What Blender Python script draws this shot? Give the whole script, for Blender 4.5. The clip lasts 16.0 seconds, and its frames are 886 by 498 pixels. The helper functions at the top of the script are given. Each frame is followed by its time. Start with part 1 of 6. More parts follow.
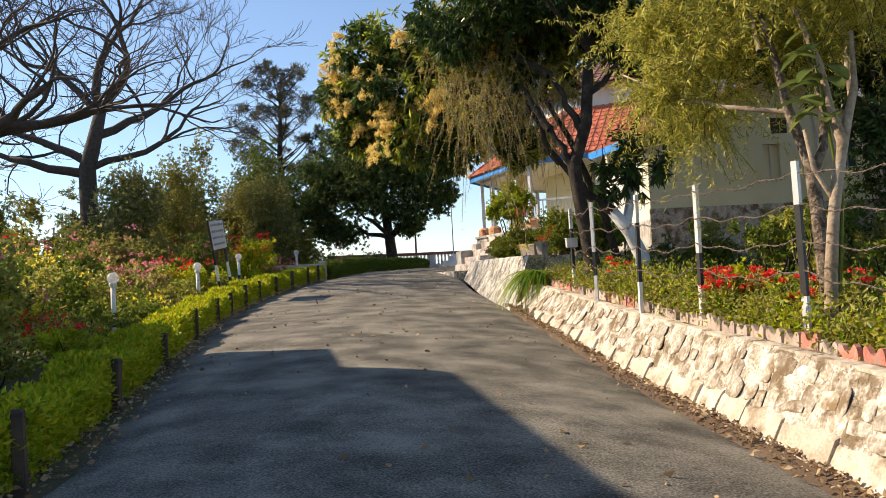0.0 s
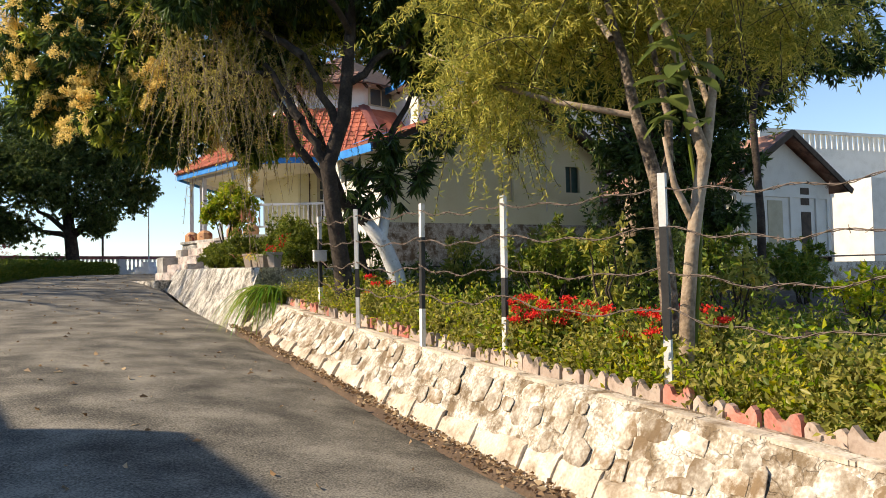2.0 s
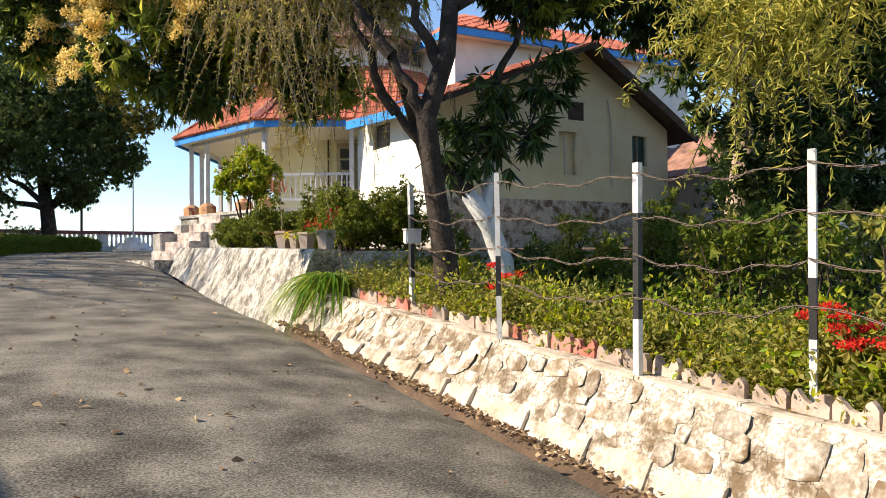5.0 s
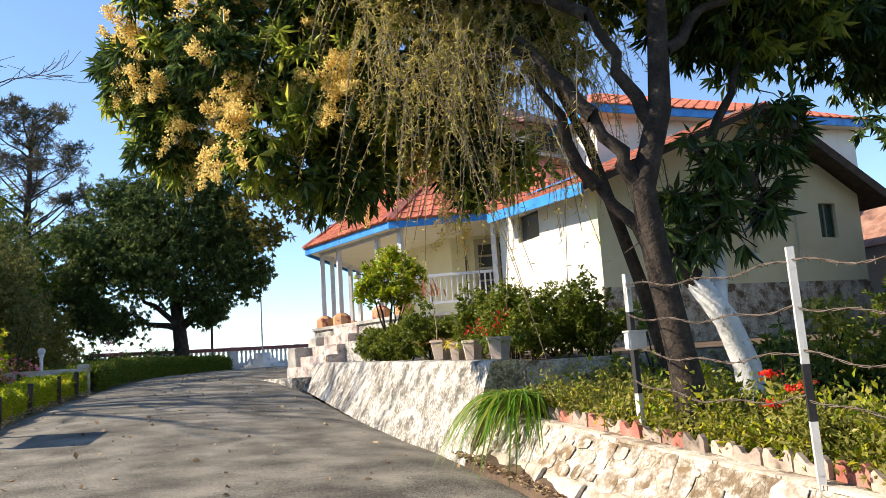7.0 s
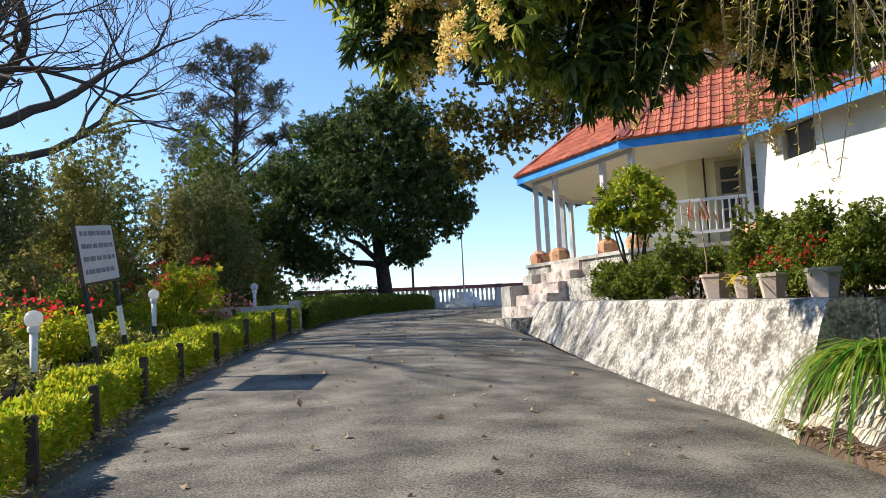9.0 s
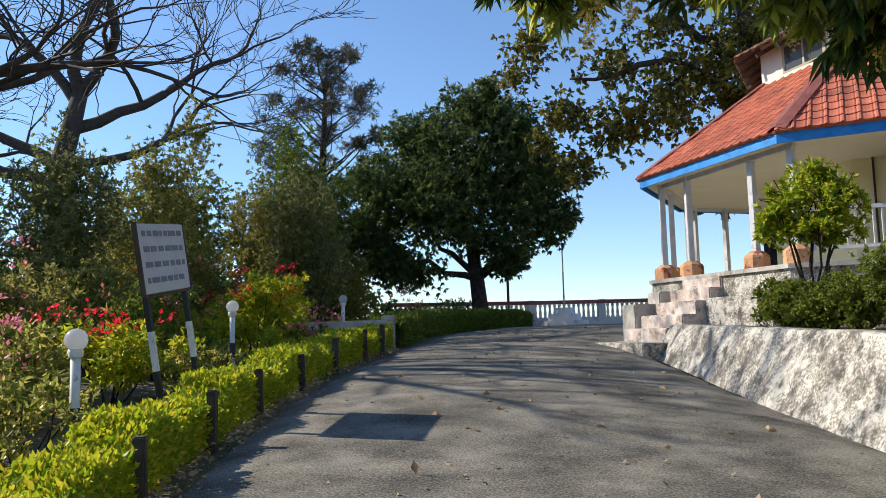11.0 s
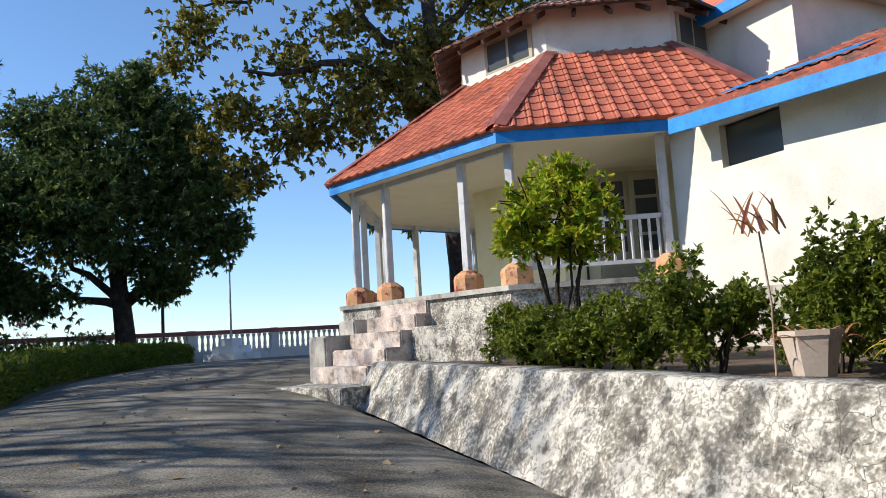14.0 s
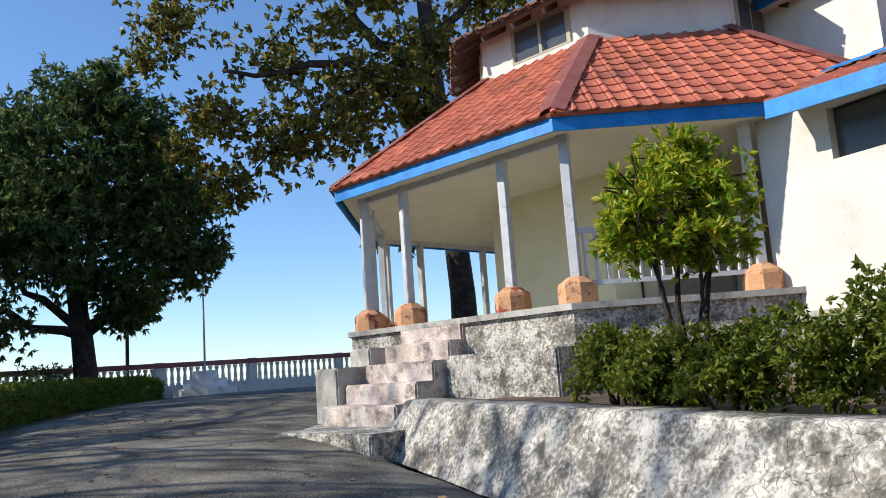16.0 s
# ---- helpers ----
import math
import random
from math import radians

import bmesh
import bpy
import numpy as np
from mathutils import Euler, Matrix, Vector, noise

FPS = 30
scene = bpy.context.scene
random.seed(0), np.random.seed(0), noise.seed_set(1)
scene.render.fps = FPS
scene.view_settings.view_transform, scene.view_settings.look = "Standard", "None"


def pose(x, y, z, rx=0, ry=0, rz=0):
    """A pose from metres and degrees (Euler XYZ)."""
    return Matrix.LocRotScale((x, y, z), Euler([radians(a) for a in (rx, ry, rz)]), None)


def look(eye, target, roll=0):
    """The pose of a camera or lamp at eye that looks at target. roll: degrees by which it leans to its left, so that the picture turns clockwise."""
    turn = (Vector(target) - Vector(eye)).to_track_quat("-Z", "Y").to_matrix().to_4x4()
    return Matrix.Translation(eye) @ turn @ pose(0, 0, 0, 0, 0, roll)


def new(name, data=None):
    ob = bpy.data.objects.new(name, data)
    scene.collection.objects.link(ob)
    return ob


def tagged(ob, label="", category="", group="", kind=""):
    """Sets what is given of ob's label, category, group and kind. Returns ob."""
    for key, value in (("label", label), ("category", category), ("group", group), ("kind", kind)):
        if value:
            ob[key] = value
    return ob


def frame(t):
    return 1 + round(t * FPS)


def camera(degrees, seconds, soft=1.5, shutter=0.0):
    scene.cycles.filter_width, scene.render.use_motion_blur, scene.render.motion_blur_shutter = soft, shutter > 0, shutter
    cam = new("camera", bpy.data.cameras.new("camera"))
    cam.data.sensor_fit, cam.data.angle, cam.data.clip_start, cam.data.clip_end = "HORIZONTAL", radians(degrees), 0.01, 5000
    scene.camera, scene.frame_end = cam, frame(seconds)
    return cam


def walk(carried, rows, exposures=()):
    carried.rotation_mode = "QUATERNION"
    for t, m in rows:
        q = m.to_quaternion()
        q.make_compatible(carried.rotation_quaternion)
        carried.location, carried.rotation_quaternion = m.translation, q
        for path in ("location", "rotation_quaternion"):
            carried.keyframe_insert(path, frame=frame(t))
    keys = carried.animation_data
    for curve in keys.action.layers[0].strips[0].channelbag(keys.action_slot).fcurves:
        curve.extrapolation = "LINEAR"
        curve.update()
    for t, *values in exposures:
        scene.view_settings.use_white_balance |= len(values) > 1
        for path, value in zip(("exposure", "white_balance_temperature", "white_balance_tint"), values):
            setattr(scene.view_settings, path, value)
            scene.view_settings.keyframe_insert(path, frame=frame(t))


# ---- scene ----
cam = camera(58.4, 16.0, soft=0.7)
PATH = [
    (0, (0.457, 0.35, 1.66), (0.386, 2.347, 1.75), -3.0),
    (0.5, (0.305, 1.018, 1.731), (0.448, 3.011, 1.808), -2.1),
    (1, (0.111, 1.571, 1.781), (0.431, 3.544, 1.865), -1.4),
    (1.5, (0.018, 2.191, 1.817), (0.522, 4.124, 1.911), -1.3),
    (2, (-0.099, 2.805, 1.838), (0.577, 4.685, 1.926), -1.2),
    (2.5, (-0.329, 3.268, 1.855), (0.454, 5.107, 1.923), -0.9),
    (3, (-0.55, 3.91, 1.845), (0.156, 5.781, 1.876), -0.6),
    (3.2, (-0.646, 4.183, 1.827), (0.027, 6.066, 1.829), -0.5),
    (5.3, (-0.961, 6.738, 2.039), (-0.209, 8.59, 2.089), -0.6),
    (5.5, (-0.977, 6.947, 2.051), (-0.231, 8.8, 2.153), -0.9),
    (6, (-1.063, 7.538, 2.167), (-0.365, 9.398, 2.396), -1.5),
    (6.5, (-1.097, 8.138, 2.222), (-0.507, 10.024, 2.53), -2.7),
    (7, (-1.281, 8.669, 2.235), (-0.791, 10.587, 2.521), -3.8),
    (7.5, (-1.442, 9.17, 2.205), (-1.049, 11.12, 2.417), -5.4),
    (8, (-1.594, 9.856, 2.198), (-1.298, 11.826, 2.364), -5.4),
    (8.5, (-1.774, 10.447, 2.229), (-1.598, 12.433, 2.395), -4.1),
    (9, (-1.914, 11.11, 2.25), (-1.882, 13.102, 2.419), -2.9),
    (9.5, (-2.196, 11.712, 2.314), (-2.305, 13.701, 2.501), -2.1),
    (9.7, (-2.268, 11.955, 2.312), (-2.445, 13.938, 2.502), -1.6),
    (11.8, (-2.678, 14.414, 2.565), (-2.819, 16.395, 2.799), -1.1),
    (12, (-2.593, 14.636, 2.581), (-2.648, 16.621, 2.824), -1.3),
    (12.5, (-2.521, 15.168, 2.614), (-2.328, 17.144, 2.858), -1.3),
    (13, (-2.408, 15.866, 2.656), (-1.986, 17.805, 2.903), -1.8),
    (13.5, (-2.414, 16.473, 2.683), (-1.822, 18.367, 2.937), -3.1),
    (14, (-2.509, 17.16, 2.715), (-1.855, 19.036, 2.946), -3.5),
    (14.5, (-2.636, 17.779, 2.754), (-1.918, 19.633, 2.97), -4.0),
    (15, (-2.685, 18.317, 2.722), (-1.951, 20.162, 2.961), -3.8),
    (15.5, (-2.705, 19.065, 2.794), (-1.945, 20.895, 3.061), -3.9),
    (16, (-2.772, 19.694, 2.83), (-2.028, 21.527, 3.125), -4.1),
]
walk(cam, [(t, look(eye, target, roll)) for t, eye, target, roll in PATH],
     exposures=[(0, 0.3, 7600, 14), (3, 0.35, 7200, 13), (5.5, 0.52, 7050, 13), (7.5, 0.6, 6700, 12), (9.5, 0.26, 6380, 11), (12, 0.1, 6350, 10), (14, 0.07, 6150, 10), (16, 0.02, 6000, 10)])

# ---- world, sun ----
SUN_TO = Vector((-0.974, 0.225, 0.0)).normalized() * math.cos(radians(34.6)) + Vector((0, 0, math.sin(radians(34.6))))
world = bpy.data.worlds.new("sky")
scene.world = world
world.use_nodes = True
wn = world.node_tree.nodes
sky = wn.new("ShaderNodeTexSky")
sky.sky_type = "NISHITA"
sky.sun_disc = False
sky.sun_elevation = radians(34.6)
sky.sun_rotation = math.atan2(SUN_TO.x, SUN_TO.y)
sky.air_density, sky.dust_density, sky.ozone_density = 1.0, 0.05, 5.0
wn["Background"].inputs["Strength"].default_value = 0.17
world.node_tree.links.new(sky.outputs[0], wn["Background"].inputs["Color"])
sun = new("sun", bpy.data.lights.new("sun", "SUN"))
sun.data.energy, sun.data.angle, sun.data.color = 5.6, radians(0.5), (1.0, 0.9, 0.74)
sun.matrix_world = look(SUN_TO * 50, (0, 0, 0))


# ---- materials ----
def nodes_of(m):
    m.use_nodes = True
    return m.node_tree.nodes, m.node_tree.links, m.node_tree.nodes["Principled BSDF"]


def mat(name, stops, scale=3.0, rough=0.7, bump=0.2, grain=40.0, metal=0.0, spots=None, spot_scale=1.2, spot_at=(0.5, 0.62), vary=0.0, bump_dist=0.01, streaks=False, gw=0.5, cracks=0.0, even=False):
    """A surface with colour at two scales, fine relief and, if spots is given, stains of that colour."""
    m = bpy.data.materials.new(name)
    n, l, p = nodes_of(m)
    tc = n.new("ShaderNodeTexCoord")
    geo = n.new("ShaderNodeNewGeometry")
    a = n.new("ShaderNodeTexNoise"); a.inputs["Scale"].default_value = scale; a.inputs["Detail"].default_value = 6
    b = n.new("ShaderNodeTexNoise"); b.inputs["Scale"].default_value = grain; b.inputs["Detail"].default_value = 4
    l.new(geo.outputs["Position"], a.inputs["Vector"]); l.new(geo.outputs["Position"], b.inputs["Vector"])
    mix = n.new("ShaderNodeMath"); mix.operation = "MULTIPLY_ADD"
    l.new(b.outputs["Fac"], mix.inputs[0]); mix.inputs[1].default_value = gw; l.new(a.outputs["Fac"], mix.inputs[2])
    ramp = n.new("ShaderNodeValToRGB")
    e = ramp.color_ramp.elements
    lo, hi = 0.5 * (1 + gw) - 0.25, 0.5 * (1 + gw) + 0.25
    for i, c in enumerate(stops):
        pos = lo + (hi - lo) * i / max(1, len(stops) - 1)
        el = e[i] if i < 2 and (i == 0 or len(stops) == 1 or i == 1) else e.new(pos)
        el.position = pos; el.color = (*c, 1)
    if len(stops) == 1:
        e[1].color = (*stops[0], 1)
    if even:
        lo, hi = lo / (1 + gw), hi / (1 + gw)
        for i, el in enumerate(e):
            el.position = lo + (hi - lo) * i / (len(stops) - 1)
        share = n.new("ShaderNodeMath"); share.operation = "DIVIDE"; share.inputs[1].default_value = 1 + gw
        l.new(mix.outputs[0], share.inputs[0]); l.new(share.outputs[0], ramp.inputs[0])
    else:
        l.new(mix.outputs[0], ramp.inputs[0])
    col, relief = ramp.outputs[0], mix.outputs[0]
    if spots:
        s = n.new("ShaderNodeTexNoise"); s.inputs["Scale"].default_value = spot_scale; s.inputs["Detail"].default_value = 9; s.inputs["Roughness"].default_value = 0.68
        if streaks:
            mp = n.new("ShaderNodeMapping"); mp.inputs["Scale"].default_value = (1, 1, 0.55)
            l.new(geo.outputs["Position"], mp.inputs[0]); l.new(mp.outputs[0], s.inputs["Vector"])
        else:
            l.new(geo.outputs["Position"], s.inputs["Vector"])
        r2 = n.new("ShaderNodeValToRGB"); r2.color_ramp.elements[0].position, r2.color_ramp.elements[1].position = spot_at
        l.new(s.outputs["Fac"], r2.inputs[0])
        mx = n.new("ShaderNodeMix"); mx.data_type = "RGBA"
        l.new(r2.outputs[0], mx.inputs["Factor"]); l.new(col, mx.inputs["A"]); mx.inputs["B"].default_value = (*spots, 1)
        col = mx.outputs["Result"]
    if cracks:
        wob = n.new("ShaderNodeTexNoise"); wob.inputs["Scale"].default_value = 5
        add = n.new("ShaderNodeMixRGB"); add.blend_type = "LINEAR_LIGHT"; add.inputs[0].default_value = 0.16
        l.new(geo.outputs["Position"], wob.inputs["Vector"]); l.new(geo.outputs["Position"], add.inputs[1]); l.new(wob.outputs["Color"], add.inputs[2])
        vo = n.new("ShaderNodeTexVoronoi"); vo.feature = "DISTANCE_TO_EDGE"; vo.inputs["Scale"].default_value = cracks
        l.new(add.outputs[0], vo.inputs["Vector"])
        r3 = n.new("ShaderNodeMapRange"); r3.inputs["From Min"].default_value = 0.0; r3.inputs["From Max"].default_value = 0.013; r3.inputs["To Min"].default_value = 0.26; r3.inputs["To Max"].default_value = 0.0
        l.new(vo.outputs["Distance"], r3.inputs["Value"])
        mx3 = n.new("ShaderNodeMix"); mx3.data_type = "RGBA"; mx3.inputs["B"].default_value = (0.07, 0.06, 0.05, 1)
        l.new(r3.outputs[0], mx3.inputs["Factor"]); l.new(col, mx3.inputs["A"])
        col = mx3.outputs["Result"]
        sub = n.new("ShaderNodeMath"); sub.operation = "SUBTRACT"
        l.new(mix.outputs[0], sub.inputs[0]); l.new(r3.outputs[0], sub.inputs[1])
        relief = sub.outputs[0]
    if vary:
        oi = n.new("ShaderNodeObjectInfo")
        hs = n.new("ShaderNodeHueSaturation")
        ma = n.new("ShaderNodeMapRange"); ma.inputs["To Min"].default_value = 1 - vary; ma.inputs["To Max"].default_value = 1 + vary
        l.new(oi.outputs["Random"], ma.inputs["Value"]); l.new(ma.outputs[0], hs.inputs["Value"]); l.new(col, hs.inputs["Color"])
        col = hs.outputs[0]
    l.new(col, p.inputs["Base Color"])
    p.inputs["Roughness"].default_value = rough
    p.inputs["Metallic"].default_value = metal
    if bump:
        bn = n.new("ShaderNodeBump"); bn.inputs["Strength"].default_value = bump; bn.inputs["Distance"].default_value = bump_dist
        l.new(relief, bn.inputs["Height"]); l.new(bn.outputs[0], p.inputs["Normal"])
    return m


def leaf_mat(name, dark, light, trans=0.35, rough=0.45, tint=None):
    """Leaves: colour from leaf to leaf, some light passing through."""
    if dark[1] > dark[0]:
        dark, light = [(min(c[0] * 1.12, c[1] * 1.02), c[1] * 0.93, c[2] * 0.75) for c in (dark, light)]
    m = bpy.data.materials.new(name)
    n, l, p = nodes_of(m)
    geo = n.new("ShaderNodeNewGeometry")
    ramp = n.new("ShaderNodeValToRGB")
    ramp.color_ramp.elements[0].color, ramp.color_ramp.elements[1].color = (*dark, 1), (*light, 1)
    l.new(geo.outputs["Random Per Island"], ramp.inputs[0])
    tr = n.new("ShaderNodeBsdfTranslucent")
    mx = n.new("ShaderNodeMixShader"); mx.inputs[0].default_value = trans
    l.new(ramp.outputs[0], p.inputs["Base Color"])
    hs = n.new("ShaderNodeHueSaturation"); hs.inputs["Value"].default_value = 1.9; hs.inputs["Hue"].default_value = 0.485
    l.new(ramp.outputs[0], hs.inputs["Color"]); l.new(hs.outputs[0], tr.inputs["Color"])
    p.inputs["Roughness"].default_value = rough
    p.inputs["Specular IOR Level"].default_value = 0.25
    l.new(p.outputs[0], mx.inputs[1]); l.new(tr.outputs[0], mx.inputs[2])
    l.new(mx.outputs[0], n["Material Output"].inputs["Surface"])
    return m


ASPHALT = mat("asphalt", [(0.045, 0.041, 0.033), (0.152, 0.138, 0.11), (0.3, 0.272, 0.218)], 1.5, 0.9, 0.8, 55, bump_dist=0.007, gw=1.25, even=True)
ASPHALT.node_tree.nodes["Principled BSDF"].inputs["Specular IOR Level"].default_value = 0.33
PLINTH_STONE = mat("whitewashed_stone", [(0.36, 0.3, 0.225), (0.58, 0.52, 0.43), (0.74, 0.69, 0.6)], 5, 0.92, 1.0, 34, spots=(0.2, 0.14, 0.085), spot_scale=3.4, spot_at=(0.49, 0.6), vary=0.12, bump_dist=0.025, gw=0.9)
SOIL = mat("soil", [(0.07, 0.045, 0.03), (0.16, 0.105, 0.065)], 2.0, 0.95, 0.8, 30, bump_dist=0.03)
GRASSY = mat("ground_cover", [(0.05, 0.06, 0.02), (0.11, 0.1, 0.045), (0.15, 0.11, 0.06)], 1.2, 0.95, 0.8, 25, bump_dist=0.04)
STONE = mat("whitewashed_stone", [(0.3, 0.25, 0.19), (0.52, 0.465, 0.385), (0.7, 0.655, 0.57)], 6, 0.9, 0.9, 28, spots=(0.2, 0.135, 0.075), spot_scale=3.6, spot_at=(0.46, 0.6), vary=0.2, bump_dist=0.02, gw=0.8)
MORTAR = mat("old_mortar", [(0.3, 0.24, 0.17), (0.52, 0.46, 0.37), (0.72, 0.67, 0.58)], 5, 0.95, 1.0, 34, spots=(0.19, 0.135, 0.08), spot_scale=3.0, spot_at=(0.48, 0.6), bump_dist=0.025, cracks=4.6, gw=0.9)
SLAB = mat("pale_plinth_slab", [(0.44, 0.36, 0.27), (0.6, 0.52, 0.42), (0.7, 0.63, 0.53)], 3.5, 0.92, 0.7, 40, spots=(0.24, 0.175, 0.11), spot_scale=3.0, spot_at=(0.5, 0.66), vary=0.12, bump_dist=0.015, gw=0.7)
PLASTER_OLD = mat("weathered_whitewash", [(0.2, 0.18, 0.145), (0.46, 0.425, 0.365), (0.66, 0.62, 0.545)], 2.4, 0.92, 1.0, 26, spots=(0.125, 0.115, 0.097), spot_scale=5.2, spot_at=(0.47, 0.63), bump_dist=0.03, gw=1.0, cracks=4.6)
CONCRETE = mat("stained_concrete", [(0.3, 0.28, 0.25), (0.48, 0.45, 0.4), (0.6, 0.57, 0.52)], 4, 0.92, 0.6, 40, spots=(0.08, 0.07, 0.06), spot_scale=2.2, spot_at=(0.52, 0.7), bump_dist=0.012, streaks=True)
STEP_PINK = mat("pink_washed_step", [(0.42, 0.34, 0.29), (0.64, 0.52, 0.45), (0.7, 0.63, 0.57)], 4, 0.9, 0.8, 40, spots=(0.14, 0.115, 0.095), spot_scale=3.2, spot_at=(0.5, 0.66), gw=0.8)
WHITE_WALL = mat("white_limewash", [(0.6, 0.575, 0.51), (0.7, 0.677, 0.615), (0.74, 0.72, 0.665)], 2, 0.88, 0.25, 35, spots=(0.6, 0.57, 0.5), spot_scale=1.0, spot_at=(0.58, 0.8), streaks=True)
CREAM_WALL = mat("cream_wall_paint", [(0.74, 0.68, 0.42), (0.8, 0.75, 0.5), (0.82, 0.78, 0.55)], 2, 0.8, 0.15, 35)
CEIL = mat("cream_boarded_ceiling", [(0.72, 0.67, 0.5), (0.8, 0.75, 0.58)], 2, 0.85, 0.1, 30)
TILE = mat("red_clay_tile", [(0.34, 0.085, 0.045), (0.48, 0.13, 0.07), (0.56, 0.18, 0.1)], 3, 0.75, 0.4, 50, spots=(0.2, 0.07, 0.045), spot_scale=1.4, spot_at=(0.55, 0.72), vary=0.2)
TILE_OLD = mat("weathered_brown_tile", [(0.16, 0.07, 0.05), (0.32, 0.16, 0.11), (0.42, 0.26, 0.19)], 3, 0.85, 0.5, 40, spots=(0.07, 0.05, 0.04), spot_scale=2.0, spot_at=(0.5, 0.66), vary=0.2)
HIPCAP = mat("painted_ridge_cap", [(0.36, 0.12, 0.1), (0.48, 0.18, 0.15), (0.52, 0.24, 0.2)], 3, 0.7, 0.3, 30)
BLUE = mat("blue_fascia_paint", [(0.01, 0.16, 0.5), (0.02, 0.25, 0.68), (0.04, 0.3, 0.72)], 3, 0.5, 0.15, 30, spots=(0.012, 0.12, 0.36), spot_scale=2.5, spot_at=(0.56, 0.7))
GREYWHITE = mat("greyed_white_paint", [(0.52, 0.52, 0.54), (0.68, 0.68, 0.7)], 5, 0.6, 0.15, 50, spots=(0.36, 0.33, 0.3), spot_scale=4, spot_at=(0.58, 0.7))
POTBASE = mat("orange_column_foot", [(0.55, 0.24, 0.1), (0.62, 0.34, 0.17), (0.66, 0.48, 0.32)], 5, 0.85, 0.4, 40, spots=(0.3, 0.06, 0.04), spot_scale=5, spot_at=(0.52, 0.6), vary=0.15)
WOODDARK = mat("dark_timber", [(0.04, 0.028, 0.02), (0.1, 0.07, 0.05)], 6, 0.85, 0.4, 60)
FRAME = mat("khaki_window_paint", [(0.36, 0.32, 0.22), (0.46, 0.42, 0.3)], 4, 0.65, 0.2, 40)
GREEN_SHUT = mat("dark_green_shutter", [(0.02, 0.07, 0.06), (0.035, 0.1, 0.085)], 4, 0.6, 0.2, 40)
GLASS = bpy.data.materials.new("dusty_window_glass")
_n, _l, _p = nodes_of(GLASS)
_p.inputs["Base Color"].default_value = (0.07, 0.08, 0.08, 1); _p.inputs["Roughness"].default_value = 0.12
BARK = mat("brown_bark", [(0.016, 0.012, 0.009), (0.042, 0.03, 0.022), (0.085, 0.064, 0.048)], 6, 0.95, 1.0, 30, bump_dist=0.03)
BARK_PALE = mat("pale_peeling_bark", [(0.16, 0.11, 0.07), (0.36, 0.27, 0.19), (0.46, 0.38, 0.29)], 5, 0.95, 1.0, 30, bump_dist=0.02)
BARK_MID = mat("grey_brown_bark", [(0.05, 0.037, 0.027), (0.15, 0.11, 0.08), (0.27, 0.21, 0.155)], 7, 0.95, 1.0, 26, bump_dist=0.03, gw=0.8)
LIMEWASH_BARK = mat("limewashed_bark", [(0.55, 0.55, 0.55), (0.78, 0.78, 0.78)], 5, 0.9, 0.8, 30, spots=(0.3, 0.26, 0.22), spot_scale=5, spot_at=(0.58, 0.7), bump_dist=0.02)
TWIG = mat("grey_twig", [(0.035, 0.027, 0.024), (0.085, 0.066, 0.056)], 6, 0.95, 0.3, 40)
BLACKP = mat("black_paint", [(0.012, 0.012, 0.013), (0.03, 0.03, 0.03)], 5, 0.6, 0.2, 40)
WHITEP = mat("chipped_white_paint", [(0.6, 0.6, 0.58), (0.8, 0.8, 0.78)], 6, 0.7, 0.2, 50, spots=(0.25, 0.22, 0.2), spot_scale=9, spot_at=(0.6, 0.7))
WIRE = mat("rusty_wire", [(0.12, 0.09, 0.07), (0.24, 0.19, 0.16)], 20, 0.7, 0.1, 60, metal=0.5)
EDGE_RED = mat("red_edging_tile", [(0.34, 0.1, 0.07), (0.52, 0.2, 0.15), (0.55, 0.32, 0.26)], 4, 0.9, 0.4, 40, spots=(0.3, 0.24, 0.2), spot_scale=4, spot_at=(0.5, 0.66), vary=0.25)
EDGE_GREY = mat("weathered_edging_tile", [(0.26, 0.19, 0.15), (0.42, 0.33, 0.27), (0.5, 0.42, 0.36)], 4, 0.9, 0.4, 40, spots=(0.1, 0.08, 0.06), spot_scale=5, spot_at=(0.54, 0.68), vary=0.3)
GLOBE = leaf_mat("milky_globe_plastic", (0.5, 0.5, 0.5), (0.52, 0.52, 0.52), 0.55, 0.25)
SIGNFACE = mat("faded_white_sign_paint", [(0.46, 0.46, 0.46), (0.6, 0.6, 0.59)], 3, 0.5, 0.05, 40, spots=(0.5, 0.5, 0.5), spot_scale=3, spot_at=(0.5, 0.7))
INK = mat("grey_lettering", [(0.16, 0.16, 0.2), (0.22, 0.22, 0.26)], 8, 0.6, 0.0, 40)
CLAYPOT = mat("pale_planter_concrete", [(0.46, 0.36, 0.29), (0.6, 0.5, 0.42)], 4, 0.9, 0.5, 40, spots=(0.2, 0.15, 0.12), spot_scale=3, spot_at=(0.55, 0.7))
BALWHITE = mat("balustrade_white_paint", [(0.76, 0.78, 0.8), (0.86, 0.87, 0.88)], 3, 0.75, 0.2, 30, spots=(0.4, 0.4, 0.42), spot_scale=2, spot_at=(0.56, 0.72))
BALRED = mat("dull_red_coping_paint", [(0.28, 0.1, 0.11), (0.38, 0.16, 0.16)], 3, 0.75, 0.2, 30)
DRYLEAF = leaf_mat("dry_leaves", (0.16, 0.09, 0.045), (0.48, 0.36, 0.22), 0.1, 0.8)
L_MANGO = leaf_mat("mango_leaves", (0.02, 0.055, 0.02), (0.085, 0.16, 0.045), 0.22, 0.28)
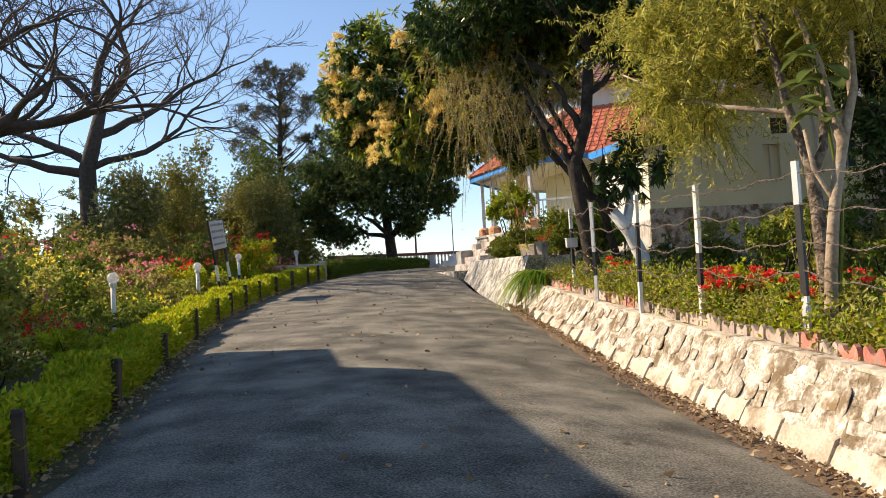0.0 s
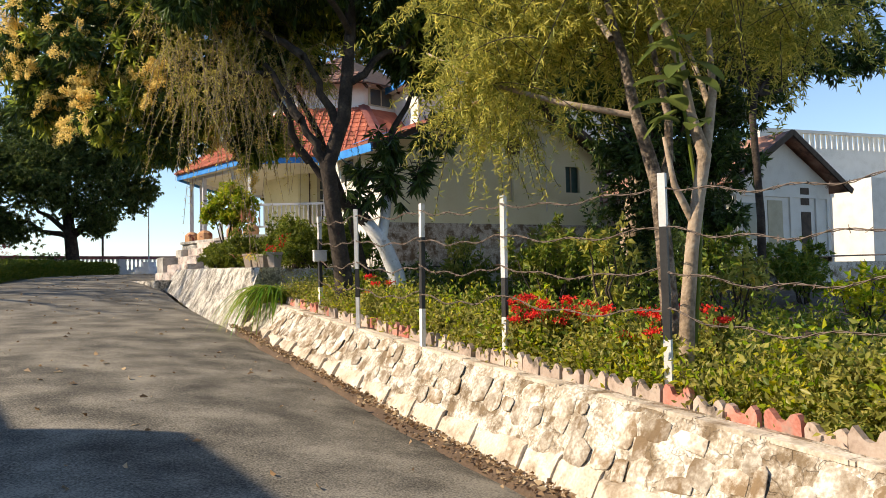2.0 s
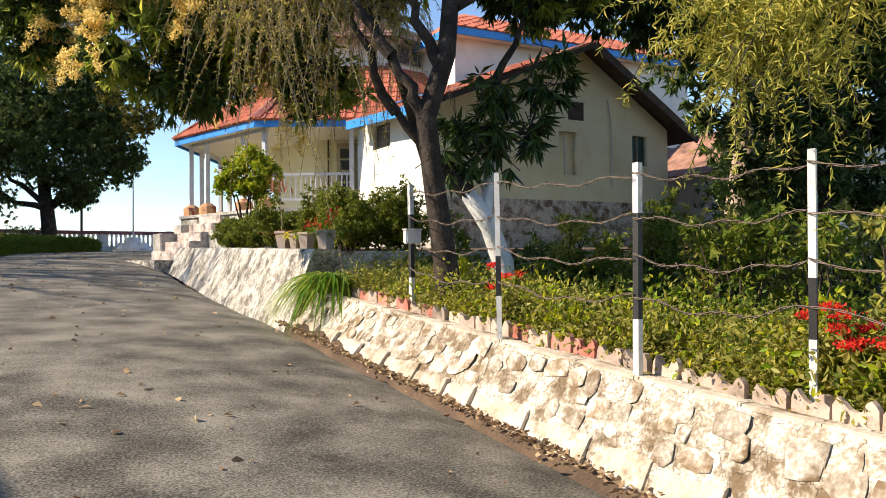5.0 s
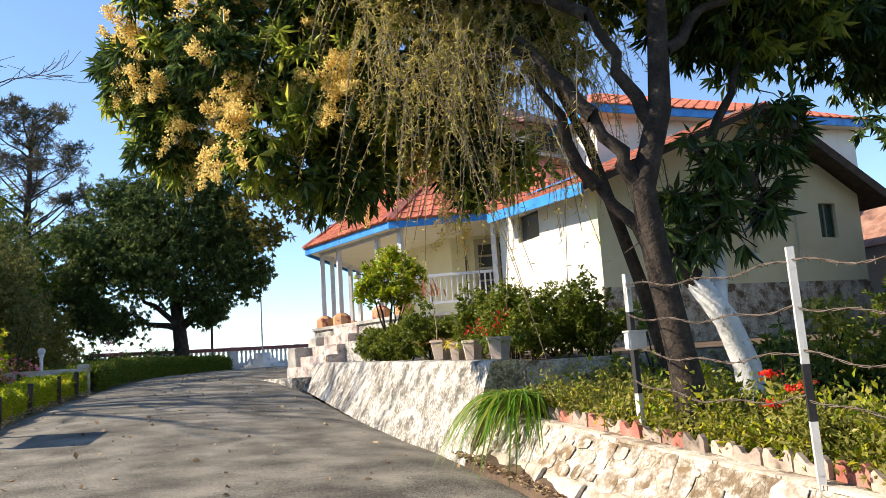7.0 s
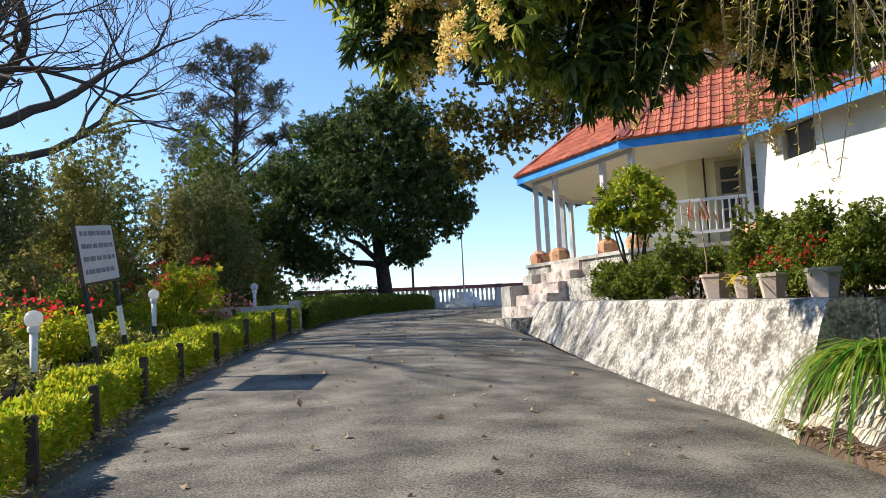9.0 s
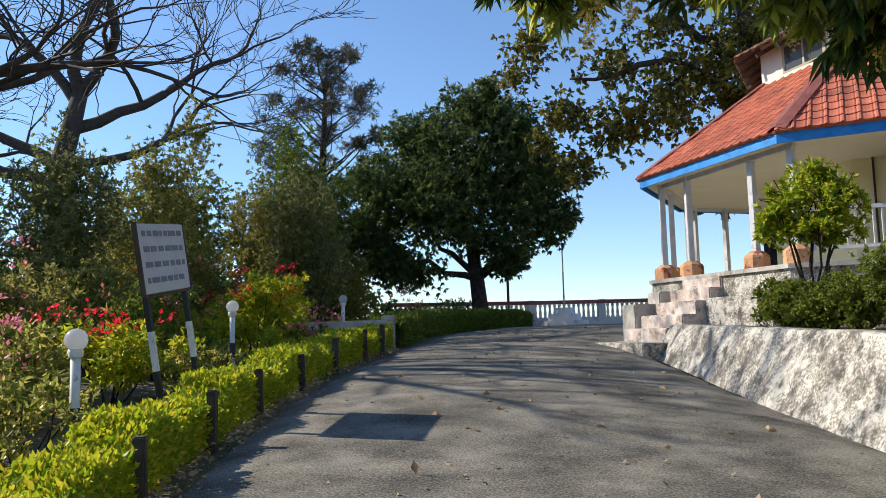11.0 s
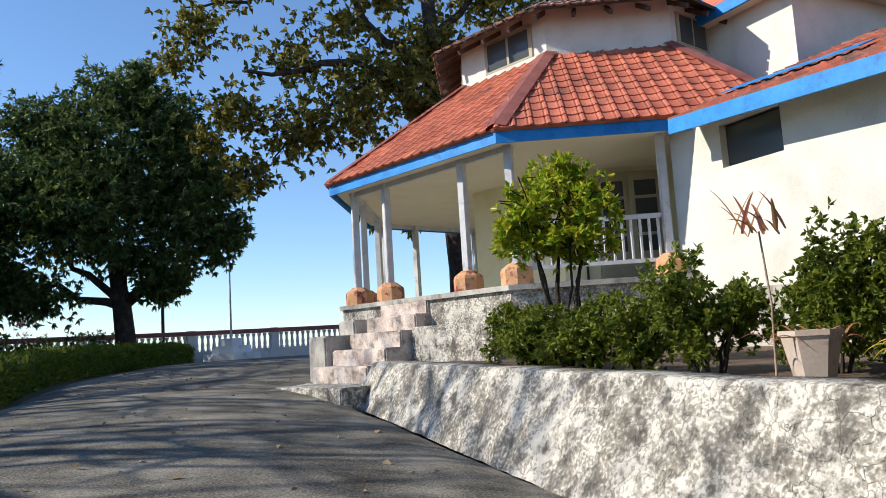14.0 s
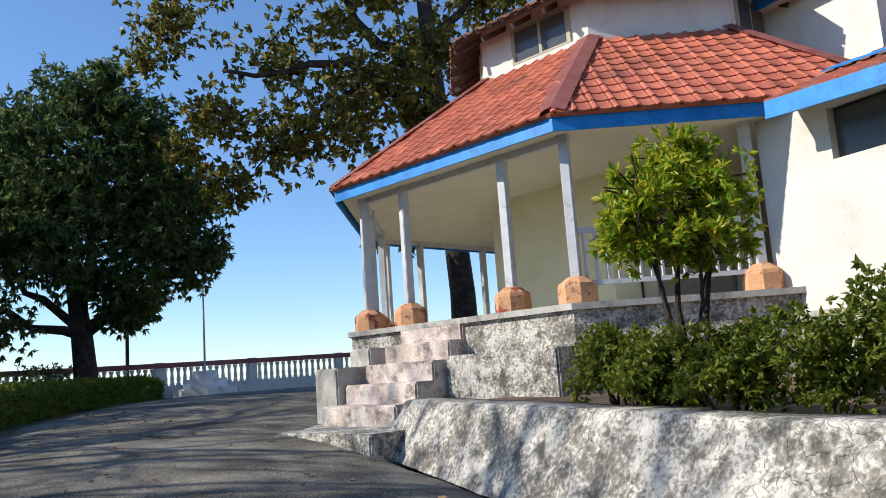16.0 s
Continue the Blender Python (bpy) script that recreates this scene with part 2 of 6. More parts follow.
# paler copy of the mango leaves, with sunlight put into the colour
L_MANGO_LIT = leaf_mat("sunlit_mango_leaves", (0.08, 0.17, 0.03), (0.3, 0.39, 0.08), 0.45, 0.33)
L_PANICLE = leaf_mat("mango_blossom", (0.5, 0.4, 0.1), (0.84, 0.68, 0.27), 0.35, 0.8)
L_BOTTLE = leaf_mat("bottlebrush_leaves", (0.12, 0.19, 0.04), (0.56, 0.54, 0.15), 0.45, 0.5)
L_BOTTLE2 = leaf_mat("dry_bottlebrush_leaves", (0.24, 0.25, 0.07), (0.6, 0.54, 0.19), 0.45, 0.6)
L_BIG = leaf_mat("big_mango_leaves", (0.03, 0.07, 0.025), (0.13, 0.21, 0.07), 0.35, 0.33)
L_CAS = leaf_mat("greygreen_needles", (0.05, 0.048, 0.03), (0.13, 0.125, 0.075), 0.35, 0.6)
L_TEAK = leaf_mat("broad_yellowing_leaves", (0.045, 0.062, 0.016), (0.27, 0.25, 0.06), 0.4, 0.4)
L_BUSH = leaf_mat("dark_bush_leaves", (0.045, 0.1, 0.014), (0.19, 0.26, 0.045), 0.4, 0.35)
L_SHRUB = leaf_mat("shrub_leaves", (0.045, 0.13, 0.016), (0.19, 0.25, 0.045), 0.35, 0.45)
L_LIME = leaf_mat("lime_hedge_leaves", (0.13, 0.29, 0.012), (0.5, 0.46, 0.035), 0.4, 0.45)
L_DUSTY = leaf_mat("dusty_far_leaves", (0.07, 0.13, 0.045), (0.27, 0.26, 0.12), 0.3, 0.6)
L_BROWN = leaf_mat("browning_leaves", (0.14, 0.18, 0.035), (0.42, 0.31, 0.11), 0.35, 0.6)
L_TOPIARY = leaf_mat("bright_topiary_leaves", (0.1, 0.27, 0.012), (0.42, 0.44, 0.05), 0.4, 0.35)
L_GARDEN = leaf_mat("garden_leaves", (0.08, 0.15, 0.025), (0.46, 0.43, 0.13), 0.4, 0.38)
L_BLADE = leaf_mat("strap_leaves", (0.06, 0.23, 0.02), (0.22, 0.3, 0.06), 0.35, 0.4)
P_RED = leaf_mat("red_petals", (0.62, 0.05, 0.015), (0.78, 0.06, 0.03), 0.3, 0.6)
P_PINK = leaf_mat("pink_bracts", (0.55, 0.18, 0.16), (0.75, 0.22, 0.3), 0.35, 0.6)
P_YEL = leaf_mat("yellow_leaves", (0.5, 0.46, 0.03), (0.7, 0.55, 0.06), 0.4, 0.5)
P_DRAC = leaf_mat("red_cordyline_leaves", (0.28, 0.17, 0.04), (0.5, 0.2, 0.14), 0.3, 0.5)


# ---- building helpers ----
def mesh_of(name, verts, faces, material=None, smooth=False):
    me = bpy.data.meshes.new(name)
    me.from_pydata([tuple(v) for v in verts], [], faces)
    me.update()
    if material:
        me.materials.append(material)
    if smooth:
        me.shade_smooth()
    return me


def part(name, data, material, parent, label=""):
    """Links a bmesh or a mesh as one mesh object under a thing or a part."""
    if isinstance(data, bmesh.types.BMesh):
        me = bpy.data.meshes.new(name)
        data.to_mesh(me)
        data.free()
    else:
        me = data
    if material and not me.materials:
        me.materials.append(material)
    ob = new(name, me)
    if parent:
        ob.parent = parent
    if label:
        ob["label"] = label
    return ob


def thing(name, at, label, category, group="", rz=0.0, kind=""):
    ob = new(name)
    ob.matrix_basis = pose(*at, 0, 0, rz)
    return tagged(ob, label, category, group, kind)


def box(x0, y0, z0, x1, y1, z1, bevel=0.0, bm=None):
    bm = bm or bmesh.new()
    r = bmesh.ops.create_cube(bm, size=1)
    bmesh.ops.transform(bm, verts=r["verts"], matrix=Matrix.Translation(((x0 + x1) / 2, (y0 + y1) / 2, (z0 + z1) / 2)) @ Matrix.Diagonal((x1 - x0, y1 - y0, z1 - z0, 1)))
    if bevel:
        es = list({e for v in r["verts"] for e in v.link_edges})
        bmesh.ops.bevel(bm, geom=es, offset=bevel, segments=2, affect="EDGES", clamp_overlap=True)
    return bm


def prism(profile, length, axis="y", bm=None):
    """A closed profile of (a, b) points drawn out along an axis from 0 to length; for y the profile lies in x, z."""
    bm = bm or bmesh.new()
    put = {"y": lambda a, b, d: (a, d, b), "x": lambda a, b, d: (d, a, b), "z": lambda a, b, d: (a, b, d)}[axis]
    lo = [bm.verts.new(put(a, b, 0)) for a, b in profile]
    hi = [bm.verts.new(put(a, b, length)) for a, b in profile]
    k = len(profile)
    bm.faces.new(lo); bm.faces.new(hi[::-1])
    for i in range(k):
        bm.faces.new((lo[i], hi[i], hi[(i + 1) % k], lo[(i + 1) % k]))
    bmesh.ops.recalc_face_normals(bm, faces=bm.faces)
    return bm


def slab_poly(points, z0, z1, bm=None):
    """A flat polygon with thickness."""
    bm = bm or bmesh.new()
    lo = [bm.verts.new((x, y, z0)) for x, y in points]
    hi = [bm.verts.new((x, y, z1)) for x, y in points]
    k = len(points)
    bm.faces.new(lo[::-1]); bm.faces.new(hi)
    for i in range(k):
        bm.faces.new((lo[i], lo[(i + 1) % k], hi[(i + 1) % k], hi[i]))
    bmesh.ops.recalc_face_normals(bm, faces=bm.faces)
    return bm


def beam(p, q, w, h, bm=None):
    """A squared bar from p to q, w wide and h deep."""
    bm = bm or bmesh.new()
    p, q = Vector(p), Vector(q)
    d = (q - p)
    m = Matrix.Translation((p + q) / 2) @ d.to_track_quat("Z", "Y").to_matrix().to_4x4() @ Matrix.Diagonal((w, h, d.length, 1))
    bmesh.ops.create_cube(bm, size=1, matrix=m)
    return bm


class Tubes:
    """Collects tapered round limbs into one mesh."""

    def __init__(self):
        self.v, self.f = [], []

    def add(self, pts, radii, sides=6):
        base = len(self.v)
        pts = [Vector(p) for p in pts]
        for i, p in enumerate(pts):
            d = (pts[min(i + 1, len(pts) - 1)] - pts[max(i - 1, 0)])
            d = d.normalized() if d.length > 1e-6 else Vector((0, 0, 1))
            s = d.cross(Vector((0.31, 0.95, 0.07))).normalized()
            u = d.cross(s)
            for k in range(sides):
                a = 2 * math.pi * k / sides
                self.v.append(p + (s * math.cos(a) + u * math.sin(a)) * radii[i])
        for i in range(len(pts) - 1):
            for k in range(sides):
                a, b = base + i * sides + k, base + i * sides + (k + 1) % sides
                self.f.append((a, b, b + sides, a + sides))
        self.v.append(pts[-1])
        t = len(self.v) - 1
        e = base + (len(pts) - 1) * sides
        self.f += [(e + k, e + (k + 1) % sides, t) for k in range(sides)]

    def mesh(self, name, material):
        return mesh_of(name, self.v, self.f, material, True)


def wander(p, q, n, jitter, rng, sag=0.0):
    """A crooked line of n + 1 points from p to q."""
    p, q = Vector(p), Vector(q)
    out = []
    for i in range(n + 1):
        t = i / n
        w = jitter * math.sin(math.pi * t)
        o = Vector((rng.uniform(-1, 1), rng.uniform(-1, 1), rng.uniform(-1, 1))) * w
        out.append(p.lerp(q, t) + o + Vector((0, 0, -sag * math.sin(math.pi * t))))
    return out


def leaves_mesh(name, base, axis, length, width, material, fold=0.25, rng=None):
    """Many folded leaves: base points, pointing directions, lengths and widths, all arrays."""
    rng = rng or np.random.default_rng(1)
    n = len(base)
    axis = axis / np.maximum(np.linalg.norm(axis, axis=1, keepdims=True), 1e-6)
    ref = rng.normal(size=(n, 3))
    side = np.cross(axis, ref)
    side /= np.maximum(np.linalg.norm(side, axis=1, keepdims=True), 1e-6)
    nrm = np.cross(side, axis)
    L, W = np.asarray(length)[:, None], np.asarray(width)[:, None]
    v = np.empty((n, 4, 3))
    v[:, 0] = base
    v[:, 1] = base + axis * L * 0.45 + side * W * 0.5 + nrm * W * fold
    v[:, 2] = base + axis * L - nrm * L * 0.12
    v[:, 3] = base + axis * L * 0.45 - side * W * 0.5 + nrm * W * fold
    me = bpy.data.meshes.new(name)
    me.vertices.add(n * 4)
    me.vertices.foreach_set("co", v.reshape(-1).astype(np.float32))
    idx = (np.arange(n)[:, None] * 4 + np.array([[0, 1, 2, 0, 2, 3]])).reshape(-1)
    me.loops.add(n * 6)
    me.loops.foreach_set("vertex_index", idx.astype(np.int32))
    me.polygons.add(n * 2)
    me.polygons.foreach_set("loop_start", np.arange(0, n * 6, 3, dtype=np.int32))
    me.update(calc_edges=True)
    me.materials.append(material)
    return me


def ball_points(n, rng, shell=0.55):
    """Points in a unit ball, most of them towards its skin."""
    d = rng.normal(size=(n, 3))
    d /= np.linalg.norm(d, axis=1, keepdims=True)
    r = shell + (1 - shell) * rng.random((n, 1)) ** 0.8
    return d * r, d


def clumped(clumps, per_area, rng, sub=0.35, rough=0.25):
    """Points on lumpy ellipsoids: clumps of (x, y, z, rx, ry, rz). Gives points and outward directions."""
    P, D = [], []
    for x, y, z, rx, ry, rz in clumps:
        k = max(4, int(per_area * (rx * ry + ry * rz + rx * rz) * 2.0))
        m = max(5, int(k ** 0.5 * 0.9))
        c, cd = ball_points(m, rng, 0.55)
        i = rng.integers(0, m, k)
        p, d = ball_points(k, rng, 0.2)
        pts = c[i] * (1 - sub * 0.5) + p * sub * (0.6 + 0.8 * rng.random((m, 1)))[i]
        pts *= 1 + rough * (rng.random((m, 1))[i] - 0.5)
        P.append(pts * np.array([rx, ry, rz]) + np.array([x, y, z]))
        D.append(d + cd[i] * 0.8)
    return np.concatenate(P), np.concatenate(D)


def rosettes(P, D, per, length, width, rng, droop=0.3, spread=0.9):
    """Tufts of leaves at each point."""
    n = len(P)
    base = np.repeat(P, per, axis=0)
    ax = np.repeat(D / np.maximum(np.linalg.norm(D, axis=1, keepdims=True), 1e-6), per, axis=0) * 0.6 + rng.normal(size=(n * per, 3)) * spread
    ax[:, 2] -= droop
    L = length * (0.6 + 0.7 * rng.random(n * per))
    return base, ax, L, L * width * (0.8 + 0.4 * rng.random(n * per))


# ---- ground, road ----
RY = [-40, -10, 0, 10, 20, 30, 35, 40, 60]
RZ = [-1.9, -0.55, 0.03, 0.60, 1.29, 2.09, 2.38, 2.5, 2.5]
# the road's edges: y, left x, right x
EDGE = [(-40, -2.2, 3.4), (-10, -2.2, 3.4), (0, -2.3, 3.62), (3, -2.4, 3.48), (6.4, -2.7, 3.12), (9.3, -3.35, 2.7), (11.5, -3.8, 2.36), (14.1, -4.35, 1.93), (16, -4.75, 1.58), (18.2, -5.05, 1.3), (20.6, -5.35, 0.93),
        (23.2, -5.5, 0.52), (25.8, -5.5, 0.24), (27.5, -5.35, 0.08), (29.3, -5.1, -0.15), (31, -4.9, -0.25), (33, -4.7, 0.3), (36, -4.2, 1.5), (40, -3.3, 3.5), (44.5, -2.2, 7.0)]


def road_z(y):
    return float(np.interp(y, RY, RZ))


def edge_x(y, side):
    return float(np.interp(y, [e[0] for e in EDGE], [e[side] for e in EDGE]))


def surf_z(x, y):
    """The asphalt: crowned, and falling towards the wall's foot on the lower stretch."""
    l, r = edge_x(y, 1), edge_x(y, 2)
    s = min(1.0, max(0.0, (x - l) / (r - l)))
    fall = float(np.interp(y, [-10, 5, 11, 14, 17, 20, 28, 31], [0.38, 0.38, 0.36, 0.25, 0.15, 0.13, 0.1, 0.0]))
    return road_z(y) + 0.05 * (1 - (2 * s - 1) ** 2) - fall * max(0.0, (s - 0.35) / 0.65) ** 1.6


def foot_z(y):
    return surf_z(edge_x(y, 2), y)


def ground_z(x, y):
    """The hill: along the road, sinking beside and behind it and falling away past the terrace."""
    z = road_z(y) - 0.06
    if -3 < x < 30 and y < 32:
        z -= 0.5 * min(1.0, (x + 3) / 3) * min(1.0, (32 - y) / 4)
    left = max(0.0, -6.5 - x)
    z -= min(left * 0.05, 3.0) + 0.004 * max(0.0, left - 10) ** 1.6
    z -= 0.6 * max(0.0, y - 49.5) if y < 120 else 0.6 * 70 + 0.08 * (y - 120)
    if x > 3.5:
        z += 0.02 * min(x - 3.5, 15)
        z -= 0.25 * max(0.0, x - 45) if x < 160 else 28.75
    z -= 0.1 * max(0.0, -25 - y)
    return max(z, -60.0)


gx = sorted({*np.round(np.linspace(-30, 40, 71), 2), -2500, -900, -300, -120, -70, -45, 60, 90, 140, 300, 900, 2500})
gy = sorted({*np.round(np.linspace(-12, 60, 73), 2), -2500, -600, -200, -80, -40, -22, 75, 100, 150, 300, 900, 2500})
gv = [(x, y, ground_z(x, y) + 0.03 * noise.noise((x * 0.7, y * 0.7, 0))) for y in gy for x in gx]
gf = [(j * len(gx) + i, j * len(gx) + i + 1, (j + 1) * len(gx) + i + 1, (j + 1) * len(gx) + i) for j in range(len(gy) - 1) for i in range(len(gx) - 1)]
ground = tagged(new("ground", mesh_of("ground", gv, gf, GRASSY, True)), "brown soil and low ground cover on the hillside", "ground", kind="structure")

ry = np.arange(-40, 44.6, 0.4)
rv, rf = [], []
NX = 14
for y in ry:
    l, r = edge_x(y, 1), edge_x(y, 2)
    for i in range(NX + 1):
        s = i / NX
        x = l + (r - l) * s + (0.06 * noise.noise((0.9 * y, i * 5.0, 3)) if i in (0, NX) else 0)
        z = surf_z(x, y) + 0.012 * noise.noise((x * 0.8, y * 0.8, 1))
        rv.append((x, y, z - (0.05 if i in (0, NX) else 0)))
for j in range(len(ry) - 1):
    for i in range(NX):
        a = j * (NX + 1) + i
        rf.append((a, a + 1, a + NX + 2, a + NX + 1))
road = tagged(new("road", mesh_of("road", rv, rf, ASPHALT, True)), "worn grey asphalt driveway climbing the hill", "road", kind="structure")

# ---- retaining walls beside the road ----
LOW_TOP = [(-12, 4.2, -0.05), (0, 3.98, 0.45), (3, 3.83, 0.6), (6.85, 3.45, 0.83), (10.35, 2.95, 1.0), (11.7, 2.74, 1.1), (14, 2.36, 1.28), (17.3, 1.95, 1.5), (18.5, 1.76, 1.55)]
HIGH_TOP = [(18.45, 1.74, 2.22), (22, 1.33, 2.3), (25.5, 0.9, 2.38), (29.2, 0.44, 2.45)]


def low_top(y):
    return [float(np.interp(y, [p[0] for p in LOW_TOP], [p[k] for p in LOW_TOP])) for k in (1, 2)]


def high_top(y):
    return [float(np.interp(y, [p[0] for p in HIGH_TOP], [p[k] for p in HIGH_TOP])) for k in (1, 2)]


def base_x(y):
    return edge_x(y, 2) + float(np.interp(y, [0, 10, 16, 19, 22, 27], [-0.08, -0.07, -0.04, 0.08, 0.13, 0.2]))


def wall_face(name, y0, y1, top, material, step, rows, lump, seed, thick=0.45):
    """A leaning wall: front face with lumps, cap and back."""
    ys = np.arange(y0, y1 + step * 0.5, step)
    V, F = [], []
    cols = rows + 4
    for y in ys:
        xt, zt = top(y)
        xb, zb = base_x(y), foot_z(y) - 0.12
        zt += 0.02 * noise.noise((y * 1.1, seed, 0))
        for k in range(rows + 1):
            s = k / rows
            b = lump * (noise.noise((y * 3.1, s * (zt - zb) * 3.4, seed)) + 0.6 * noise.noise((y * 7.7, s * (zt - zb) * 8, seed + 4)))
            V.append((xb + (xt - xb) * s - b, y, zb + (zt - zb) * s))
        V += [(xt + 0.05, y, zt + 0.015), (xt + thick, y, zt + 0.01), (xt + thick + 0.05, y, zb)]
    for j in range(len(ys) - 1):
        for k in range(cols - 1):
            a = j * cols + k
            F.append((a, a + cols, a + cols + 1, a + 1))
    F.append(tuple(range(cols))[::-1])
    F.append(tuple((len(ys) - 1) * cols + k for k in range(cols)))
    me = mesh_of(name, V, F, material, True)
    ob = new(name, me)
    return ob


low_wall = tagged(wall_face("retaining_wall", -12, 18.5, low_top, MORTAR, 0.1, 10, 0.035, 3), "low leaning rubble wall with flaking whitewash beside the driveway", "stone wall", kind="structure")
high_wall = tagged(wall_face("retaining_wall", 18.45, 29.2, high_top, PLASTER_OLD, 0.05, 22, 0.028, 9), "whitewashed plastered retaining wall streaked with black mould", "retaining wall", kind="structure")

# garden beds behind the walls
def bed(name, y0, y1, top, x1, lift, label):
    ys = np.arange(y0, y1 + 0.01, 0.5)
    V, F = [], []
    K = 12
    for y in ys:
        xt, zt = top(y)
        for k in range(K + 1):
            x = xt + 0.4 + (x1 - xt - 0.4) * k / K
            V.append((x, y, zt + lift + 0.035 * noise.noise((x, y, 2)) + 0.012 * (x - xt)))
    for j in range(len(ys) - 1):
        for k in range(K):
            a = j * (K + 1) + k
            F.append((a, a + 1, a + K + 2, a + K + 1))
    return tagged(new(name, mesh_of(name, V, F, SOIL, True)), label, "garden bed", kind="structure")


bed("garden_bed", -12, 18.6, low_top, 30, -0.02, "dark soil of the lower garden bed")
bed("garden_bed", 18.5, 29.2, high_top, 30, -0.06, "dry soil of the raised garden bed")
# the end of the raised bed, towards the lower garden
part("garden_bed_end", box(2.2, 18.45, 1.2, 30, 18.6, 2.2, 0.02), PLINTH_STONE, None)
tagged(bpy.data.objects["garden_bed_end"], "brown rubble end of the raised bed", "retaining wall", kind="structure")

# gutter of earth and litter along the wall's foot
gv, gf = [], []
gys = np.arange(-4, 18.4, 0.2)
for y in gys:
    w = float(np.interp(y, [0, 9, 13, 18], [1.15, 1.0, 0.5, 0.25]))
    for k, (dx, dz) in enumerate([(-0.24 * w, -0.02), (-0.12 * w, 0.045), (0.0, 0.075), (0.2, 0.14)]):
        x = edge_x(y, 2) + dx + 0.07 * noise.noise((y * 2, k, 1))
        gv.append((x, y, surf_z(x, y) + dz - 0.02 + 0.035 * noise.noise((y * 3, k * 3, 5))))
for j in range(len(gys) - 1):
    for k in range(3):
        a = j * 4 + k
        gf.append((a, a + 1, a + 5, a + 4))
tagged(new("gutter", mesh_of("gutter", gv, gf, SOIL, True)), "earth gutter with litter along the wall's foot", "gutter", kind="structure")

# ---- pavilion: an octagon about its centre ----
PC = Vector((6.66, 32.57, 0))
FLOOR_Z = 3.5


def oct(r, k, z=0.0):
    a = radians(45 * k)
    return Vector((r * math.cos(a), r * math.sin(a), z))


pav = thing("veranda_pavilion", (PC.x, PC.y, 0), "octagonal cream pavilion with red tiled roof, blue fascia and open veranda", "building")
part("plinth", slab_poly([oct(5.95, k).to_2d() for k in range(8)], 1.9, FLOOR_Z), PLASTER_OLD, pav, "mouldy whitewashed plinth")
part("floor_edge", slab_poly([oct(6.02, k).to_2d() for k in range(8)], FLOOR_Z - 0.07, FLOOR_Z + 0.012), CONCRETE, pav)
# room walls under the lantern, rising into it
RW, RL, RC0 = 3.05, 3.12, 5.62
for k in range(8):
    a, b = oct(RW, k), oct(RW, k + 1)
    bm = bmesh.new()
    t = 0.2
    ai, bi = oct(RW - t, k), oct(RW - t, k + 1)
    slab_poly([a.to_2d(), b.to_2d(), bi.to_2d(), ai.to_2d()], FLOOR_Z, 7.6, bm)
    part("room_wall", bm, CREAM_WALL, pav)
    a, b, ai, bi = oct(RL, k), oct(RL, k + 1), oct(RL - t, k), oct(RL - t, k + 1)
    part("lantern_wall", slab_poly([a.to_2d(), b.to_2d(), bi.to_2d(), ai.to_2d()], 7.6, 9.1), WHITE_WALL, pav)


def oct_frame(r, k):
    """The middle of side k at radius r of its corners, with x along the side and y outwards."""
    a, b = oct(r, k), oct(r, k + 1)
    m = (a + b) / 2
    ex = (b - a).normalized()
    ey = m.normalized()
    return Matrix(((ex.x, ey.x, 0, m.x), (ex.y, ey.y, 0, m.y), (0, 0, 1, 0), (0, 0, 0, 1)))


def put_part(name, bm, material, parent, m, label=""):
    bm.transform(m)
    if m.determinant() < 0:
        bmesh.ops.reverse_faces(bm, faces=bm.faces)
    return part(name, bm, material, parent, label)


# lantern windows and its sill band
for k in range(8):
    m = oct_frame(RL, k)
    w = part("lantern_band", box(-1.2, -0.02, 7.95, 1.2, 0.06, 8.12, 0.01), WHITE_WALL, pav)
    w.matrix_basis = m
    for sx, w2 in {3: ((0.0, 0.62),), 4: ((0.2, 0.6),), 6: ((-0.45, 0.5),)}.get(k, ()):
        f = part("window_frame", box(sx - w2 - 0.06, -0.03, 8.13, sx + w2 + 0.06, 0.035, 8.78, 0.008), FRAME, pav)
        f.matrix_basis = m
        for q in (-0.5, 0.5):
            part("pane", box(sx + q * w2 - w2 * 0.44, 0.03, 8.18, sx + q * w2 + w2 * 0.44, 0.042, 8.73), GLASS, f)

# ceiling of the veranda
for k in range(8):
    part("ceiling_panel", slab_poly([oct(6.0, k).to_2d(), oct(6.0, k + 1).to_2d(), oct(3.0, k + 1).to_2d(), oct(3.0, k).to_2d()], 5.78, 5.83), CEIL, pav, "pale cream veranda ceiling")
    if k in (2, 3, 4):
        part("eaves_beam", beam(oct(RC0, k, 5.74), oct(RC0, k + 1, 5.74), 0.09, 0.12), GREYWHITE, pav)

# columns on painted feet: at the corners and two between on each open side
foot_bm = bmesh.new()
ring = [(0.0, 0.24), (0.22, 0.24), (0.27, 0.225), (0.36, 0.12)]
prev = None
for z, r in ring:
    cur = [foot_bm.verts.new((r * (1.08 if r > 0.2 else 1) * c, r * (1.08 if r > 0.2 else 1) * s, z)) for c, s in ((math.cos(math.pi / 8 + i * math.pi / 4), math.sin(math.pi / 8 + i * math.pi / 4)) for i in range(8))]
    if prev:
        for i in range(8):
            foot_bm.faces.new((prev[i], prev[(i + 1) % 8], cur[(i + 1) % 8], cur[i]))
    else:
        foot_bm.faces.new(cur[::-1])
    prev = cur
foot_bm.faces.new(prev)
foot_me = bpy.data.meshes.new("column_foot"); foot_bm.to_mesh(foot_me); foot_bm.free(); foot_me.materials.append(POTBASE)
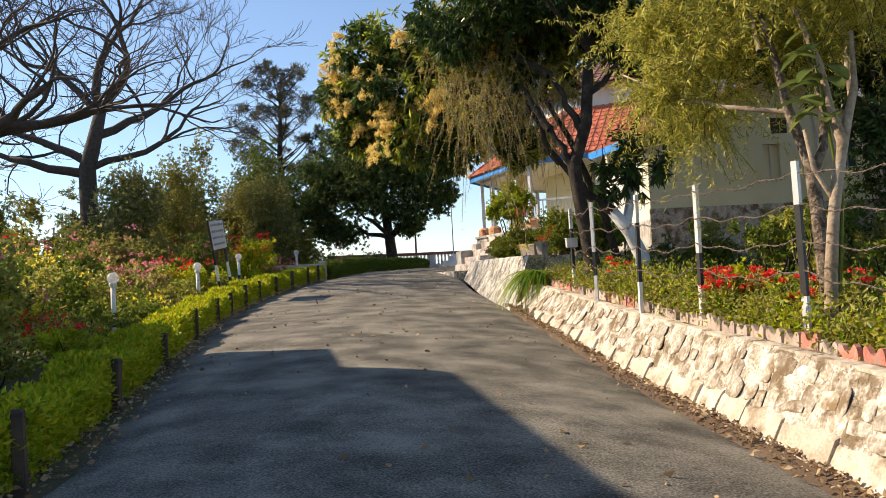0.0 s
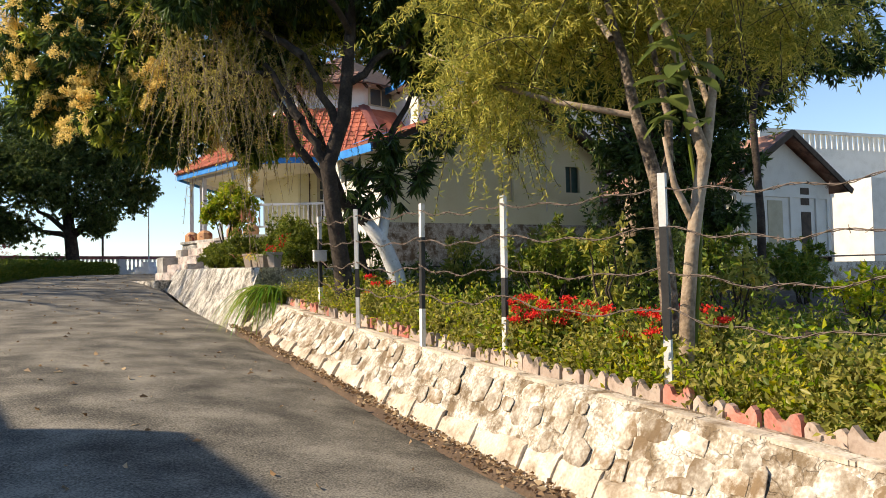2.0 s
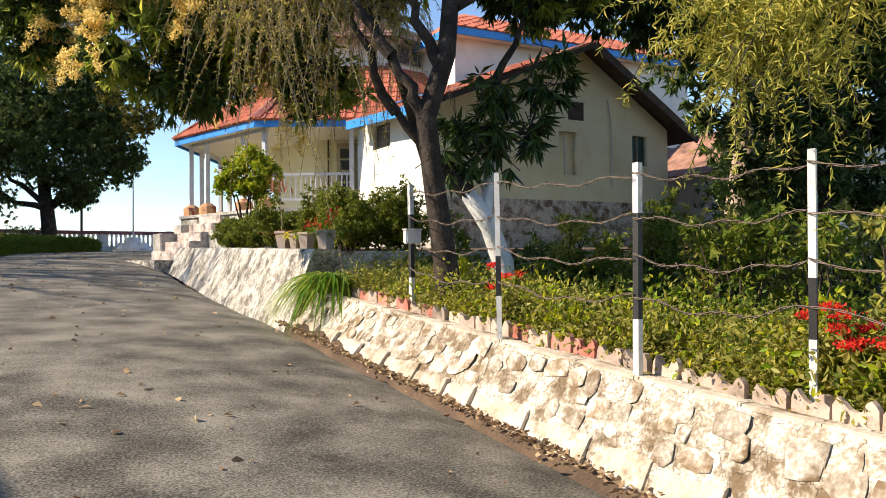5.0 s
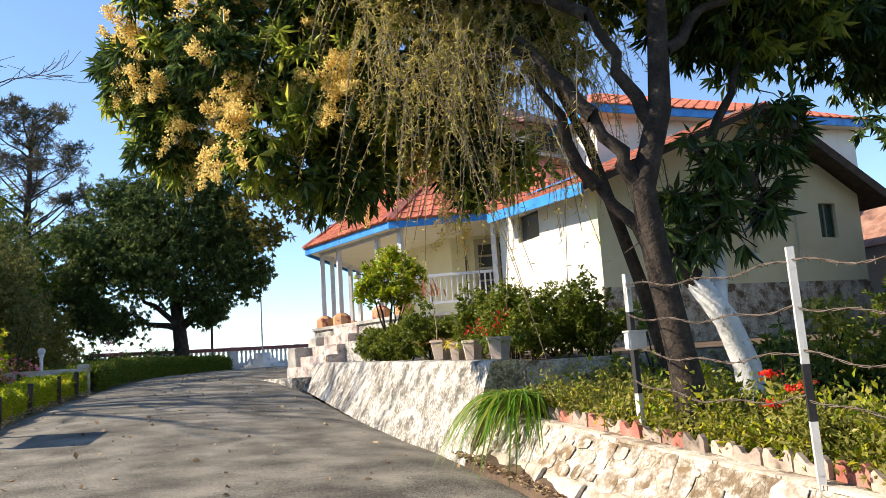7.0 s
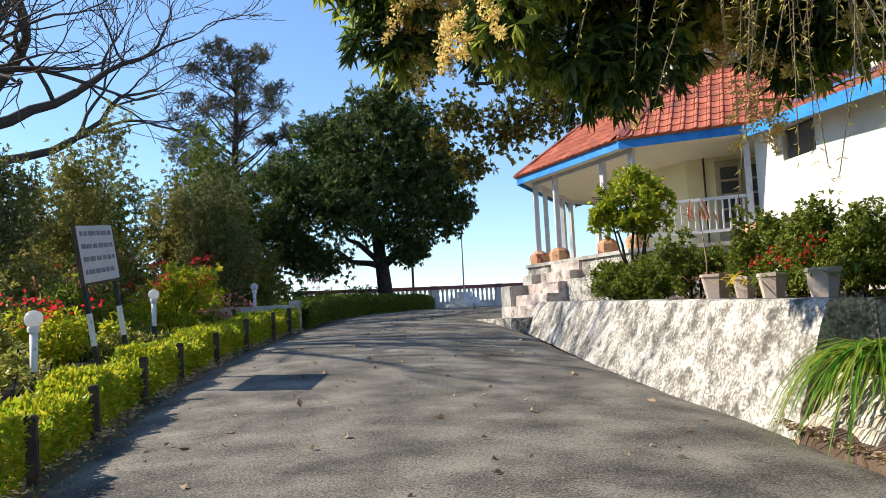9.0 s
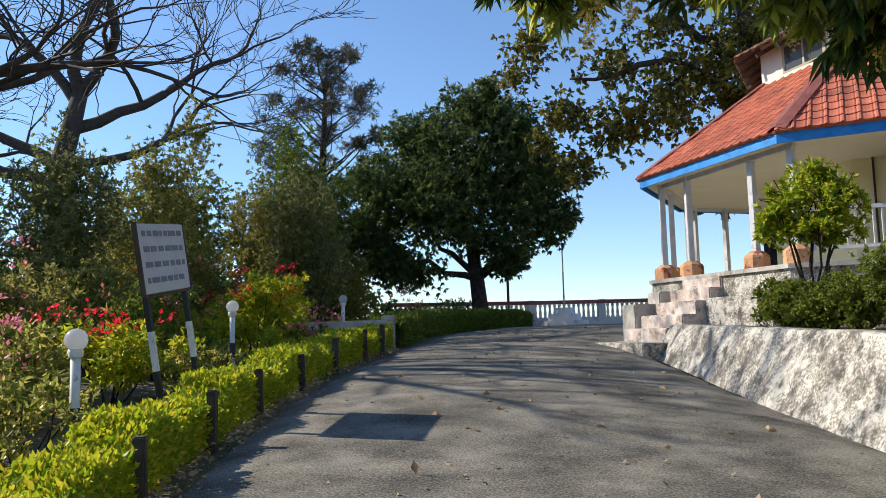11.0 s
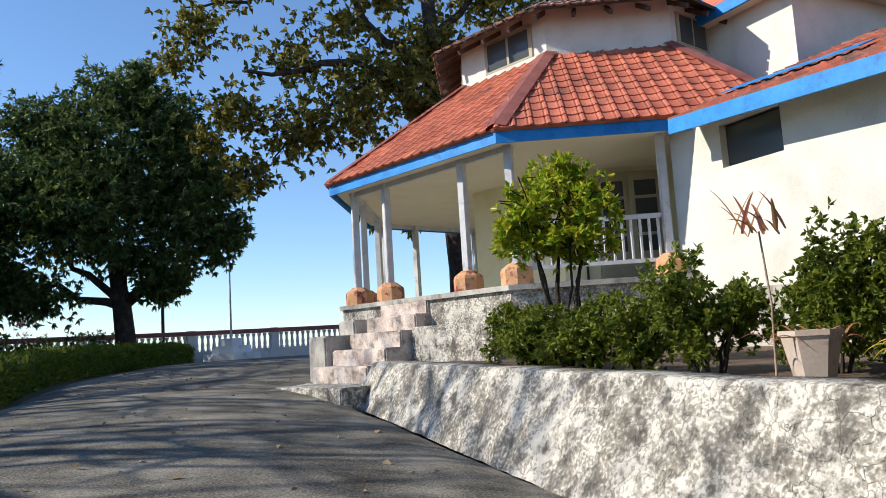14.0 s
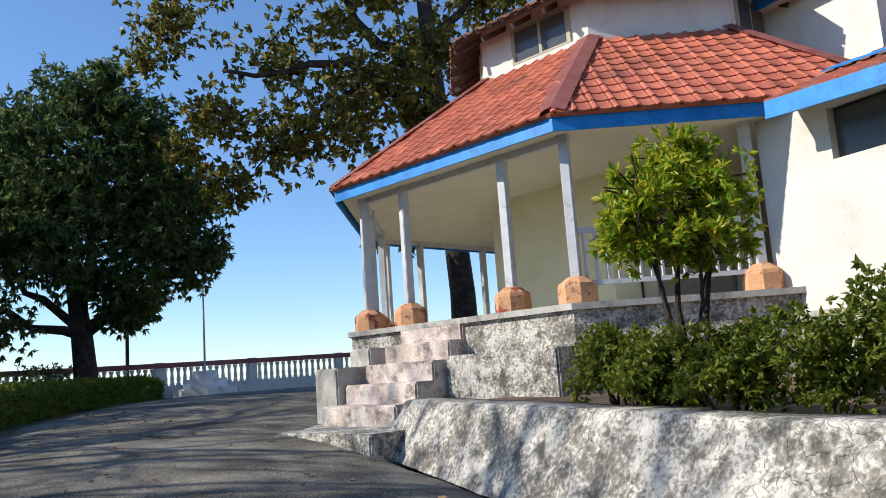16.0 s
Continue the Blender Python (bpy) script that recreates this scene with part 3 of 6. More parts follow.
col_bm = box(-0.065, -0.065, 0.33, 0.065, 0.065, 2.3, 0.01)
box(-0.08, -0.08, 2.22, 0.08, 0.08, 2.28, 0.008, col_bm)
col_me = bpy.data.meshes.new("column"); col_bm.to_mesh(col_me); col_bm.free(); col_me.materials.append(GREYWHITE)
RC = 5.62
spots = [oct(RC, k) for k in (2, 3, 4, 5)]
for k, fr in ((4, (0.24, 0.74)), (3, (0.26, 0.76)), (2, (0.26, 0.76)), (5, (0.56,))):
    spots += [oct(RC, k).lerp(oct(RC, k + 1), f) for f in fr]
for p in spots:
    ang = math.degrees(math.atan2(p.y, p.x))
    c = part("column", col_me, None, pav)
    c.matrix_basis = pose(p.x, p.y, FLOOR_Z, 0, 0, ang)
    f = part("column_foot", foot_me, None, pav)
    f.matrix_basis = pose(p.x, p.y, FLOOR_Z + 0.01, 0, 0, ang)
# railing on the side towards the house
ra, rb = oct(RC, 5), oct(RC, 5).lerp(oct(RC, 6), 0.56)
d = (rb - ra).normalized()
for nm, z0, hgt in (("handrail", 0.98, 0.07), ("bottom_rail", 0.28, 0.06)):
    part(nm, beam(ra + d * 0.07 + Vector((0, 0, FLOOR_Z + z0)), rb - d * 0.07 + Vector((0, 0, FLOOR_Z + z0)), 0.06, hgt), GREYWHITE, pav)
n = 17
for i in range(1, n):
    p = ra.lerp(rb, i / n)
    part("baluster", beam(p + Vector((0, 0, FLOOR_Z + 0.31)), p + Vector((0, 0, FLOOR_Z + 0.95)), 0.035, 0.035), GREYWHITE, pav)
# double glazed door in the room wall behind the railing
m = oct_frame(RW, 5)
door = part("double_door", box(-0.5, -0.02, FLOOR_Z + 0.02, 0.75, 0.05, FLOOR_Z + 2.18, 0.01), FRAME, pav, "khaki framed double door with small panes")
door.matrix_basis = m
for s in (-0.18, 0.43):
    leaf = part("door_leaf", box(s - 0.27, 0.045, FLOOR_Z + 0.06, s + 0.27, 0.075, FLOOR_Z + 2.1, 0.006), FRAME, door)
    for i in range(4):
        z = FLOOR_Z + 0.66 + i * 0.35
        part("pane", box(s - 0.2, 0.07, z, s + 0.2, 0.08, z + 0.29), GLASS, door)
pipe = Tubes(); q = oct_frame(RW, 5) @ Vector((-0.75, 0.06, FLOOR_Z)); pipe.add([q, q + Vector((0, 0, 2.3))], [0.022, 0.022], 6)
part("drain_pipe", pipe.mesh("drain_pipe", WOODDARK), None, pav)

# fascia and roof
RE, ZE, ZT = 6.12, 5.94, 8.06
for k in range(8):
    a, b, ai, bi = oct(RE, k), oct(RE, k + 1), oct(RE - 0.04, k), oct(RE - 0.04, k + 1)
    part("fascia", slab_poly([a.to_2d(), b.to_2d(), bi.to_2d(), ai.to_2d()], 5.72, 5.95), BLUE, pav)


def slope(parent, material, e0, e1, t0, t1, name="roof_slope", thick=0.05):
    """A roof plane from its eave corners to its top corners."""
    e0, e1, t0, t1 = map(Vector, (e0, e1, t0, t1))
    up = (e1 - e0).cross(t0 - e0).normalized()
    if up.z < 0:
        up = -up
    V = [e0, e1, t1, t0] + [p - up * thick for p in (e0, e1, t1, t0)]
    F = [(0, 1, 2, 3), (7, 6, 5, 4), (0, 4, 5, 1), (1, 5, 6, 2), (2, 6, 7, 3), (3, 7, 4, 0)]
    ob = part(name, mesh_of(name, V, F, material), None, parent)
    bm = bmesh.new(); bm.from_mesh(ob.data); bmesh.ops.recalc_face_normals(bm, faces=bm.faces); bm.to_mesh(ob.data); bm.free()
    return ob


def tile_mesh(w, h, material, name="roof_tile"):
    """One interlocking tile: a raised roll, a dip, and a lip at its lower end; x across, y up the slope."""
    prof = [(-0.5, 0.0), (-0.38, 0.028), (-0.26, 0.03), (-0.14, 0.004), (0.1, -0.004), (0.3, 0.0), (0.42, 0.012), (0.5, 0.006)]
    V, F = [], []
    for y, lift in ((-0.04, 0.022), (h + 0.02, 0.0)):
        for x, z in prof:
            V.append((x * w, y, z * w * 3.2 + lift + 0.012))
    for x, z in prof:
        V.append((x * w, -0.04, z * w * 3.2 + 0.004))
    k = len(prof)
    for i in range(k - 1):
        F.append((i, i + 1, k + i + 1, k + i))
        F.append((2 * k + i, 2 * k + i + 1, i + 1, i))
    return mesh_of(name, V, F, material)


def lay_tiles(slope_ob, e0, e1, t0, t1, w, h, meshes, rng, gone=0.0):
    """Tiles over a slope, each an object under it."""
    e0, e1, t0, t1 = map(Vector, (e0, e1, t0, t1))
    ex = (e1 - e0).normalized()
    mid0, mid1 = (e0 + e1) / 2, (t0 + t1) / 2
    ey = (t0 - e0) - ex * (t0 - e0).dot(ex)
    H = ey.length
    ey.normalize()
    ez = ex.cross(ey)
    if ez.z < 0:
        ex = -ex
        e0, e1, t0, t1 = e1, e0, t1, t0
        ez = ex.cross(ey)
    rows = int(H / h + 0.5)
    W = (e1 - e0).length
    s0, s1 = (t0 - e0).dot(ex), (t1 - e0).dot(ex)
    cols = int(max(W, s1) / w) + 2
    for r in range(rows):
        y = r * H / rows
        f = (y + h * 0.5) / H
        xl, xr = s0 * f, W + (s1 - W) * f
        for c in range(-1, cols):
            x = (c + 0.5) * w
            if x < xl + 0.02 or x > xr - 0.02 or rng.random() < gone:
                continue
            o = new("roof_tile", meshes[rng.randrange(len(meshes))])
            o.parent = slope_ob
            p = e0 + ex * (x + rng.uniform(-0.006, 0.006)) + ey * y
            m = Matrix(((ex.x, ey.x, ez.x, p.x), (ex.y, ey.y, ez.y, p.y), (ex.z, ey.z, ez.z, p.z), (0, 0, 0, 1)))
            o.matrix_basis = m @ pose(0, 0, 0, rng.uniform(-0.6, 0.6), rng.uniform(-0.6, 0.6), rng.uniform(-0.7, 0.7))


roof_sides = {}
for k in range(8):
    e0, e1 = oct(RE + 0.05, k, ZE), oct(RE + 0.05, k + 1, ZE)
    t0, t1 = oct(RL, k, ZT), oct(RL, k + 1, ZT)
    roof_sides[k] = (slope(pav, TILE, e0, e1, t0, t1), e0, e1, t0, t1)
    up = Vector((0, 0, 0.07))
    bm = bmesh.new()
    # hip caps: broad folded strips down each ridge
    o = oct(1, k).cross(Vector((0, 0, 1))) * 0.2
    p0, p1 = e0 + up * 0.8, t0 + up
    n0 = [bm.verts.new(v) for v in (p0 - o - up * 0.5, p0 + up * 0.4, p0 + o - up * 0.5, p1 + o - up * 0.5, p1 + up * 0.4, p1 - o - up * 0.5)]
    bm.faces.new((n0[0], n0[1], n0[4], n0[5])); bm.faces.new((n0[1], n0[2], n0[3], n0[4]))
    r = bmesh.ops.solidify(bm, geom=list(bm.faces), thickness=0.02)
    bmesh.ops.recalc_face_normals(bm, faces=bm.faces)
    part("hip_cap", bm, HIPCAP, pav)
# lantern roof: old tiles on rafters
for k in range(8):
    e0, e1, t0, t1 = oct(3.72, k, 8.8), oct(3.72, k + 1, 8.8), oct(0.15, k, 10.6), oct(0.15, k + 1, 10.6)
    s = slope(pav, WOODDARK, e0, e1, t0, t1, "lantern_roof_slope")
    roof_sides["l%d" % k] = (s, e0, e1, t0, t1)
    for f in (0.0, 0.25, 0.5, 0.75):
        p, q = e0.lerp(e1, f) * 0.99, t0.lerp(t1, f)
        part("rafter", beam(p + Vector((0, 0, -0.1)), p.lerp(q, 0.35) + Vector((0, 0, -0.1)), 0.06, 0.09), WOODDARK, pav)

# steps up to the veranda, on the side towards the road
m = oct_frame(5.95, 4)
stairs = thing("garden_steps", (PC.x, PC.y, 0), "worn pink-washed masonry steps with a stepped side wall", "steps")
treads = 5
for i in range(treads):
    zt = 2.13 + 0.27 * (i + 1)
    y1 = (1.45, 1.05, 0.7, 0.35, 0.06)[i]
    s = part("step", box(-1.2 + 0.05 * i, -0.1, 1.7, 0.42 - 0.02 * i, y1, min(zt, FLOOR_Z - 0.02), 0.025), STEP_PINK, stairs)
    s.matrix_basis = m
for i, (x0, x1, y1, zt, mt) in enumerate(((-1.75, -1.2, 1.15, 2.93, CONCRETE), (-1.72, -1.22, 0.5, 3.2, CONCRETE), (0.42, 2.35, 0.5, 2.98, PLASTER_OLD))):
    s = part("side_wall", box(x0, -0.1, 1.6, x1, y1, zt, 0.025), mt, stairs, "side wall of the steps black with mould")
    s.matrix_basis = m
s = part("landing", box(-1.6, -0.1, 1.6, 1.0, 2.35, 2.13, 0.02), PLASTER_OLD, stairs)
s.matrix_basis = m

# ---- house with gable ----
HOUSE = pose(5.6, 23.0, 0, 0, 0, 6.6)
house = thing("house", (5.6, 23.0, 0), "white limewashed house with red tiled gable roof and blue fascia", "house", rz=6.6)
HZ = 2.1
AP = (4.2, 7.27)


def holed_wall(name, w, z0, z1, holes, thick, material, parent, m, top=None):
    """A wall in x, z with rectangular holes; top gives extra points above z1 (a gable)."""
    xs = sorted({0.0, w, *[h[0] for h in holes], *[h[2] for h in holes]})
    zs = sorted({z0, z1, *[h[1] for h in holes], *[h[3] for h in holes]})
    bm = bmesh.new()
    for i in range(len(xs) - 1):
        for j in range(len(zs) - 1):
            cx, cz = (xs[i] + xs[i + 1]) / 2, (zs[j] + zs[j + 1]) / 2
            if any(h[0] < cx < h[2] and h[1] < cz < h[3] for h in holes):
                continue
            box(xs[i], 0, zs[j], xs[i + 1], thick, zs[j + 1], 0, bm)
    if top:
        prism([(0.0, z1)] + top + [(w, z1)], thick, "y", bm)
    bmesh.ops.remove_doubles(bm, verts=bm.verts, dist=1e-4)
    seen = {}
    for f in list(bm.faces):
        key = tuple(round(c, 3) for c in f.calc_center_median())
        seen.setdefault(key, []).append(f)
    bmesh.ops.delete(bm, geom=[f for fs in seen.values() if len(fs) > 1 for f in fs], context="FACES_ONLY")
    bmesh.ops.recalc_face_normals(bm, faces=bm.faces)
    ob = part(name, bm, material, parent)
    ob.matrix_basis = m
    return ob


def window_unit(parent, x0, z0, x1, z1, m, glass=GLASS, frame=FRAME, mull=1, depth=0.12):
    f = part("window", box(x0 - 0.06, depth - 0.04, z0 - 0.06, x0, depth + 0.06, z1 + 0.06, 0.006), frame, parent)
    bm = bmesh.new(); bm.from_mesh(f.data)
    box(x1, depth - 0.04, z0 - 0.06, x1 + 0.06, depth + 0.06, z1 + 0.06, 0.006, bm)
    box(x0 - 0.0, depth - 0.04, z0 - 0.06, x1 + 0.0, depth + 0.06, z0, 0.006, bm)
    box(x0 - 0.0, depth - 0.04, z1, x1 + 0.0, depth + 0.06, z1 + 0.06, 0.006, bm)
    for i in range(1, mull + 1):
        x = x0 + (x1 - x0) * i / (mull + 1)
        box(x - 0.02, depth - 0.02, z0, x + 0.02, depth + 0.04, z1, 0.004, bm)
    bm.to_mesh(f.data); bm.free()
    f.matrix_basis = m
    part("pane", box(x0, depth + 0.01, z0, x1, depth + 0.03, z1), glass, f)
    return f


I4 = Matrix.Identity(4)
gh = [(3.45, 5.48, 3.93, 5.93), (3.42, 4.15, 3.95, 5.22), (5.77, 4.48, 6.27, 5.26)]
holed_wall("gable_wall", 7.0, HZ, 5.35, [h for h in gh if h[3] < 5.3], 0.25, CREAM_WALL, house, I4, top=[(0, 5.75), (3.6, 7.05), (4.2, 7.27), (4.6, 7.0), (7.0, 5.48)])
window_unit(house, *gh[1], I4, CREAM_WALL, WHITEP)
window_unit(house, *gh[2], I4, GREEN_SHUT, FRAME)
part("plinth", box(-0.04, -0.05, 1.9, 7.04, 0.0, 3.5, 0.01), PLINTH_STONE, house, "brown rubble plinth")
part("plinth", box(-0.05, 0.0, 1.9, 0.0, 4.4, 3.2, 0.01), CONCRETE, house)
part("vent_window", box(3.7, -0.012, 5.52, 4.18, 0.02, 5.97, 0.004), WOODDARK, house)
part("vent_frame", box(3.64, -0.02, 5.98, 4.24, 0.03, 6.04, 0.004), WHITE_WALL, house)
pt = Tubes(); pt.add([(5.05, -0.03, 3.9), (5.05, -0.03, 5.5), (4.95, -0.03, 6.1)], [0.02] * 3, 6)
part("pipe", pt.mesh("pipe", WHITE_WALL), None, house)
mw = Matrix(((0, 1, 0, 0), (1, 0, 0, 0.25), (0, 0, 1, 0), (0, 0, 0, 1)))
w = holed_wall("west_wall", 4.4, HZ, 5.8, [(2.25, 4.98, 3.35, 5.62)], 0.25, WHITE_WALL, house, I4)
w.data.transform(mw); w.data.flip_normals()
f = window_unit(house, 2.25, 4.98, 3.35, 5.62, I4, GLASS, FRAME, 0)
for o in (f, *f.children):
    o.data.transform(mw); o.data.flip_normals()
part("east_wall", box(6.75, 0.25, HZ, 7.0, 6, 5.45), WHITE_WALL, house)
# lower roof of the house
WEST = ((-0.55, -0.45, 5.5), (-0.55, 4.0, 5.77), (4.2, -0.45, 7.4), (4.2, 4.0, 7.6))
wl = slope(house, TILE, *WEST)
slope(house, WOODDARK, (7.6, -0.43, 5.2), (7.6, 5.98, 5.2), (4.2, -0.43, 7.33), (4.2, 5.98, 7.33), name="roof_lining", thick=0.03)
er = slope(house, TILE, (7.6, -0.45, 5.3), (7.6, 6.0, 5.3), (4.2, -0.45, 7.43), (4.2, 6.0, 7.43))
part("fascia", beam((-0.575, 4.0, 5.67), (-0.575, -0.47, 5.4), 0.05, 0.22), BLUE, house)
part("barge_board", beam((4.2, -0.47, 7.33), (7.65, -0.47, 5.2), 0.05, 0.2), WOODDARK, house)
part("barge_board", beam((-0.55, -0.47, 5.42), (4.2, -0.47, 7.32), 0.04, 0.12), WOODDARK, house)
slope(house, CEIL, (-0.55, -0.45, 5.44), (-0.55, 4.0, 5.7), (0.0, -0.45, 5.5), (0.0, 4.0, 5.76), "soffit", 0.02)
# raised block behind
part("upper_wall", box(3.1, 4.6, 5.0, 12.5, 10, 8.75), WHITE_WALL, house)
part("upper_fascia", box(2.75, 4.1, 8.62, 13.0, 4.16, 8.85, 0.005), BLUE, house)
part("upper_fascia", box(2.7, 4.1, 8.62, 2.76, 10.4, 8.85, 0.005), BLUE, house)
us = slope(house, TILE, (2.7, 4.1, 8.85), (13.0, 4.1, 8.85), (4.8, 7.2, 10.3), (11, 7.2, 10.3))
us2 = slope(house, TILE, (2.7, 4.1, 8.85), (2.7, 10.3, 8.85), (4.8, 7.2, 10.3), (4.8, 7.3, 10.3))
us3 = slope(house, TILE, (2.7, 10.3, 8.85), (13, 10.3, 8.85), (4.8, 7.2, 10.3), (11, 7.2, 10.3))
part("soffit", slab_poly([(2.75, 4.15), (13, 4.15), (13, 10.3), (2.75, 10.3)], 8.66, 8.69), CEIL, house)
slope(house, BLUE, (0.5, 1.6, 6.16), (0.5, 3.95, 6.28), (0.85, 1.6, 6.3), (0.85, 3.95, 6.42), "roofing_sheet", 0.015)
part("low_wing", box(7.3, 3.2, HZ, 14.5, 8, 4.9), WHITE_WALL, house)
lw = slope(house, TILE_OLD, (7.05, 2.7, 4.8), (15, 2.7, 4.8), (7.05, 4.6, 5.9), (15, 4.6, 5.9))
part("vent_window", box(8.4, 3.185, 4.2, 8.75, 3.21, 4.55), WOODDARK, house)
part("upper_window", box(8.6, 4.585, 7.8, 9.3, 4.61, 8.35), WOODDARK, house)

# outbuilding and the far white block
outb = thing("outbuilding", (14.65, 20.4, 0), "low cream outbuilding with dull red gable roof", "building", rz=8)
part("wall", prism([(0, 1.6), (4, 1.6), (4, 4.55), (2, 5.75), (0, 4.55)], 6.0, "y"), WHITE_WALL, outb)
ol = slope(outb, TILE_OLD, (-0.4, -0.4, 4.4), (-0.4, 6.2, 4.4), (2, -0.4, 5.95), (2, 6.2, 5.95))
slope(outb, TILE_OLD, (4.5, -0.4, 4.35), (4.5, 6.2, 4.35), (2, -0.4, 5.95), (2, 6.2, 5.95))
for x0, z0 in ((-0.4, 4.36), (4.5, 4.31)):
    part("barge_board", beam((x0, -0.42, z0), (2, -0.42, 5.9), 0.05, 0.16), WOODDARK, outb)
part("window", box(2.75, -0.02, 3.9, 3.1, 0.02, 4.4), WOODDARK, outb)
part("window", box(0.35, -0.02, 2.9, 0.95, 0.02, 3.9), GLASS, outb)
part("door", box(1.35, -0.02, 2.0, 1.95, 0.02, 4.0), FRAME, outb)
part("door", box(2.75, -0.02, 1.9, 3.15, 0.02, 3.7), WOODDARK, outb)
part("string_course", box(0, -0.035, 4.1, 4, 0.0, 4.2), WHITE_WALL, outb)
for x in (0.15, 1.15, 2.3, 3.4, 3.9):
    part("pilaster", box(x - 0.06, -0.05, 1.6, x + 0.06, 0.0, 4.1), WHITE_WALL, outb)
farb = thing("far_building", (26.5, 32.5, 0), "far white flat-roofed building with a balustraded terrace", "building")
part("wall", box(0, 0, 1.0, 14, 10, 8.0), WHITE_WALL, farb)
part("parapet", box(-0.1, -0.1, 8.0, 2.3, 0.2, 8.85), WHITE_WALL, farb)
part("coping", box(2.3, -0.1, 8.7, 14.1, 0.2, 8.85), WHITE_WALL, farb)
part("terrace_wall", box(3.4, -3, 1.0, 14, 0, 6.2), WHITE_WALL, farb)
for i in range(34):
    part("baluster", box(2.4 + i * 0.34, -0.02, 8.0, 2.56 + i * 0.34, 0.12, 8.7), WHITE_WALL, farb)
part("window", box(4.5, -3.04, 4.4, 6.3, -2.98, 5.6), GLASS, farb)

# building beside the start of the drive, out of the picture, that shades it
shade = thing("roadside_building", (-8.57, 12.2, 0), "plain pale building beside the lower drive", "building", rz=9.6)
part("wall", box(-8, -24, -3, 0, 0, 6.75), WHITE_WALL, shade)
part("porch", box(-5, 0, -1, -1.08, 2.05, 6.65), WHITE_WALL, shade)


# ---- trees ----
def tree(name, at, label, category, group=""):
    return thing(name, at, label, category, group)


def limbs_to(tb, base, tips, r0, rng, fork=0.4, rt=0.03, jitter=0.25, n=6, sides=6):
    """Crooked limbs from a fork to clump centres."""
    for t in tips:
        pts = wander(base, t, n, jitter, rng)
        tb.add(pts, [r0 + (rt - r0) * (i / n) ** 0.8 for i in range(n + 1)], sides)


def twigs(tb, P, D, count, length, rng, nrng, r=0.006):
    idx = nrng.choice(len(P), min(count, len(P)), replace=False)
    for i in idx:
        p, d = Vector(P[i]), Vector(D[i]).normalized()
        tb.add([p - d * length, p - d * length * 0.4 + Vector((0, 0, rng.uniform(-0.05, 0.05))), p], [r * 1.6, r * 1.2, r * 0.6], 3)


def crown(parent, clumps, density, per, length, width, material, seed, droop=0.3, spread=0.9, name="crown", sub=0.35, rough=0.3, label="", tb=None, ntw=0):
    nrng = np.random.default_rng(seed)
    P, D = clumped(clumps, density, nrng, sub, rough)
    b, a, L, W = rosettes(P, D, per, length, width, nrng, droop, spread)
    if tb is not None and ntw:
        tw = Tubes()
        twigs(tw, P, D, ntw, 0.5, random.Random(seed), nrng)
        part("twig_mass", tw.mesh("twig_mass", TWIG), None, parent)["kind"] = "stuff"
    ob = part(name, leaves_mesh(name, b, a, L, W, material, rng=nrng), None, parent, label)
    return P, D


def world_part(ob, parent):
    """Keeps a part, built in world metres, in place under its thing."""
    ob.matrix_parent_inverse = parent.matrix_basis.inverted()
    return ob


def to_local(clumps, at):
    return [(x - at[0], y - at[1], z - at[2], a, b, c) for x, y, z, a, b, c in clumps]


def rel(pts, at):
    return [Vector(p) - Vector(at) for p in pts]


# the big mango with blossom over the wall: dark trunk beside the fence, crown reaching over the drive
rng = random.Random(11)
at = (2.75, 15.5, 1.4)
mango = tree("mango_tree", at, "mango tree in yellow blossom leaning over the stone wall", "tree")
tb = Tubes()
trunk = rel([(2.8, 15.4, 1.2), (2.7, 15.45, 2.15), (2.58, 15.5, 3.1), (2.5, 15.5, 3.8), (2.78, 15.5, 4.6), (2.93, 15.55, 6.1), (3.0, 15.8, 7.4)], at)
tb.add(trunk, [0.19, 0.145, 0.13, 0.13, 0.115, 0.095, 0.06], 10)
for p, q, r in (((2.5, 15.5, 3.75), (2.1, 15.6, 4.6), 0.1), ((2.1, 15.6, 4.55), (1.6, 16.2, 5.6), 0.085), ((2.75, 15.55, 4.4), (2.15, 15.6, 5.65), 0.09), ((2.15, 15.6, 5.6), (0.8, 17.6, 7.2), 0.07), ((1.7, 16.1, 5.4), (-0.4, 18.6, 5.7), 0.065),
                ((2.9, 15.5, 5.2), (4.4, 16.0, 6.4), 0.07), ((2.95, 15.6, 6.0), (1.8, 13.8, 6.8), 0.06), ((2.95, 15.7, 6.4), (3.8, 17.6, 7.8), 0.06), ((1.2, 17.1, 5.2), (0.2, 19.4, 4.9), 0.035), ((4.2, 16.0, 6.3), (6.6, 16.8, 6.8), 0.05)):
    n = 6
    tb.add(wander(Vector(p) - Vector(at), Vector(q) - Vector(at), n, 0.07, rng), [r * (1 - 0.55 * i / n) for i in range(n + 1)], 7)
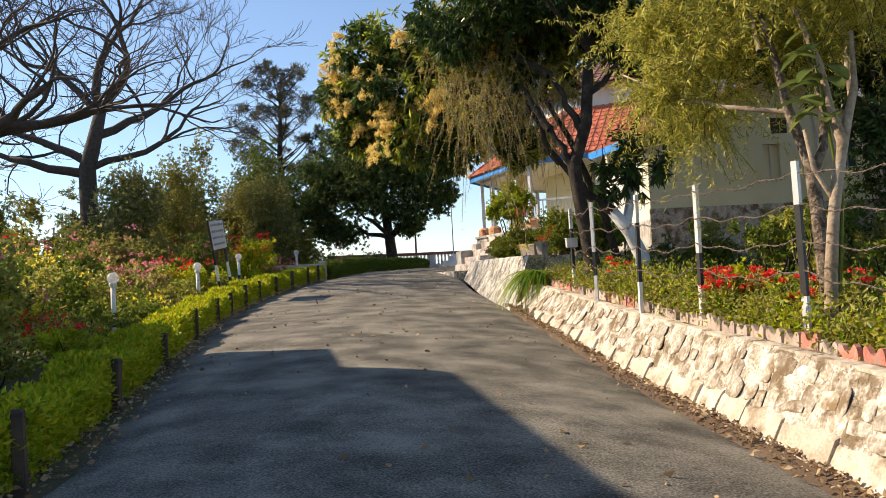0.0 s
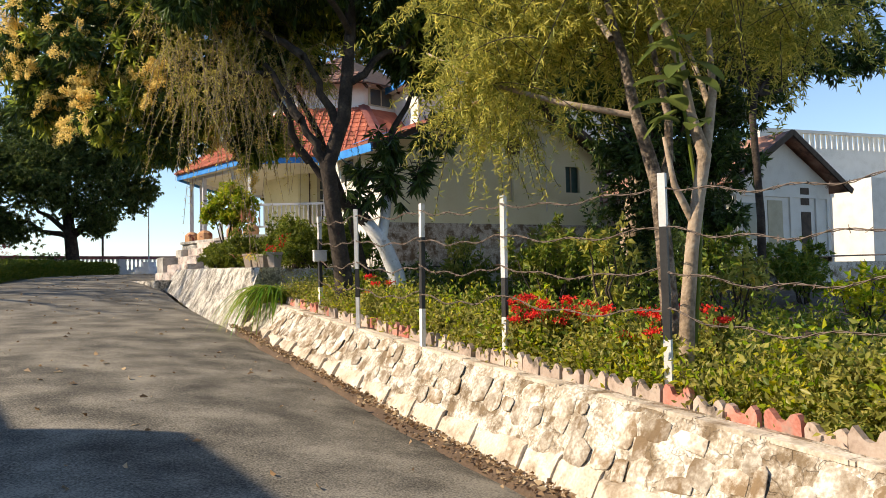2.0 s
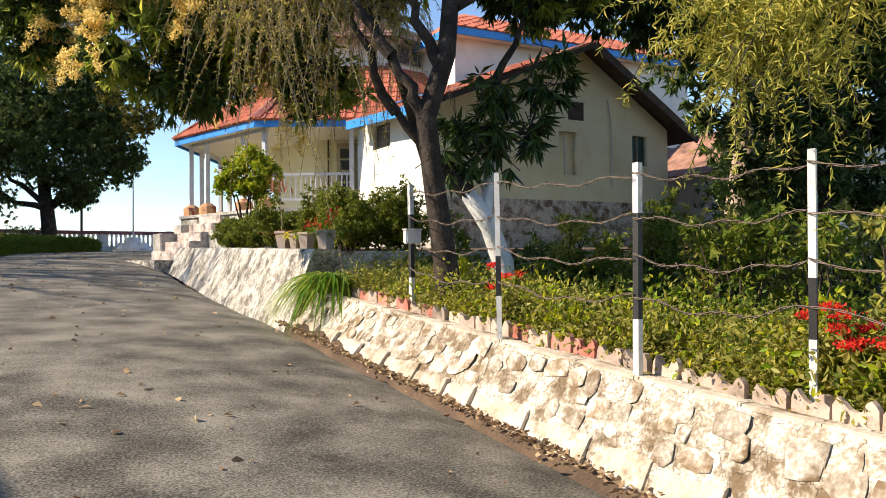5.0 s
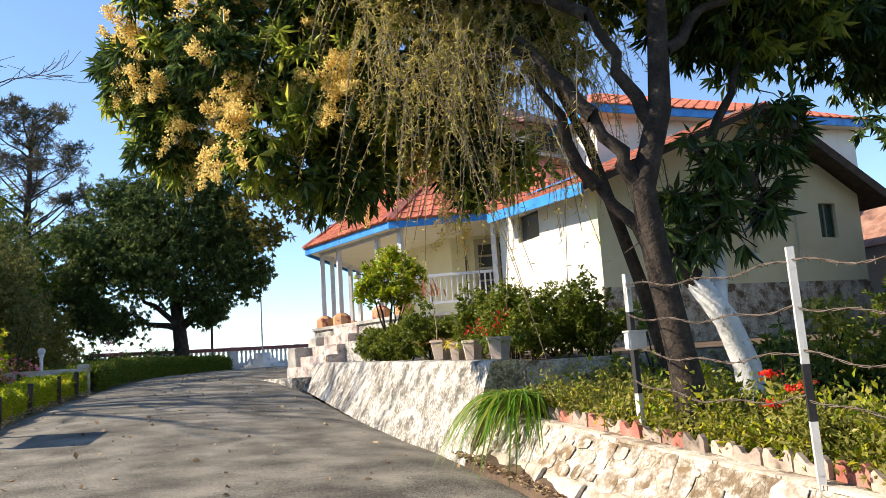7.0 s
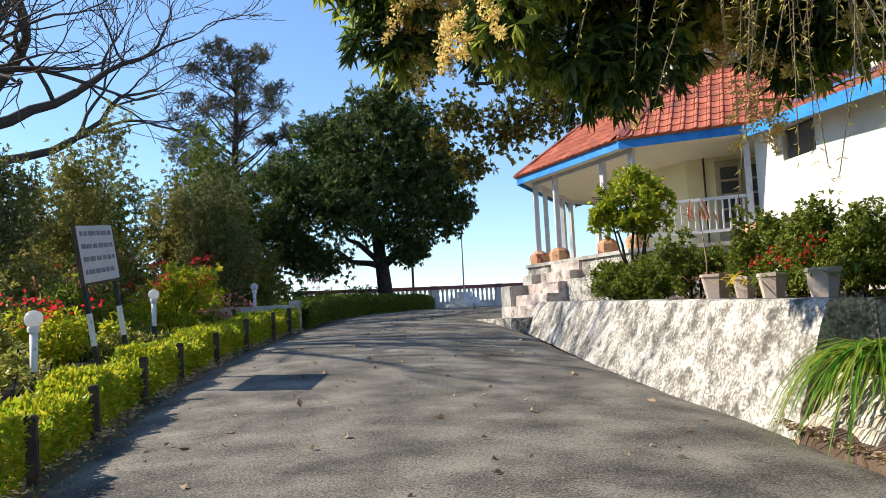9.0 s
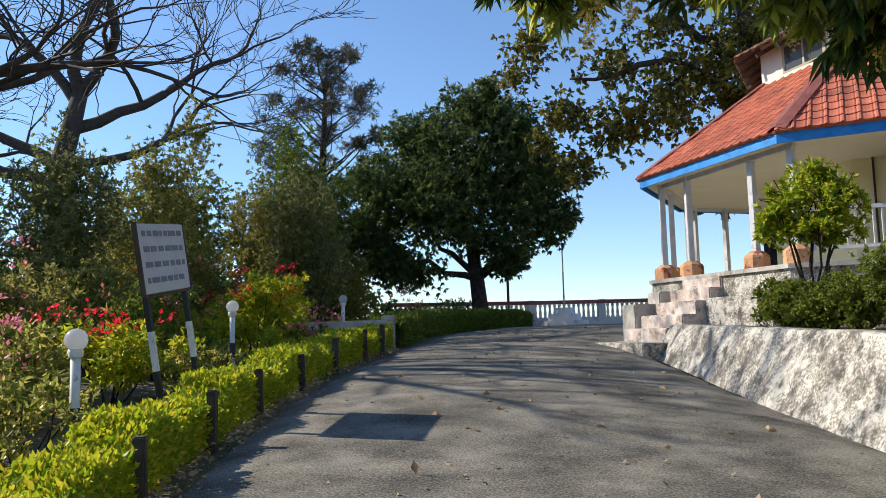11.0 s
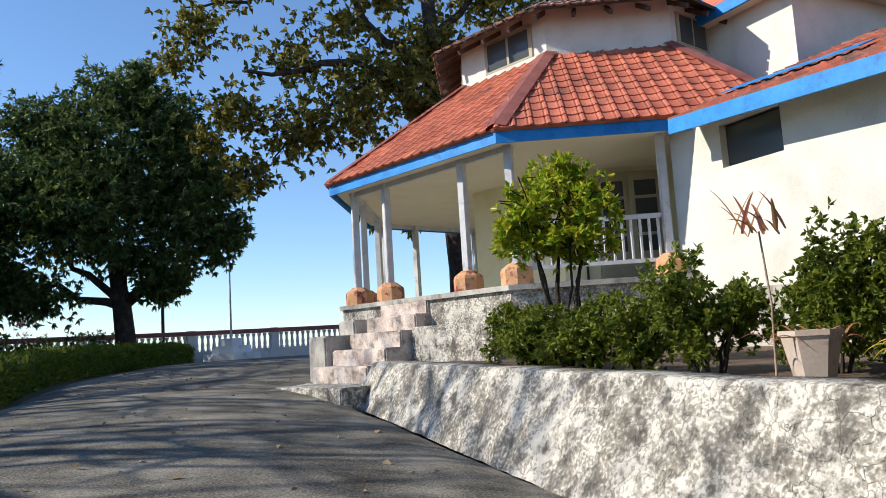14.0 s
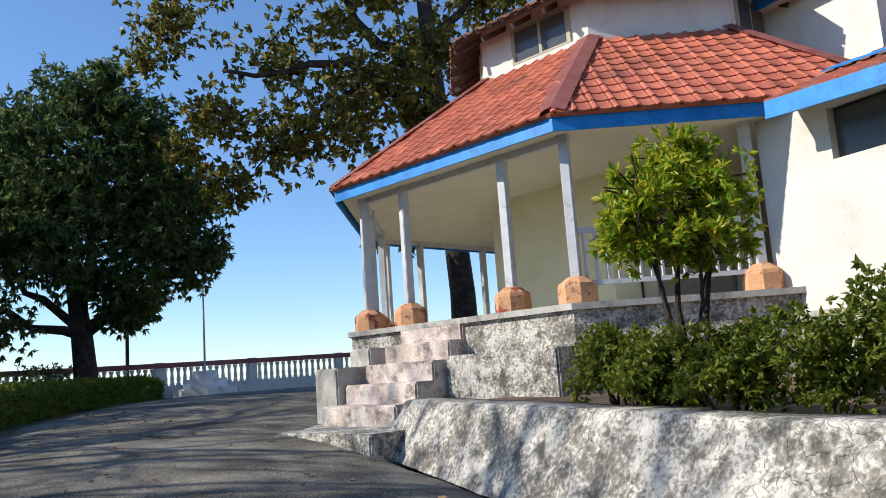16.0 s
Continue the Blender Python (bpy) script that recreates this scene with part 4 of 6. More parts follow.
# the last three clumps, mostly above the view, are added to shade the garden
MANGO = [(-0.9, 18.6, 5.3, 0.8, 0.9, 0.75), (-0.3, 18.9, 6.3, 1.1, 1.2, 0.95), (0.2, 18.9, 4.75, 0.85, 0.9, 0.6), (0.9, 18.4, 5.5, 1.1, 1.2, 0.85), (0.6, 18.2, 7.1, 1.4, 1.4, 1.0), (1.9, 18.3, 4.7, 0.75, 0.9, 0.55),
         (2.0, 17.6, 6.4, 1.2, 1.2, 1.0), (3.3, 17.2, 7.3, 1.4, 1.4, 1.0), (4.6, 16.6, 6.3, 1.2, 1.3, 0.9), (5.7, 16.6, 6.9, 1.3, 1.3, 1.0), (3.4, 15.2, 7.0, 1.3, 1.3, 0.9), (1.7, 16.0, 7.3, 1.2, 1.2, 0.9), (-1.5, 18.4, 6.0, 0.55, 0.7, 0.6), (6.8, 17.5, 6.2, 1.2, 1.2, 0.9), (-2.1, 19.5, 6.2, 0.75, 0.85, 0.7), (-2.8, 20.0, 6.6, 0.55, 0.65, 0.55), (-1.7, 19.3, 7.3, 0.95, 1.0, 0.75), (-2.3, 19.7, 5.5, 0.5, 0.55, 0.45), (7.2, 16.2, 6.0, 1.1, 1.1, 0.8), (8.3, 16.4, 5.7, 1.0, 1.1, 0.75), (8.8, 15.4, 6.6, 1.2, 1.2, 0.9), (7.2, 14.6, 6.9, 1.2, 1.2, 0.8), (0.3, 16.0, 6.9, 1.2, 1.2, 0.7), (1.4, 14.6, 7.2, 1.2, 1.2, 0.7), (2.6, 13.0, 7.2, 1.2, 1.2, 0.7)]
crown(mango, to_local(MANGO, at), 46, 12, 0.22, 0.22, L_MANGO, 3, 1.0, spread=0.62, sub=0.42, rough=0.45, tb=tb, ntw=260)
# paler shell over the drive-side clumps, painting the leaves the sun catches
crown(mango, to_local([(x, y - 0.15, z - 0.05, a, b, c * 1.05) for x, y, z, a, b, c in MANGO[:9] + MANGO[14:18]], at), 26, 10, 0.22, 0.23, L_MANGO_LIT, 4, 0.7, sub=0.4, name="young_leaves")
part("trunk", tb.mesh("trunk", BARK), None, mango, "dark rough trunk with spreading limbs")
# blossom panicles: cones of tiny bits at the crown's skin
nrng = np.random.default_rng(8)
P, D = clumped(to_local([(x - 0.1, y - 0.1, z, a * 1.12, b * 1.12, c * 1.12) for x, y, z, a, b, c in MANGO[:7] + MANGO[12:13] + MANGO[14:18]], at), 1.5, nrng, 0.3, 0.1)
keep = (P[:, 0] + at[0] < 2.6) & (D[:, 2] > -1.2)
P, D = P[keep], D[keep]
B, A = [], []
for p, d in zip(P, D):
    d = d / np.linalg.norm(d) + np.array([-0.35, -0.35, -0.1])
    for q in range(nrng.integers(2, 6)):
        # one panicle: a stalk with short side sprays that taper to its tip
        e = d + nrng.normal(size=3) * 0.5
        e /= np.linalg.norm(e)
        o = p + nrng.normal(size=3) * 0.12
        ln = nrng.uniform(0.28, 0.46)
        for w in np.linspace(0.12, 1, 9):
            sp = nrng.normal(size=3)
            sp -= e * sp.dot(e)
            sp = sp / np.linalg.norm(sp) * 0.17 * (1.12 - w) + e * 0.05
            t = nrng.random((26, 1))
            off = nrng.normal(size=(26, 3)) * 0.016
            B.append(o + e * w * ln + np.array([0, 0, -0.1]) * w * w + sp * t + off)
            A.append(off * 10 + sp)
B, A = np.concatenate(B), np.concatenate(A)
part("blossom", leaves_mesh("blossom", B, A, np.full(len(B), 0.034), np.full(len(B), 0.026), L_PANICLE, rng=nrng), None, mango, "creamy yellow mango blossom panicles")

# hanging thin shoots between the two trees (bottlebrush over the wall)
def weeping(parent, roots, n, length, leaf, material, seed, at, name="crown", spread=0.55, wid=0.14, droop=0.55, strands=3, per=2):
    nrng = np.random.default_rng(seed)
    B, A = [], []
    tb = Tubes()
    for x, y, z, r in roots:
        for i in range(int(n * r)):
            p = np.array([x, y, z]) - np.array(at) + nrng.normal(size=3) * r * np.array([0.5, 0.5, 0.33])
            d = nrng.normal(size=3) * spread + np.array([0, 0, 0.15])
            L = length * (0.5 + nrng.random())
            m = 34
            t = np.linspace(0, 1, m)[:, None]
            line = p + d * t * L * 0.95 + np.array([0, 0, -droop]) * (t ** 2) * L
            if i % strands == 0:
                tb.add([Vector(v) for v in line[::4]], [0.0045] * len(line[::4]), 3)
            B.append(np.repeat(line, per, axis=0))
            a = nrng.normal(size=(m * per, 3)) * 0.7 + np.array([0, 0, -0.45])
            A.append(a)
    B, A = np.concatenate(B), np.concatenate(A)
    L = leaf * (0.6 + 0.7 * nrng.random(len(B)))
    part(name, leaves_mesh(name, B, A, L, L * wid, material, rng=nrng), None, parent)
    return tb


rng = random.Random(5)
at = (3.95, 8.4, 1.15)
bot = tree("bottlebrush_tree", at, "bottlebrush tree with pale peeling twin trunks and drooping yellow-green foliage", "tree")
tb = Tubes()
t1 = Tubes()
t1.add(rel([(4.1, 8.6, 0.8), (4.07, 8.63, 1.6), (4.06, 8.67, 2.2), (4.03, 8.7, 2.7), (3.95, 8.72, 3.0), (3.86, 8.74, 3.3), (3.8, 8.8, 3.8), (3.7, 9.0, 4.6)], at), [0.1, 0.08, 0.072, 0.066, 0.058, 0.05, 0.042, 0.02], 9)
t1.add(rel([(4.04, 8.68, 2.6), (4.2, 8.75, 2.9), (4.25, 8.8, 3.3), (4.2, 9.0, 4.2)], at), [0.05, 0.045, 0.038, 0.02], 8)
part("trunk", t1.mesh("trunk", BARK_MID), None, bot, "rough grey-brown trunk")
tb.add(rel([(3.9, 8.22, 0.8), (3.95, 8.22, 1.6), (4.0, 8.2, 2.1), (4.06, 8.18, 2.5), (4.13, 8.17, 2.85), (4.06, 8.24, 3.2), (4.03, 8.32, 3.65), (3.9, 8.5, 4.3)], at), [0.07, 0.062, 0.056, 0.056, 0.058, 0.045, 0.038, 0.022], 9)
tb.add(rel([(4.13, 8.18, 2.8), (4.2, 8.2, 3.05), (4.34, 8.3, 3.4), (4.4, 8.4, 4.0)], at), [0.05, 0.045, 0.038, 0.02], 8)
tb.add(rel([(4.02, 8.2, 2.3), (3.85, 8.2, 2.6), (3.8, 8.25, 3.0)], at), [0.035, 0.028, 0.015], 7)
tb.add(rel([(3.86, 8.74, 3.28), (3.3, 9.1, 3.45), (2.9, 9.6, 3.7), (2.5, 10.4, 4.2)], at), [0.03, 0.026, 0.02, 0.01], 7)
tb.add(rel([(3.55, 8.6, 3.9), (3.8, 9.4, 4.5), (3.9, 10.6, 5.3)], at), [0.03, 0.025, 0.012], 7)
tb.add(rel([(4.3, 8.3, 3.3), (4.7, 9.2, 4.3), (5.4, 10.4, 5.0)], at), [0.028, 0.022, 0.012], 7)
part("trunk", tb.mesh("trunk", BARK_PALE), None, bot, "pale flaking forked trunk")
tb2 = weeping(bot, [(2.8, 10.0, 4.7, 0.45), (3.2, 9.6, 4.1, 0.5), (3.2, 9.4, 5.1, 0.65), (3.8, 9.6, 4.6, 0.65), (4.2, 9.2, 4.2, 0.55), (4.6, 9.8, 4.9, 0.75), (3.4, 8.2, 4.9, 0.6), (4.2, 8.0, 4.6, 0.6), (5.2, 9.2, 4.7, 0.65), (5.4, 10.4, 5.1, 0.65), (4.9, 8.2, 5.0, 0.65), (2.7, 9.6, 3.7, 0.35), (5.6, 8.6, 4.2, 0.55), (3.9, 10.6, 5.4, 0.7), (3.5, 11.0, 3.7, 0.42), (3.4, 10.9, 4.3, 0.5), (3.8, 11.3, 4.1, 0.45)], 150, 0.62, 0.078, L_BOTTLE, 21, at, spread=0.6, wid=0.17)
part("twig_mass", tb2.mesh("twigs", TWIG), None, bot)["kind"] = "stuff"

at = (3.55, 16.6, 1.4)
bot2 = tree("bottlebrush_tree", at, "dry weeping bottlebrush with bare hanging shoots behind the fence", "tree")
tb = Tubes()
tb.add(rel([(3.7, 17.2, 1.3), (3.3, 17.2, 3.0), (2.6, 16.8, 4.6), (1.9, 16.6, 5.8)], at), [0.09, 0.08, 0.06, 0.03], 7)
part("trunk", tb.mesh("trunk", BARK), None, bot2)
tb2 = weeping(bot2, [(1.2, 16.4, 5.7, 0.8), (0.4, 16.6, 6.0, 0.7), (1.9, 16.3, 5.6, 0.7), (0.6, 16.2, 5.2, 0.5), (2.5, 16.2, 5.6, 0.5), (1.2, 16.8, 6.6, 0.8), (0.3, 17.0, 6.9, 0.7)], 62, 1.1, 0.06, L_BOTTLE2, 22, at, spread=0.4, droop=1.25, strands=1, wid=0.16)
part("twig_mass", tb2.mesh("twigs", BARK_PALE), None, bot2)["kind"] = "stuff"

# white-painted mango trunk behind the fence with dark foliage low in front of the gable
rng = random.Random(7)
at = (3.8, 16.4, 1.4)
wm = tree("mango_tree", at, "young mango tree with limewashed leaning trunk behind the wire fence", "tree")
tb = Tubes()
tb.add(rel([(3.88, 16.1, 1.3), (3.8, 16.05, 2.0), (3.58, 16.0, 2.5), (3.25, 16.0, 2.95)], at), [0.18, 0.145, 0.13, 0.11], 10)
tb.add(rel([(3.5, 16.0, 2.55), (3.62, 16.1, 3.0), (3.7, 16.2, 3.4)], at), [0.1, 0.09, 0.08], 8)
part("trunk", tb.mesh("trunk", LIMEWASH_BARK), None, wm, "limewashed leaning trunk")
tb = Tubes()
for p, q, r in (((3.27, 16.0, 2.93), (2.3, 16.1, 4.0), 0.12), ((2.32, 16.1, 3.95), (1.7, 16.2, 5.2), 0.08), ((3.7, 16.2, 3.38), (3.78, 16.2, 4.55), 0.085), ((3.78, 16.2, 4.5), (4.4, 16.2, 5.7), 0.06), ((4.4, 16.2, 5.65), (5.2, 16.2, 6.3), 0.04)):
    tb.add(wander(Vector(p) - Vector(at), Vector(q) - Vector(at), 5, 0.08, rng), [r * (1 - 0.6 * i / 5) for i in range(6)], 7)
WM = [(3.35, 15.9, 3.7, 0.5, 0.5, 0.4), (3.8, 15.9, 3.5, 0.45, 0.5, 0.4), (4.15, 15.9, 3.9, 0.4, 0.5, 0.35), (3.5, 16.0, 4.3, 0.5, 0.5, 0.4), (3.0, 15.9, 3.3, 0.35, 0.4, 0.3), (4.6, 16.3, 4.6, 0.6, 0.6, 0.5)]
crown(wm, to_local(WM, at), 18, 11, 0.27, 0.2, L_MANGO, 31, 1.0, spread=0.65, tb=tb, ntw=80)
part("limb", tb.mesh("limb", BARK), None, wm)

# the dark round mango at the bend
rng = random.Random(13)
at = (-3.55, 42.3, 2.4)
big = tree("mango_tree", at, "large dense dark green mango tree on the terrace edge", "tree")
tb = Tubes()
tb.add([(-0.25, 0, -0.2), (-0.2, 0, 0.9), (-0.3, 0, 2.0), (-0.5, 0.1, 3.4)], [0.36, 0.3, 0.27, 0.2], 10)
tips = [(-2.6, 0, 4.5), (1.8, 0, 4.4), (0.2, 0.5, 6.5), (-1.2, -1, 7.4), (-3.5, 0.5, 3.2), (1.2, -1, 3.6)]
limbs_to(tb, (-0.25, 0, 1.9), tips, 0.15, rng)
BIG = [(-0.6, 0, 6.6, 2.5, 2.4, 2.2), (-2.6, 0, 5.0, 2.0, 2.2, 1.8), (1.4, 0, 5.0, 1.9, 2.2, 1.8), (-1.2, -0.6, 4.3, 2.2, 2.2, 1.6), (-0.2, 0, 8.3, 1.3, 1.3, 1.0), (-2.3, 0.2, 7.3, 1.4, 1.4, 1.2), (1.2, 0, 7.2, 1.3, 1.4, 1.2),
       (2.4, 0, 3.9, 1.1, 1.4, 1.0), (-4.2, 0, 3.6, 1.2, 1.5, 1.3), (-3.6, 0.2, 2.5, 1.1, 1.4, 0.9), (0.9, -0.6, 3.1, 1.2, 1.3, 0.8), (2.6, 0.2, 5.6, 0.8, 1.1, 0.8), (-3.9, 0.1, 5.6, 1.0, 1.3, 1.0), (0.4, 0, 9.0, 0.6, 0.7, 0.5)]
crown(big, BIG + [(-2.8, -0.3, 2.3, 1.3, 1.2, 0.7), (0.9, -0.3, 2.4, 0.9, 0.9, 0.45)], 66, 11, 0.18, 0.32, L_BIG, 41, 0.8, spread=0.7, sub=0.6, rough=0.45)
part("trunk", tb.mesh("trunk", BARK), None, big)

# feathery tall tree behind
rng = random.Random(17)
at = (-10.9, 48.5, 1.6)
cas = tree("silver_oak", at, "tall sparse grey-green feathery tree behind the shrubs", "tree")
tb = Tubes()
tb.add([(0, 0, -0.3), (0.1, 0, 4), (-0.1, 0, 8.5), (0.15, 0, 13.4)], [0.3, 0.24, 0.17, 0.05], 8)
CAS = []
bt = Tubes()
for i in range(120):
    z = rng.uniform(3.6, 13.8)
    r = (3.0 if z < 11 else 2.0) * rng.uniform(0.25, 1.0)
    a = rng.uniform(0, 6.28)
    c = (r * math.cos(a), r * math.sin(a), z + 0.25 * r)
    if i % 2 == 0:
        bt.add(wander((0, 0, z - 0.5 * r), c, 4, 0.12, rng), [0.05, 0.042, 0.034, 0.024, 0.012], 5)
    s = rng.uniform(0.3, 0.55)
    CAS.append((*c, s, s, s * 0.8))
crown(cas, CAS, 34, 8, 0.26, 0.12, L_CAS, 51, -0.2, sub=0.9, rough=0.5)
part("trunk", tb.mesh("trunk", BARK), None, cas)
part("branch_mass", bt.mesh("branches", BARK), None, cas)["kind"] = "stuff"

# bare tree
rng = random.Random(4)
at = (-20.6, 43.4, 1.5)
bare = tree("bare_tree", at, "leafless grey tree with a wide crown of fine branches", "tree")
tb = Tubes()


def grow(p, d, length, r, depth):
    """A limb that bends and forks down to fine twigs."""
    n = 4
    pts, rad = [p], [r]
    for i in range(n):
        d = (d + Vector((rng.uniform(-1, 1), rng.uniform(-1, 1), rng.uniform(-0.7, 0.7))) * 0.34).normalized()
        p = p + d * length / n
        pts.append(p)
        rad.append(r * (1 - 0.32 * (i + 1) / n))
    tb.add(pts, rad, 8 if depth > 4 else 5 if depth > 2 else 3)
    if depth == 0:
        return
    kids = 3
    for k in range(kids):
        b = pts[-1] if k < 2 else pts[rng.choice((2, 3))]
        side = Vector((rng.uniform(-1, 1), rng.uniform(-1, 1), rng.uniform(-0.2, 0.6)))
        grow(b, (d * (1.1 if k == 0 else 0.7) + side * (0.45 if k == 0 else 0.85)).normalized(), length * rng.uniform(0.64, 0.84), max(rad[-1] * (0.86 if k == 0 else 0.62), 0.018), depth - 1)


tb.add([(-0.1, 0, -0.4), (0.05, 0, 3.6), (0.0, 0, 7.6), (0.4, 0, 9.0), (0.9, 0, 11.0)], [0.58, 0.48, 0.46, 0.4, 0.3], 10)
part("trunk", tb.mesh("trunk", TWIG), None, bare, "grey bare trunk")
for p, d, r, ln in (((0, 0, 7.3), (-0.95, 0.0, 0.3), 0.27, 4.0), ((0.1, 0, 7.6), (0.95, 0.0, 0.3), 0.22, 4.2), ((0, 0, 8.0), (-0.75, 0.2, 0.65), 0.26, 4.0), ((0.9, 0, 10.8), (0.1, -0.1, 1.0), 0.27, 3.8), ((0.5, 0, 9.4), (0.9, 0.2, 0.42), 0.26, 4.4), ((0.8, 0, 10.4), (-0.6, -0.2, 0.8), 0.24, 4.0), ((0.9, 0, 10.9), (0.8, 0.1, 0.6), 0.25, 4.0)):
    tb = Tubes()
    grow(Vector(p), Vector(d).normalized(), ln, r, 5)
    part("limb", tb.mesh("limb", TWIG), None, bare)
# a second leafless tree, mostly out of view, added to throw branch shadows
rng = random.Random(9)
at = (-21.0, 30.6, 0.6)
bare2 = tree("bare_tree", at, "tall leafless tree, mostly unseen, added to cast branch shadows on the drive", "tree")
tb = Tubes()
tb.add([(0, 0, -0.4), (0.2, 0, 3.5), (0.6, 0.1, 7.5)], [0.5, 0.42, 0.36], 10)
part("trunk", tb.mesh("trunk", TWIG), None, bare2, "grey bare trunk")
for p, d, r, ln in (((0.6, 0.1, 7.3), (0.8, 0.35, 0.55), 0.3, 3.8), ((0.6, 0.1, 7.3), (0.6, 0.75, 0.5), 0.3, 4.0), ((0.6, 0.1, 7.3), (0.3, 0.1, 0.95), 0.26, 3.6), ((0.6, 0.1, 7.3), (-0.5, 0.6, 0.7), 0.22, 3.2), ((0.6, 0.1, 7.2), (0.75, 0.05, 0.8), 0.22, 3.6), ((0.6, 0.1, 7.2), (0.3, 0.9, 0.6), 0.27, 4.0)):
    tb = Tubes()
    grow(Vector(p), Vector(d).normalized(), ln, r, 4)
    part("limb", tb.mesh("limb", TWIG), None, bare2)

# broad-leaved tree behind the pavilion
rng = random.Random(23)
at = (6.1, 40.3, 2.4)
teak = tree("broadleaf_tree", at, "broad-leaved tree with yellowing leaves behind the pavilion", "tree")
tb = Tubes()
tb.add([(0, 0, -0.3), (0, 0, 2.5), (-0.2, 0, 5.5), (-0.4, 0, 8.6), (-0.6, 0, 12)], [0.42, 0.36, 0.32, 0.28, 0.2], 10)
br = [((-0.3, 0, 7.6), (-3.4, -0.3, 9.0), 0.22), ((-3.2, -0.3, 8.9), (-6.5, -0.5, 8.4), 0.13), ((-0.4, 0, 8.4), (-4.4, 0, 12.0), 0.24), ((-4.2, 0, 11.8), (-8.0, 0, 10.4), 0.09), ((-2.4, -0.2, 8.8), (-5.6, 0, 6.0), 0.08), ((-0.5, 0, 10), (2.5, 0, 13), 0.15), ((-0.2, 0, 7), (2.6, 1, 9.6), 0.14), ((-3.6, 0, 11.4), (-5.4, 0, 13.6), 0.07), ((-0.3, 0, 6.4), (-2.6, -0.4, 4.6), 0.06)]
for p, q, r in br:
    tb.add(wander(p, q, 7, 0.3, rng), [r * (1 - 0.7 * i / 7) for i in range(8)], 7)
TK = [(-1.8, 0, 8.6, 1.6, 1.4, 1.3), (-3.2, -0.3, 7.4, 1.5, 1.3, 1.2), (-5.0, -0.3, 6.6, 1.3, 1.2, 1.0), (-6.6, -0.3, 7.3, 1.0, 1.0, 0.8), (-6.4, -0.3, 5.4, 0.8, 0.9, 0.7), (-5.0, 0, 9.0, 1.1, 1.0, 0.8), (-7.6, 0, 9.8, 1.0, 1.0, 0.7), (-6.8, 0, 11.4, 1.2, 1.1, 0.9), (-4.4, 0, 12.4, 1.3, 1.2, 0.9), (-2.0, 0, 11.4, 1.2, 1.2, 0.8),
      (-2.6, -0.4, 4.3, 0.6, 0.6, 0.6), (-1.6, -0.4, 3.9, 0.5, 0.5, 0.5), (1.0, 0, 12, 1.8, 1.5, 1.3), (3.0, 0.4, 10.6, 1.6, 1.4, 1.4), (-0.6, 0, 6.6, 1.0, 1.0, 0.9), (-1.0, -0.2, 7.6, 1.1, 1.0, 0.9), (-0.6, 0, 9.6, 1.2, 1.1, 1.0), (-3.4, 0, 10.2, 0.9, 0.9, 0.7), (-1.6, -0.2, 6.0, 0.9, 0.9, 0.8), (-8.4, 0, 8.6, 0.6, 0.6, 0.5), (-7.6, -0.2, 6.3, 0.6, 0.6, 0.5)]
crown(teak, TK, 30, 6, 0.21, 0.55, L_TEAK, 61, 0.35, sub=0.95, rough=0.5, tb=tb, ntw=300)
part("trunk", tb.mesh("trunk", BARK), None, teak)

# dark tree beyond the garden, its trunk beside the outbuilding
rng = random.Random(29)
at = (10.3, 18.9, 1.4)
dk = tree("garden_tree", at, "large garden tree with a stout leaning trunk and dense dark canopy", "tree")
tb = Tubes()
tb.add([(0, 0, -0.4), (0.15, 0, 1.6), (0.45, 0.1, 2.8), (0.7, 0.2, 4.1), (0.8, 0.2, 6.2)], [0.34, 0.27, 0.24, 0.22, 0.14], 10)
DK = [(-2.6, -0.8, 6.2, 1.3, 1.3, 0.9), (-1.2, -1.0, 6.0, 1.3, 1.3, 0.8), (0.2, -0.8, 6.4, 1.5, 1.4, 1.0), (1.8, -0.4, 6.0, 1.4, 1.4, 1.0), (-2.0, 0.2, 7.6, 1.6, 1.5, 1.0), (0.2, 0.2, 8.0, 1.8, 1.7, 1.1), (2.4, 0.2, 7.4, 1.6, 1.6, 1.1), (2.9, -0.6, 5.0, 1.1, 1.1, 0.8), (-0.4, -2.0, 7.0, 1.3, 1.3, 0.9), (-3.2, -1.4, 7.2, 1.3, 1.3, 0.9), (3.6, 0, 6.2, 1.1, 1.1, 0.9), (1.7, -0.2, 4.8, 1.0, 1.0, 0.7), (-0.6, 0.4, 5.2, 0.9, 0.9, 0.6), (2.6, 0.2, 3.9, 0.9, 0.9, 0.7), (0.0, 2.2, 7.2, 1.3, 1.3, 0.9), (1.5, 2.0, 7.6, 1.4, 1.3, 0.9), (-1.6, 1.8, 6.8, 1.1, 1.1, 0.8), (-0.5, 0.0, 4.6, 1.0, 0.9, 0.8), (0.3, 0.5, 3.5, 0.8, 0.8, 0.6)]
limbs_to(tb, (0.7, 0.2, 4.0), [c[:3] for c in DK], 0.1, rng)
crown(dk, DK, 34, 10, 0.22, 0.27, L_MANGO, 71, 0.6, sub=0.45, rough=0.45)
part("trunk", tb.mesh("trunk", BARK_PALE), None, dk, "lichened pale brown trunk")


